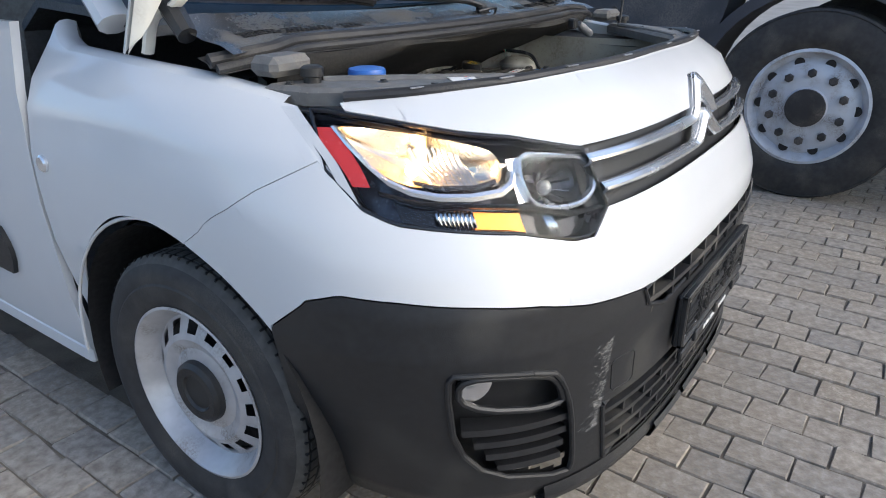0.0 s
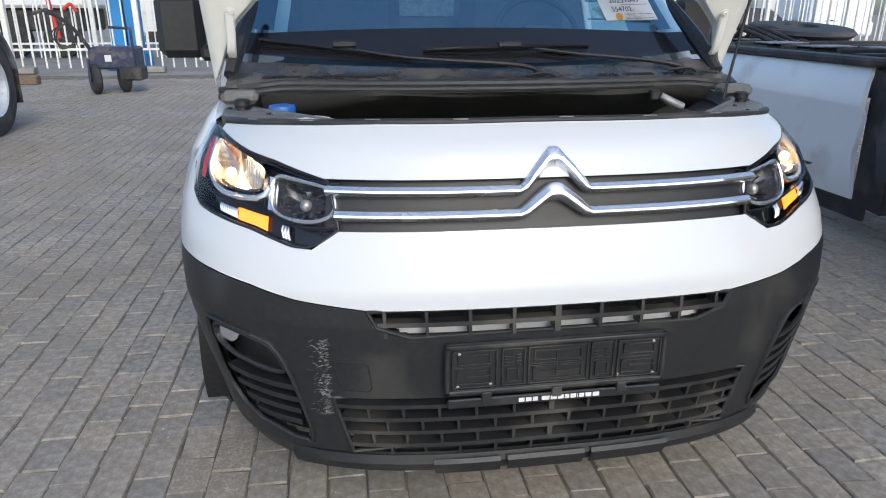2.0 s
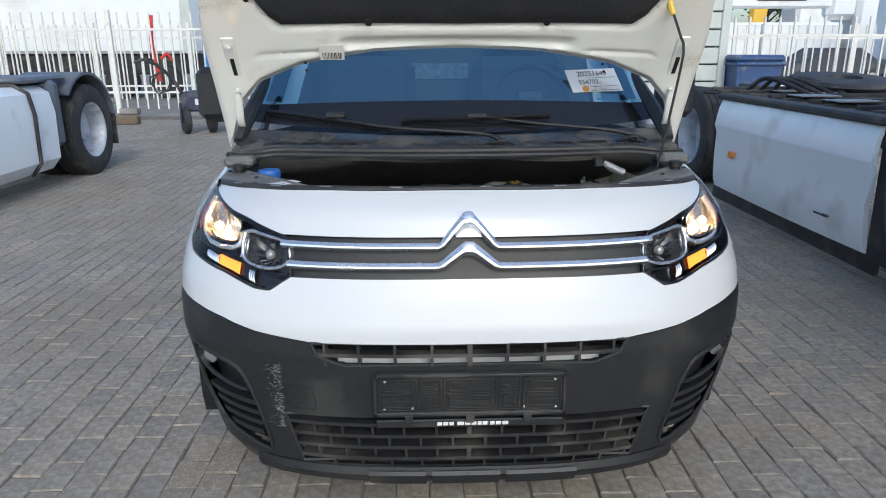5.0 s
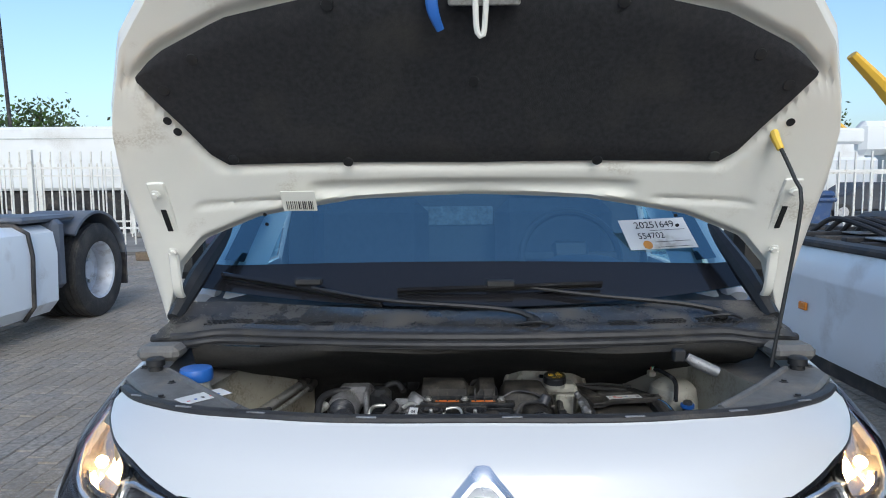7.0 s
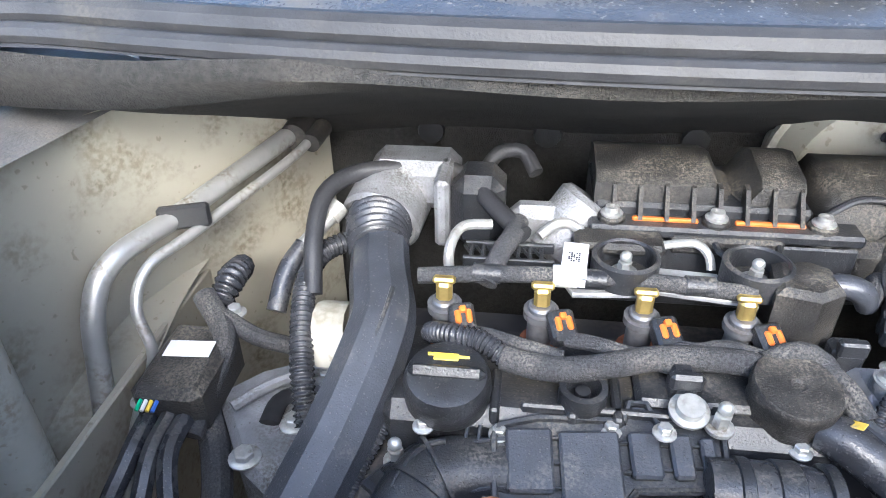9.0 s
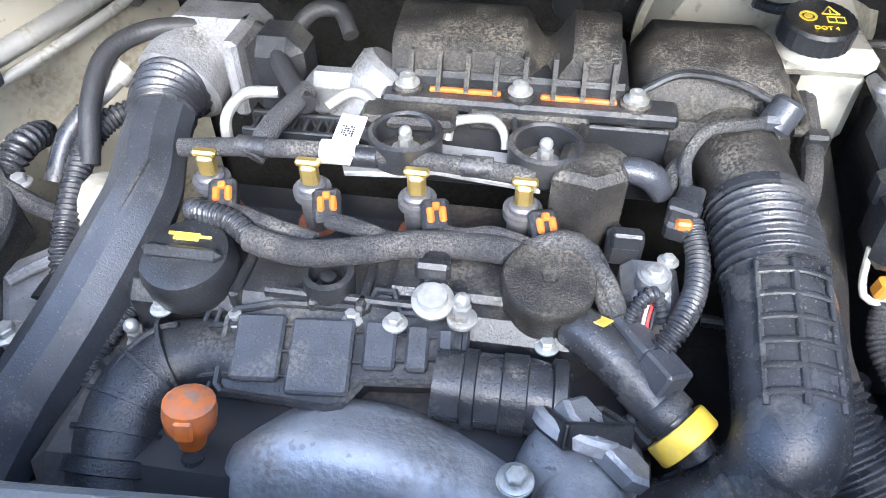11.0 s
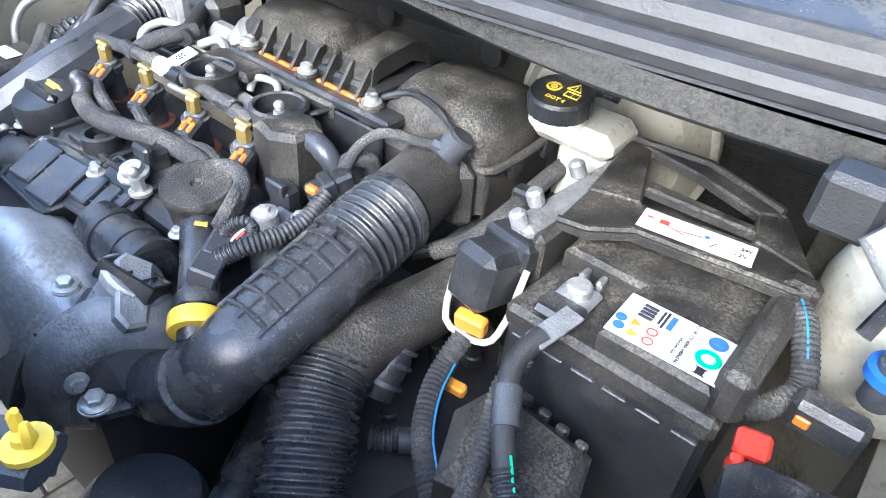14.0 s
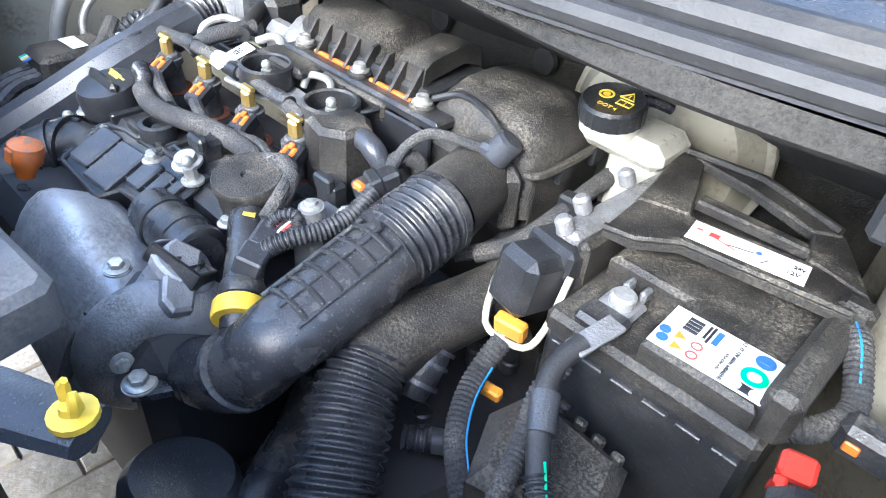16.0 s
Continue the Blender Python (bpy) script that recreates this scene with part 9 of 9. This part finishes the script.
part("red_strap", Shape().tube([(-6.35, 15.2, 0.7), (-6.45, 15.2, 1.5), (-6.4, 15.2, 2.2)], 0.05, 8, 0.1), M_RED, bl)
bt = thing("blue_tractor", "blue truck with pale wheels behind the fence", "truck", (-3.2, 19.2, 0))
part("body", Shape().box(-4.6, 19.2, 0.6, 1.0, 21.2, 1.7, 0.1), M_SKYBLUE, bt)
part("chassis", Shape().box(-4.5, 19.3, 0.35, 0.8, 21.0, 0.65, 0.05), M_CHASSIS, bt)
for x in (-3.4, -1.9, 0.2):
    part("tyre", Shape().lathe([(0.28, 0), (0.5, 0), (0.52, 0.06), (0.52, 0.3), (0.3, 0.3)], 28, pose(x, 19.15, 0.52, -90, 0, 0)), M_TYRE, bt)
    part("rim", Shape().lathe([(0.28, 0.0), (0.26, 0.05), (0.1, 0.08), (0, 0.06)], 24, pose(x, 19.15, 0.52, -90, 0, 0)), M_RIM, bt)
wallc = thing("panel_hut", "grey-green hut of horizontal steel panels", "hut", (3.6, 10.0, 0))
for k in range(10):
    part("panel", Shape().box(1.6, 10.0, 0.05 + 0.28 * k, 4.86, 10.04, 0.305 + 0.28 * k, 0.012), M_CONTAINER, wallc)
part("core", Shape().box(1.7, 10.045, 0.0, 4.8, 12.5, 2.85, 0.02), M_CHASSIS, wallc)
part("corner_post", Shape().box(4.84, 9.97, 0.0, 4.98, 10.12, 2.86, 0.01), M_CONTAINER, wallc)
part("corner_lamp", Shape().box(4.84, 9.94, 2.6, 4.98, 9.975, 2.86, 0.01), M_REDLENS, wallc)
part("flat_roof", Shape().box(1.55, 9.95, 2.85, 4.98, 12.6, 2.92, 0.02), M_CONTAINER, wallc)
binn = thing("wheelie_bin", "blue plastic wheelie bin with closed lid", "bin", (5.35, 9.9, 0))
part("body", Shape().add([(5.08, 9.65, 0.06), (5.62, 9.65, 0.06), (5.62, 10.15, 0.06), (5.08, 10.15, 0.06), (4.98, 9.55, 1.18), (5.74, 9.55, 1.18), (5.74, 10.25, 1.18), (4.98, 10.25, 1.18)], [(0, 1, 2, 3), (0, 1, 5, 4), (1, 2, 6, 5), (2, 3, 7, 6), (3, 0, 4, 7), (4, 5, 6, 7)]), M_BIN, binn)
part("rim", Shape().box(4.95, 9.51, 1.14, 5.79, 10.29, 1.20, 0.02), M_BIN, binn)
part("lid", Shape().box(4.95, 9.53, 1.20, 5.77, 10.30, 1.31, 0.04), M_BIN, binn)
# electric tow cart
cart = thing("tow_cart", "dark blue electric tow cart with looped cables", "cart", (-4.1, 10.8, 0))
for x, y in ((-4.25, 10.5), (-3.88, 10.75)):
    w = part("tyre", Shape().lathe([(0.11, -0.05), (0.2, -0.06), (0.235, -0.03), (0.235, 0.03), (0.2, 0.06), (0.11, 0.05)], 28, pose(x, y, 0.235, 0, 90, 30)), M_TYRE, cart)
    part("rim", Shape().lathe([(0.11, -0.04), (0.09, 0.03), (0.03, 0.05), (0, 0.05)], 20, pose(x, y, 0.235, 0, 90, 30)), M_RIM, w)
body = part("battery_box", Shape().box(-4.32, 10.55, 0.38, -3.62, 11.1, 0.72, 0.03), M_CARTBLUE, cart)
part("motor_box", Shape().box(-3.9, 10.5, 0.2, -3.55, 10.95, 0.42, 0.03), M_CHASSIS, body)
part("label", Shape().box(-4.08, 10.54, 0.5, -3.98, 10.55, 0.6, 0.002), M_PAPER, body)
part("fork", Shape().box(-4.30, 10.36, 0.2, -4.27, 10.42, 0.55, 0.005), M_CARTBLUE, body)
part("tow_bar", Shape().tube([(-4.25, 10.6, 0.6), (-4.42, 10.5, 0.95), (-4.62, 10.4, 1.18), (-4.78, 10.35, 1.25)], 0.03, 8, 0.05), M_CHASSIS, cart)
part("grip", Shape().tube([(-4.9, 10.2, 1.22), (-4.78, 10.35, 1.27), (-4.7, 10.5, 1.24)], 0.025, 8, 0.05), M_CHASSIS, cart)
for k in range(3):
    part("cable_loop", Shape().tube([(-4.5, 10.42, 1.1), (-4.66 - 0.04 * k, 10.38, 0.95), (-4.66, 10.38, 0.72 + 0.03 * k), (-4.5 + 0.03 * k, 10.4, 0.75), (-4.4, 10.44, 0.95)], 0.011, 6, 0.04), M_CHASSIS, cart)
part("red_handle", Shape().tube([(-4.52, 10.4, 1.28), (-4.42, 10.42, 1.36), (-4.36, 10.45, 1.25)], 0.025, 8, 0.03), M_RED, cart)
part("frame_bar", Shape().tube([(-3.65, 10.6, 0.7), (-3.65, 10.6, 1.0), (-4.0, 10.7, 1.02)], 0.022, 8, 0.05, smooth=False), M_CARTBLUE, cart)
blk = thing("timber_block", "weathered timber block lying by the fence", "block", (-6.0, 12.2, 0))
part("block", Shape().box(-6.25, 12.1, 0.0, -5.75, 12.3, 0.17, 0.02), mat("old_timber", (0.16, 0.12, 0.08), 0.9, bump=0.5), blk)

# far machines, trees, mast
dg = thing("excavator", "yellow excavator with raised arm in the distance", "excavator", (23, 40, 0))
part("arm", Shape().tube([(19.5, 40, 1.5), (20.0, 40, 5.0), (21.3, 40, 8.2)], [0.5, 0.55, 0.45], 8, 0.4, flat=0.7), M_CRANE, dg)
part("arm", Shape().tube([(20.6, 40, 7.6), (21.8, 40, 5.4), (23.0, 40, 4.4)], [0.35, 0.4, 0.3], 8, 0.4, flat=0.7), M_CRANE, dg)
part("boom", Shape().tube([(23.2, 40, 8.8), (25.4, 40, 6.6), (26.6, 40, 4.8), (26.9, 40, 2.2)], [0.4, 0.6, 0.6, 0.5], 8, 0.4, flat=0.7), M_CRANE, dg)
part("cabin", Shape().box(21.5, 39.0, 1.2, 25.5, 41, 3.8, 0.2), M_TRAILER, dg)
part("tracks", Shape().box(20.5, 38.6, 0.0, 26.5, 41.2, 1.2, 0.4), M_CHASSIS, dg)
lift = thing("crane_truck", "white crane truck with folded arm behind the fence", "crane truck", (16, 29, 0))
part("arm", Shape().box(12.6, 29.5, 3.1, 18.2, 30.0, 3.8, 0.1, None), M_TRAILER, lift)
part("printed_bar", Shape().box(14.6, 29.47, 3.4, 16.8, 29.5, 3.6, 0.004), M_INK, lift)
part("knuckle", Shape().box(17.8, 29.4, 2.6, 19.2, 30.2, 4.1, 0.25), M_TRAILER, lift)
part("body", Shape().box(12.4, 29.2, 0.9, 18.5, 31.4, 2.5, 0.12), M_TRAILER, lift)
part("chassis", Shape().box(12.3, 29.3, 0.4, 21.5, 31.2, 1.0, 0.05), M_CHASSIS, lift)
part("cabin", Shape().box(19.0, 29.2, 0.9, 21.6, 31.4, 3.9, 0.2), M_TRAILER, lift)
for x in (13.6, 15.0, 20.3):
    part("wheel", Shape().lathe([(0.0, 0), (0.25, 0.02), (0.5, 0), (0.5, 0.3), (0.2, 0.3)], 24, pose(x, 29.15, 0.5, -90, 0, 0)), M_TYRE, lift)
dc = thing("dark_car", "dark parked car behind the fence", "car", (16, 24, 0))
part("body", Shape().prism([(0, 0.45), (0.1, 0.85), (1.0, 1.0), (1.7, 1.42), (3.0, 1.42), (3.7, 0.98), (4.3, 0.85), (4.35, 0.4), (0, 0.35)], 1.75, 0.08, Matrix(((1, 0, 0, 13.2), (0, 0, -1, 25.8), (0, 1, 0, 0), (0, 0, 0, 1)))), M_NAVY, dc)
for x in (14.1, 16.7):
    part("wheel", Shape().lathe([(0, 0.02), (0.2, 0.0), (0.32, 0), (0.33, 0.2), (0.2, 0.2)], 24, pose(x, 24.0, 0.33, -90, 0, 0)), M_TYRE, dc)
    part("rim", Shape().lathe([(0.2, -0.005), (0.15, 0.01), (0, 0.0)], 16, pose(x, 24.0, 0.33, -90, 0, 0)), M_RIM, dc)
bw = thing("pale_truck_cab", "pale blue-white truck cab behind the fence", "truck", (19, 24, 0))
part("cab", Shape().box(17.8, 23.8, 0.8, 20.4, 26.2, 3.6, 0.18), M_TRUCKWHITE, bw)
part("windscreen", Shape().box(18.6, 23.76, 2.1, 20.1, 23.8, 3.0, 0.03), M_GLOSSBLK, bw)
part("bumper", Shape().box(17.7, 23.6, 0.4, 20.4, 24.4, 0.95, 0.08), M_TRUCKWHITE, bw)
part("wheel", Shape().lathe([(0, 0.02), (0.25, 0.0), (0.5, 0), (0.5, 0.3), (0.2, 0.3)], 24, pose(18.6, 23.7, 0.5, -90, 0, 0)), M_TYRE, bw)


def tree(x, y, h, w, seed):
    t = thing("tree", "leafy green tree on the horizon", "tree", (x, y, 0), "trees on the horizon")
    tr_ = random.Random(seed)
    part("trunk", Shape().tube([(x, y, 0), (x + 0.1, y, h * 0.3), (x - 0.1, y, h * 0.6), (x, y, h * 0.85)], [0.28, 0.22, 0.14, 0.05], 8, 0.5), mat("bark", (0.1, 0.08, 0.06), 0.9, bump=0.6), t)
    s, base = Shape(), []
    for k in range(7):
        a = tr_.uniform(0, 6.28)
        p = Vector((x, y, h * tr_.uniform(0.3, 0.6)))
        q = p + Vector((math.cos(a) * w * 0.6, math.sin(a) * w * 0.6, h * 0.22))
        s.tube([p, p.lerp(q, 0.5) + Vector((0, 0, 0.2)), q], [0.1, 0.07, 0.03], 5, 0.4)
        base.append(q)
    part("limbs", s, M_CHASSIS, t)
    v, f = [], []
    for k in range(1500):
        c = tr_.choice(base) if tr_.random() < 0.7 else Vector((x, y, h * 0.75))
        d = Vector((tr_.gauss(0, w * 0.22), tr_.gauss(0, w * 0.22), tr_.gauss(0, h * 0.10)))
        p = c + d
        u, n2 = Vector((tr_.gauss(0, 1), tr_.gauss(0, 1), tr_.gauss(0, 1))).normalized(), Vector((tr_.gauss(0, 1), tr_.gauss(0, 1), tr_.gauss(0, 1))).normalized()
        z = u.cross(n2).normalized()
        g = tr_.uniform(0.12, 0.28)
        i = len(v)
        v += [p - u * g, p + z * g * 0.6, p + u * g, p - z * g * 0.6]
        f.append((i, i + 1, i + 2, i + 3))
    me = bpy.data.meshes.new("crown")
    me.from_pydata(v, [], f)
    me.materials.append(M_LEAF)
    o = new("crown", me)
    o.parent = t
    o.matrix_parent_inverse = Matrix.Translation((x, y, 0)).inverted()


for i, (x, y, h, w) in enumerate(((-37, 60, 9.5, 3.2), (-31, 62, 7.2, 2.6), (-26, 60, 8.0, 3.0), (-21.5, 63, 7.6, 3.0), (-19, 62, 7.2, 2.4), (-44, 62, 8.5, 3.4), (27, 62, 9.5, 4.0), (31, 62, 9.0, 4.0), (44, 60, 11, 4.5), (49, 60, 12, 4.5), (-14, 62, 7.0, 3))):
    tree(x, y, h, w, 50 + i)
lampm = thing("lamp_mast", "tall thin grey lighting mast", "mast", (-20, 30, 0))
part("pole", Shape().cyl((-20, 30, 0), (-20.6, 30, 14), 0.10, 10, 0.06), M_CHASSIS, lampm)
part("head", Shape().box(-20.9, 29.8, 13.95, -20.3, 30.2, 14.15, 0.03), M_CHASSIS, lampm)
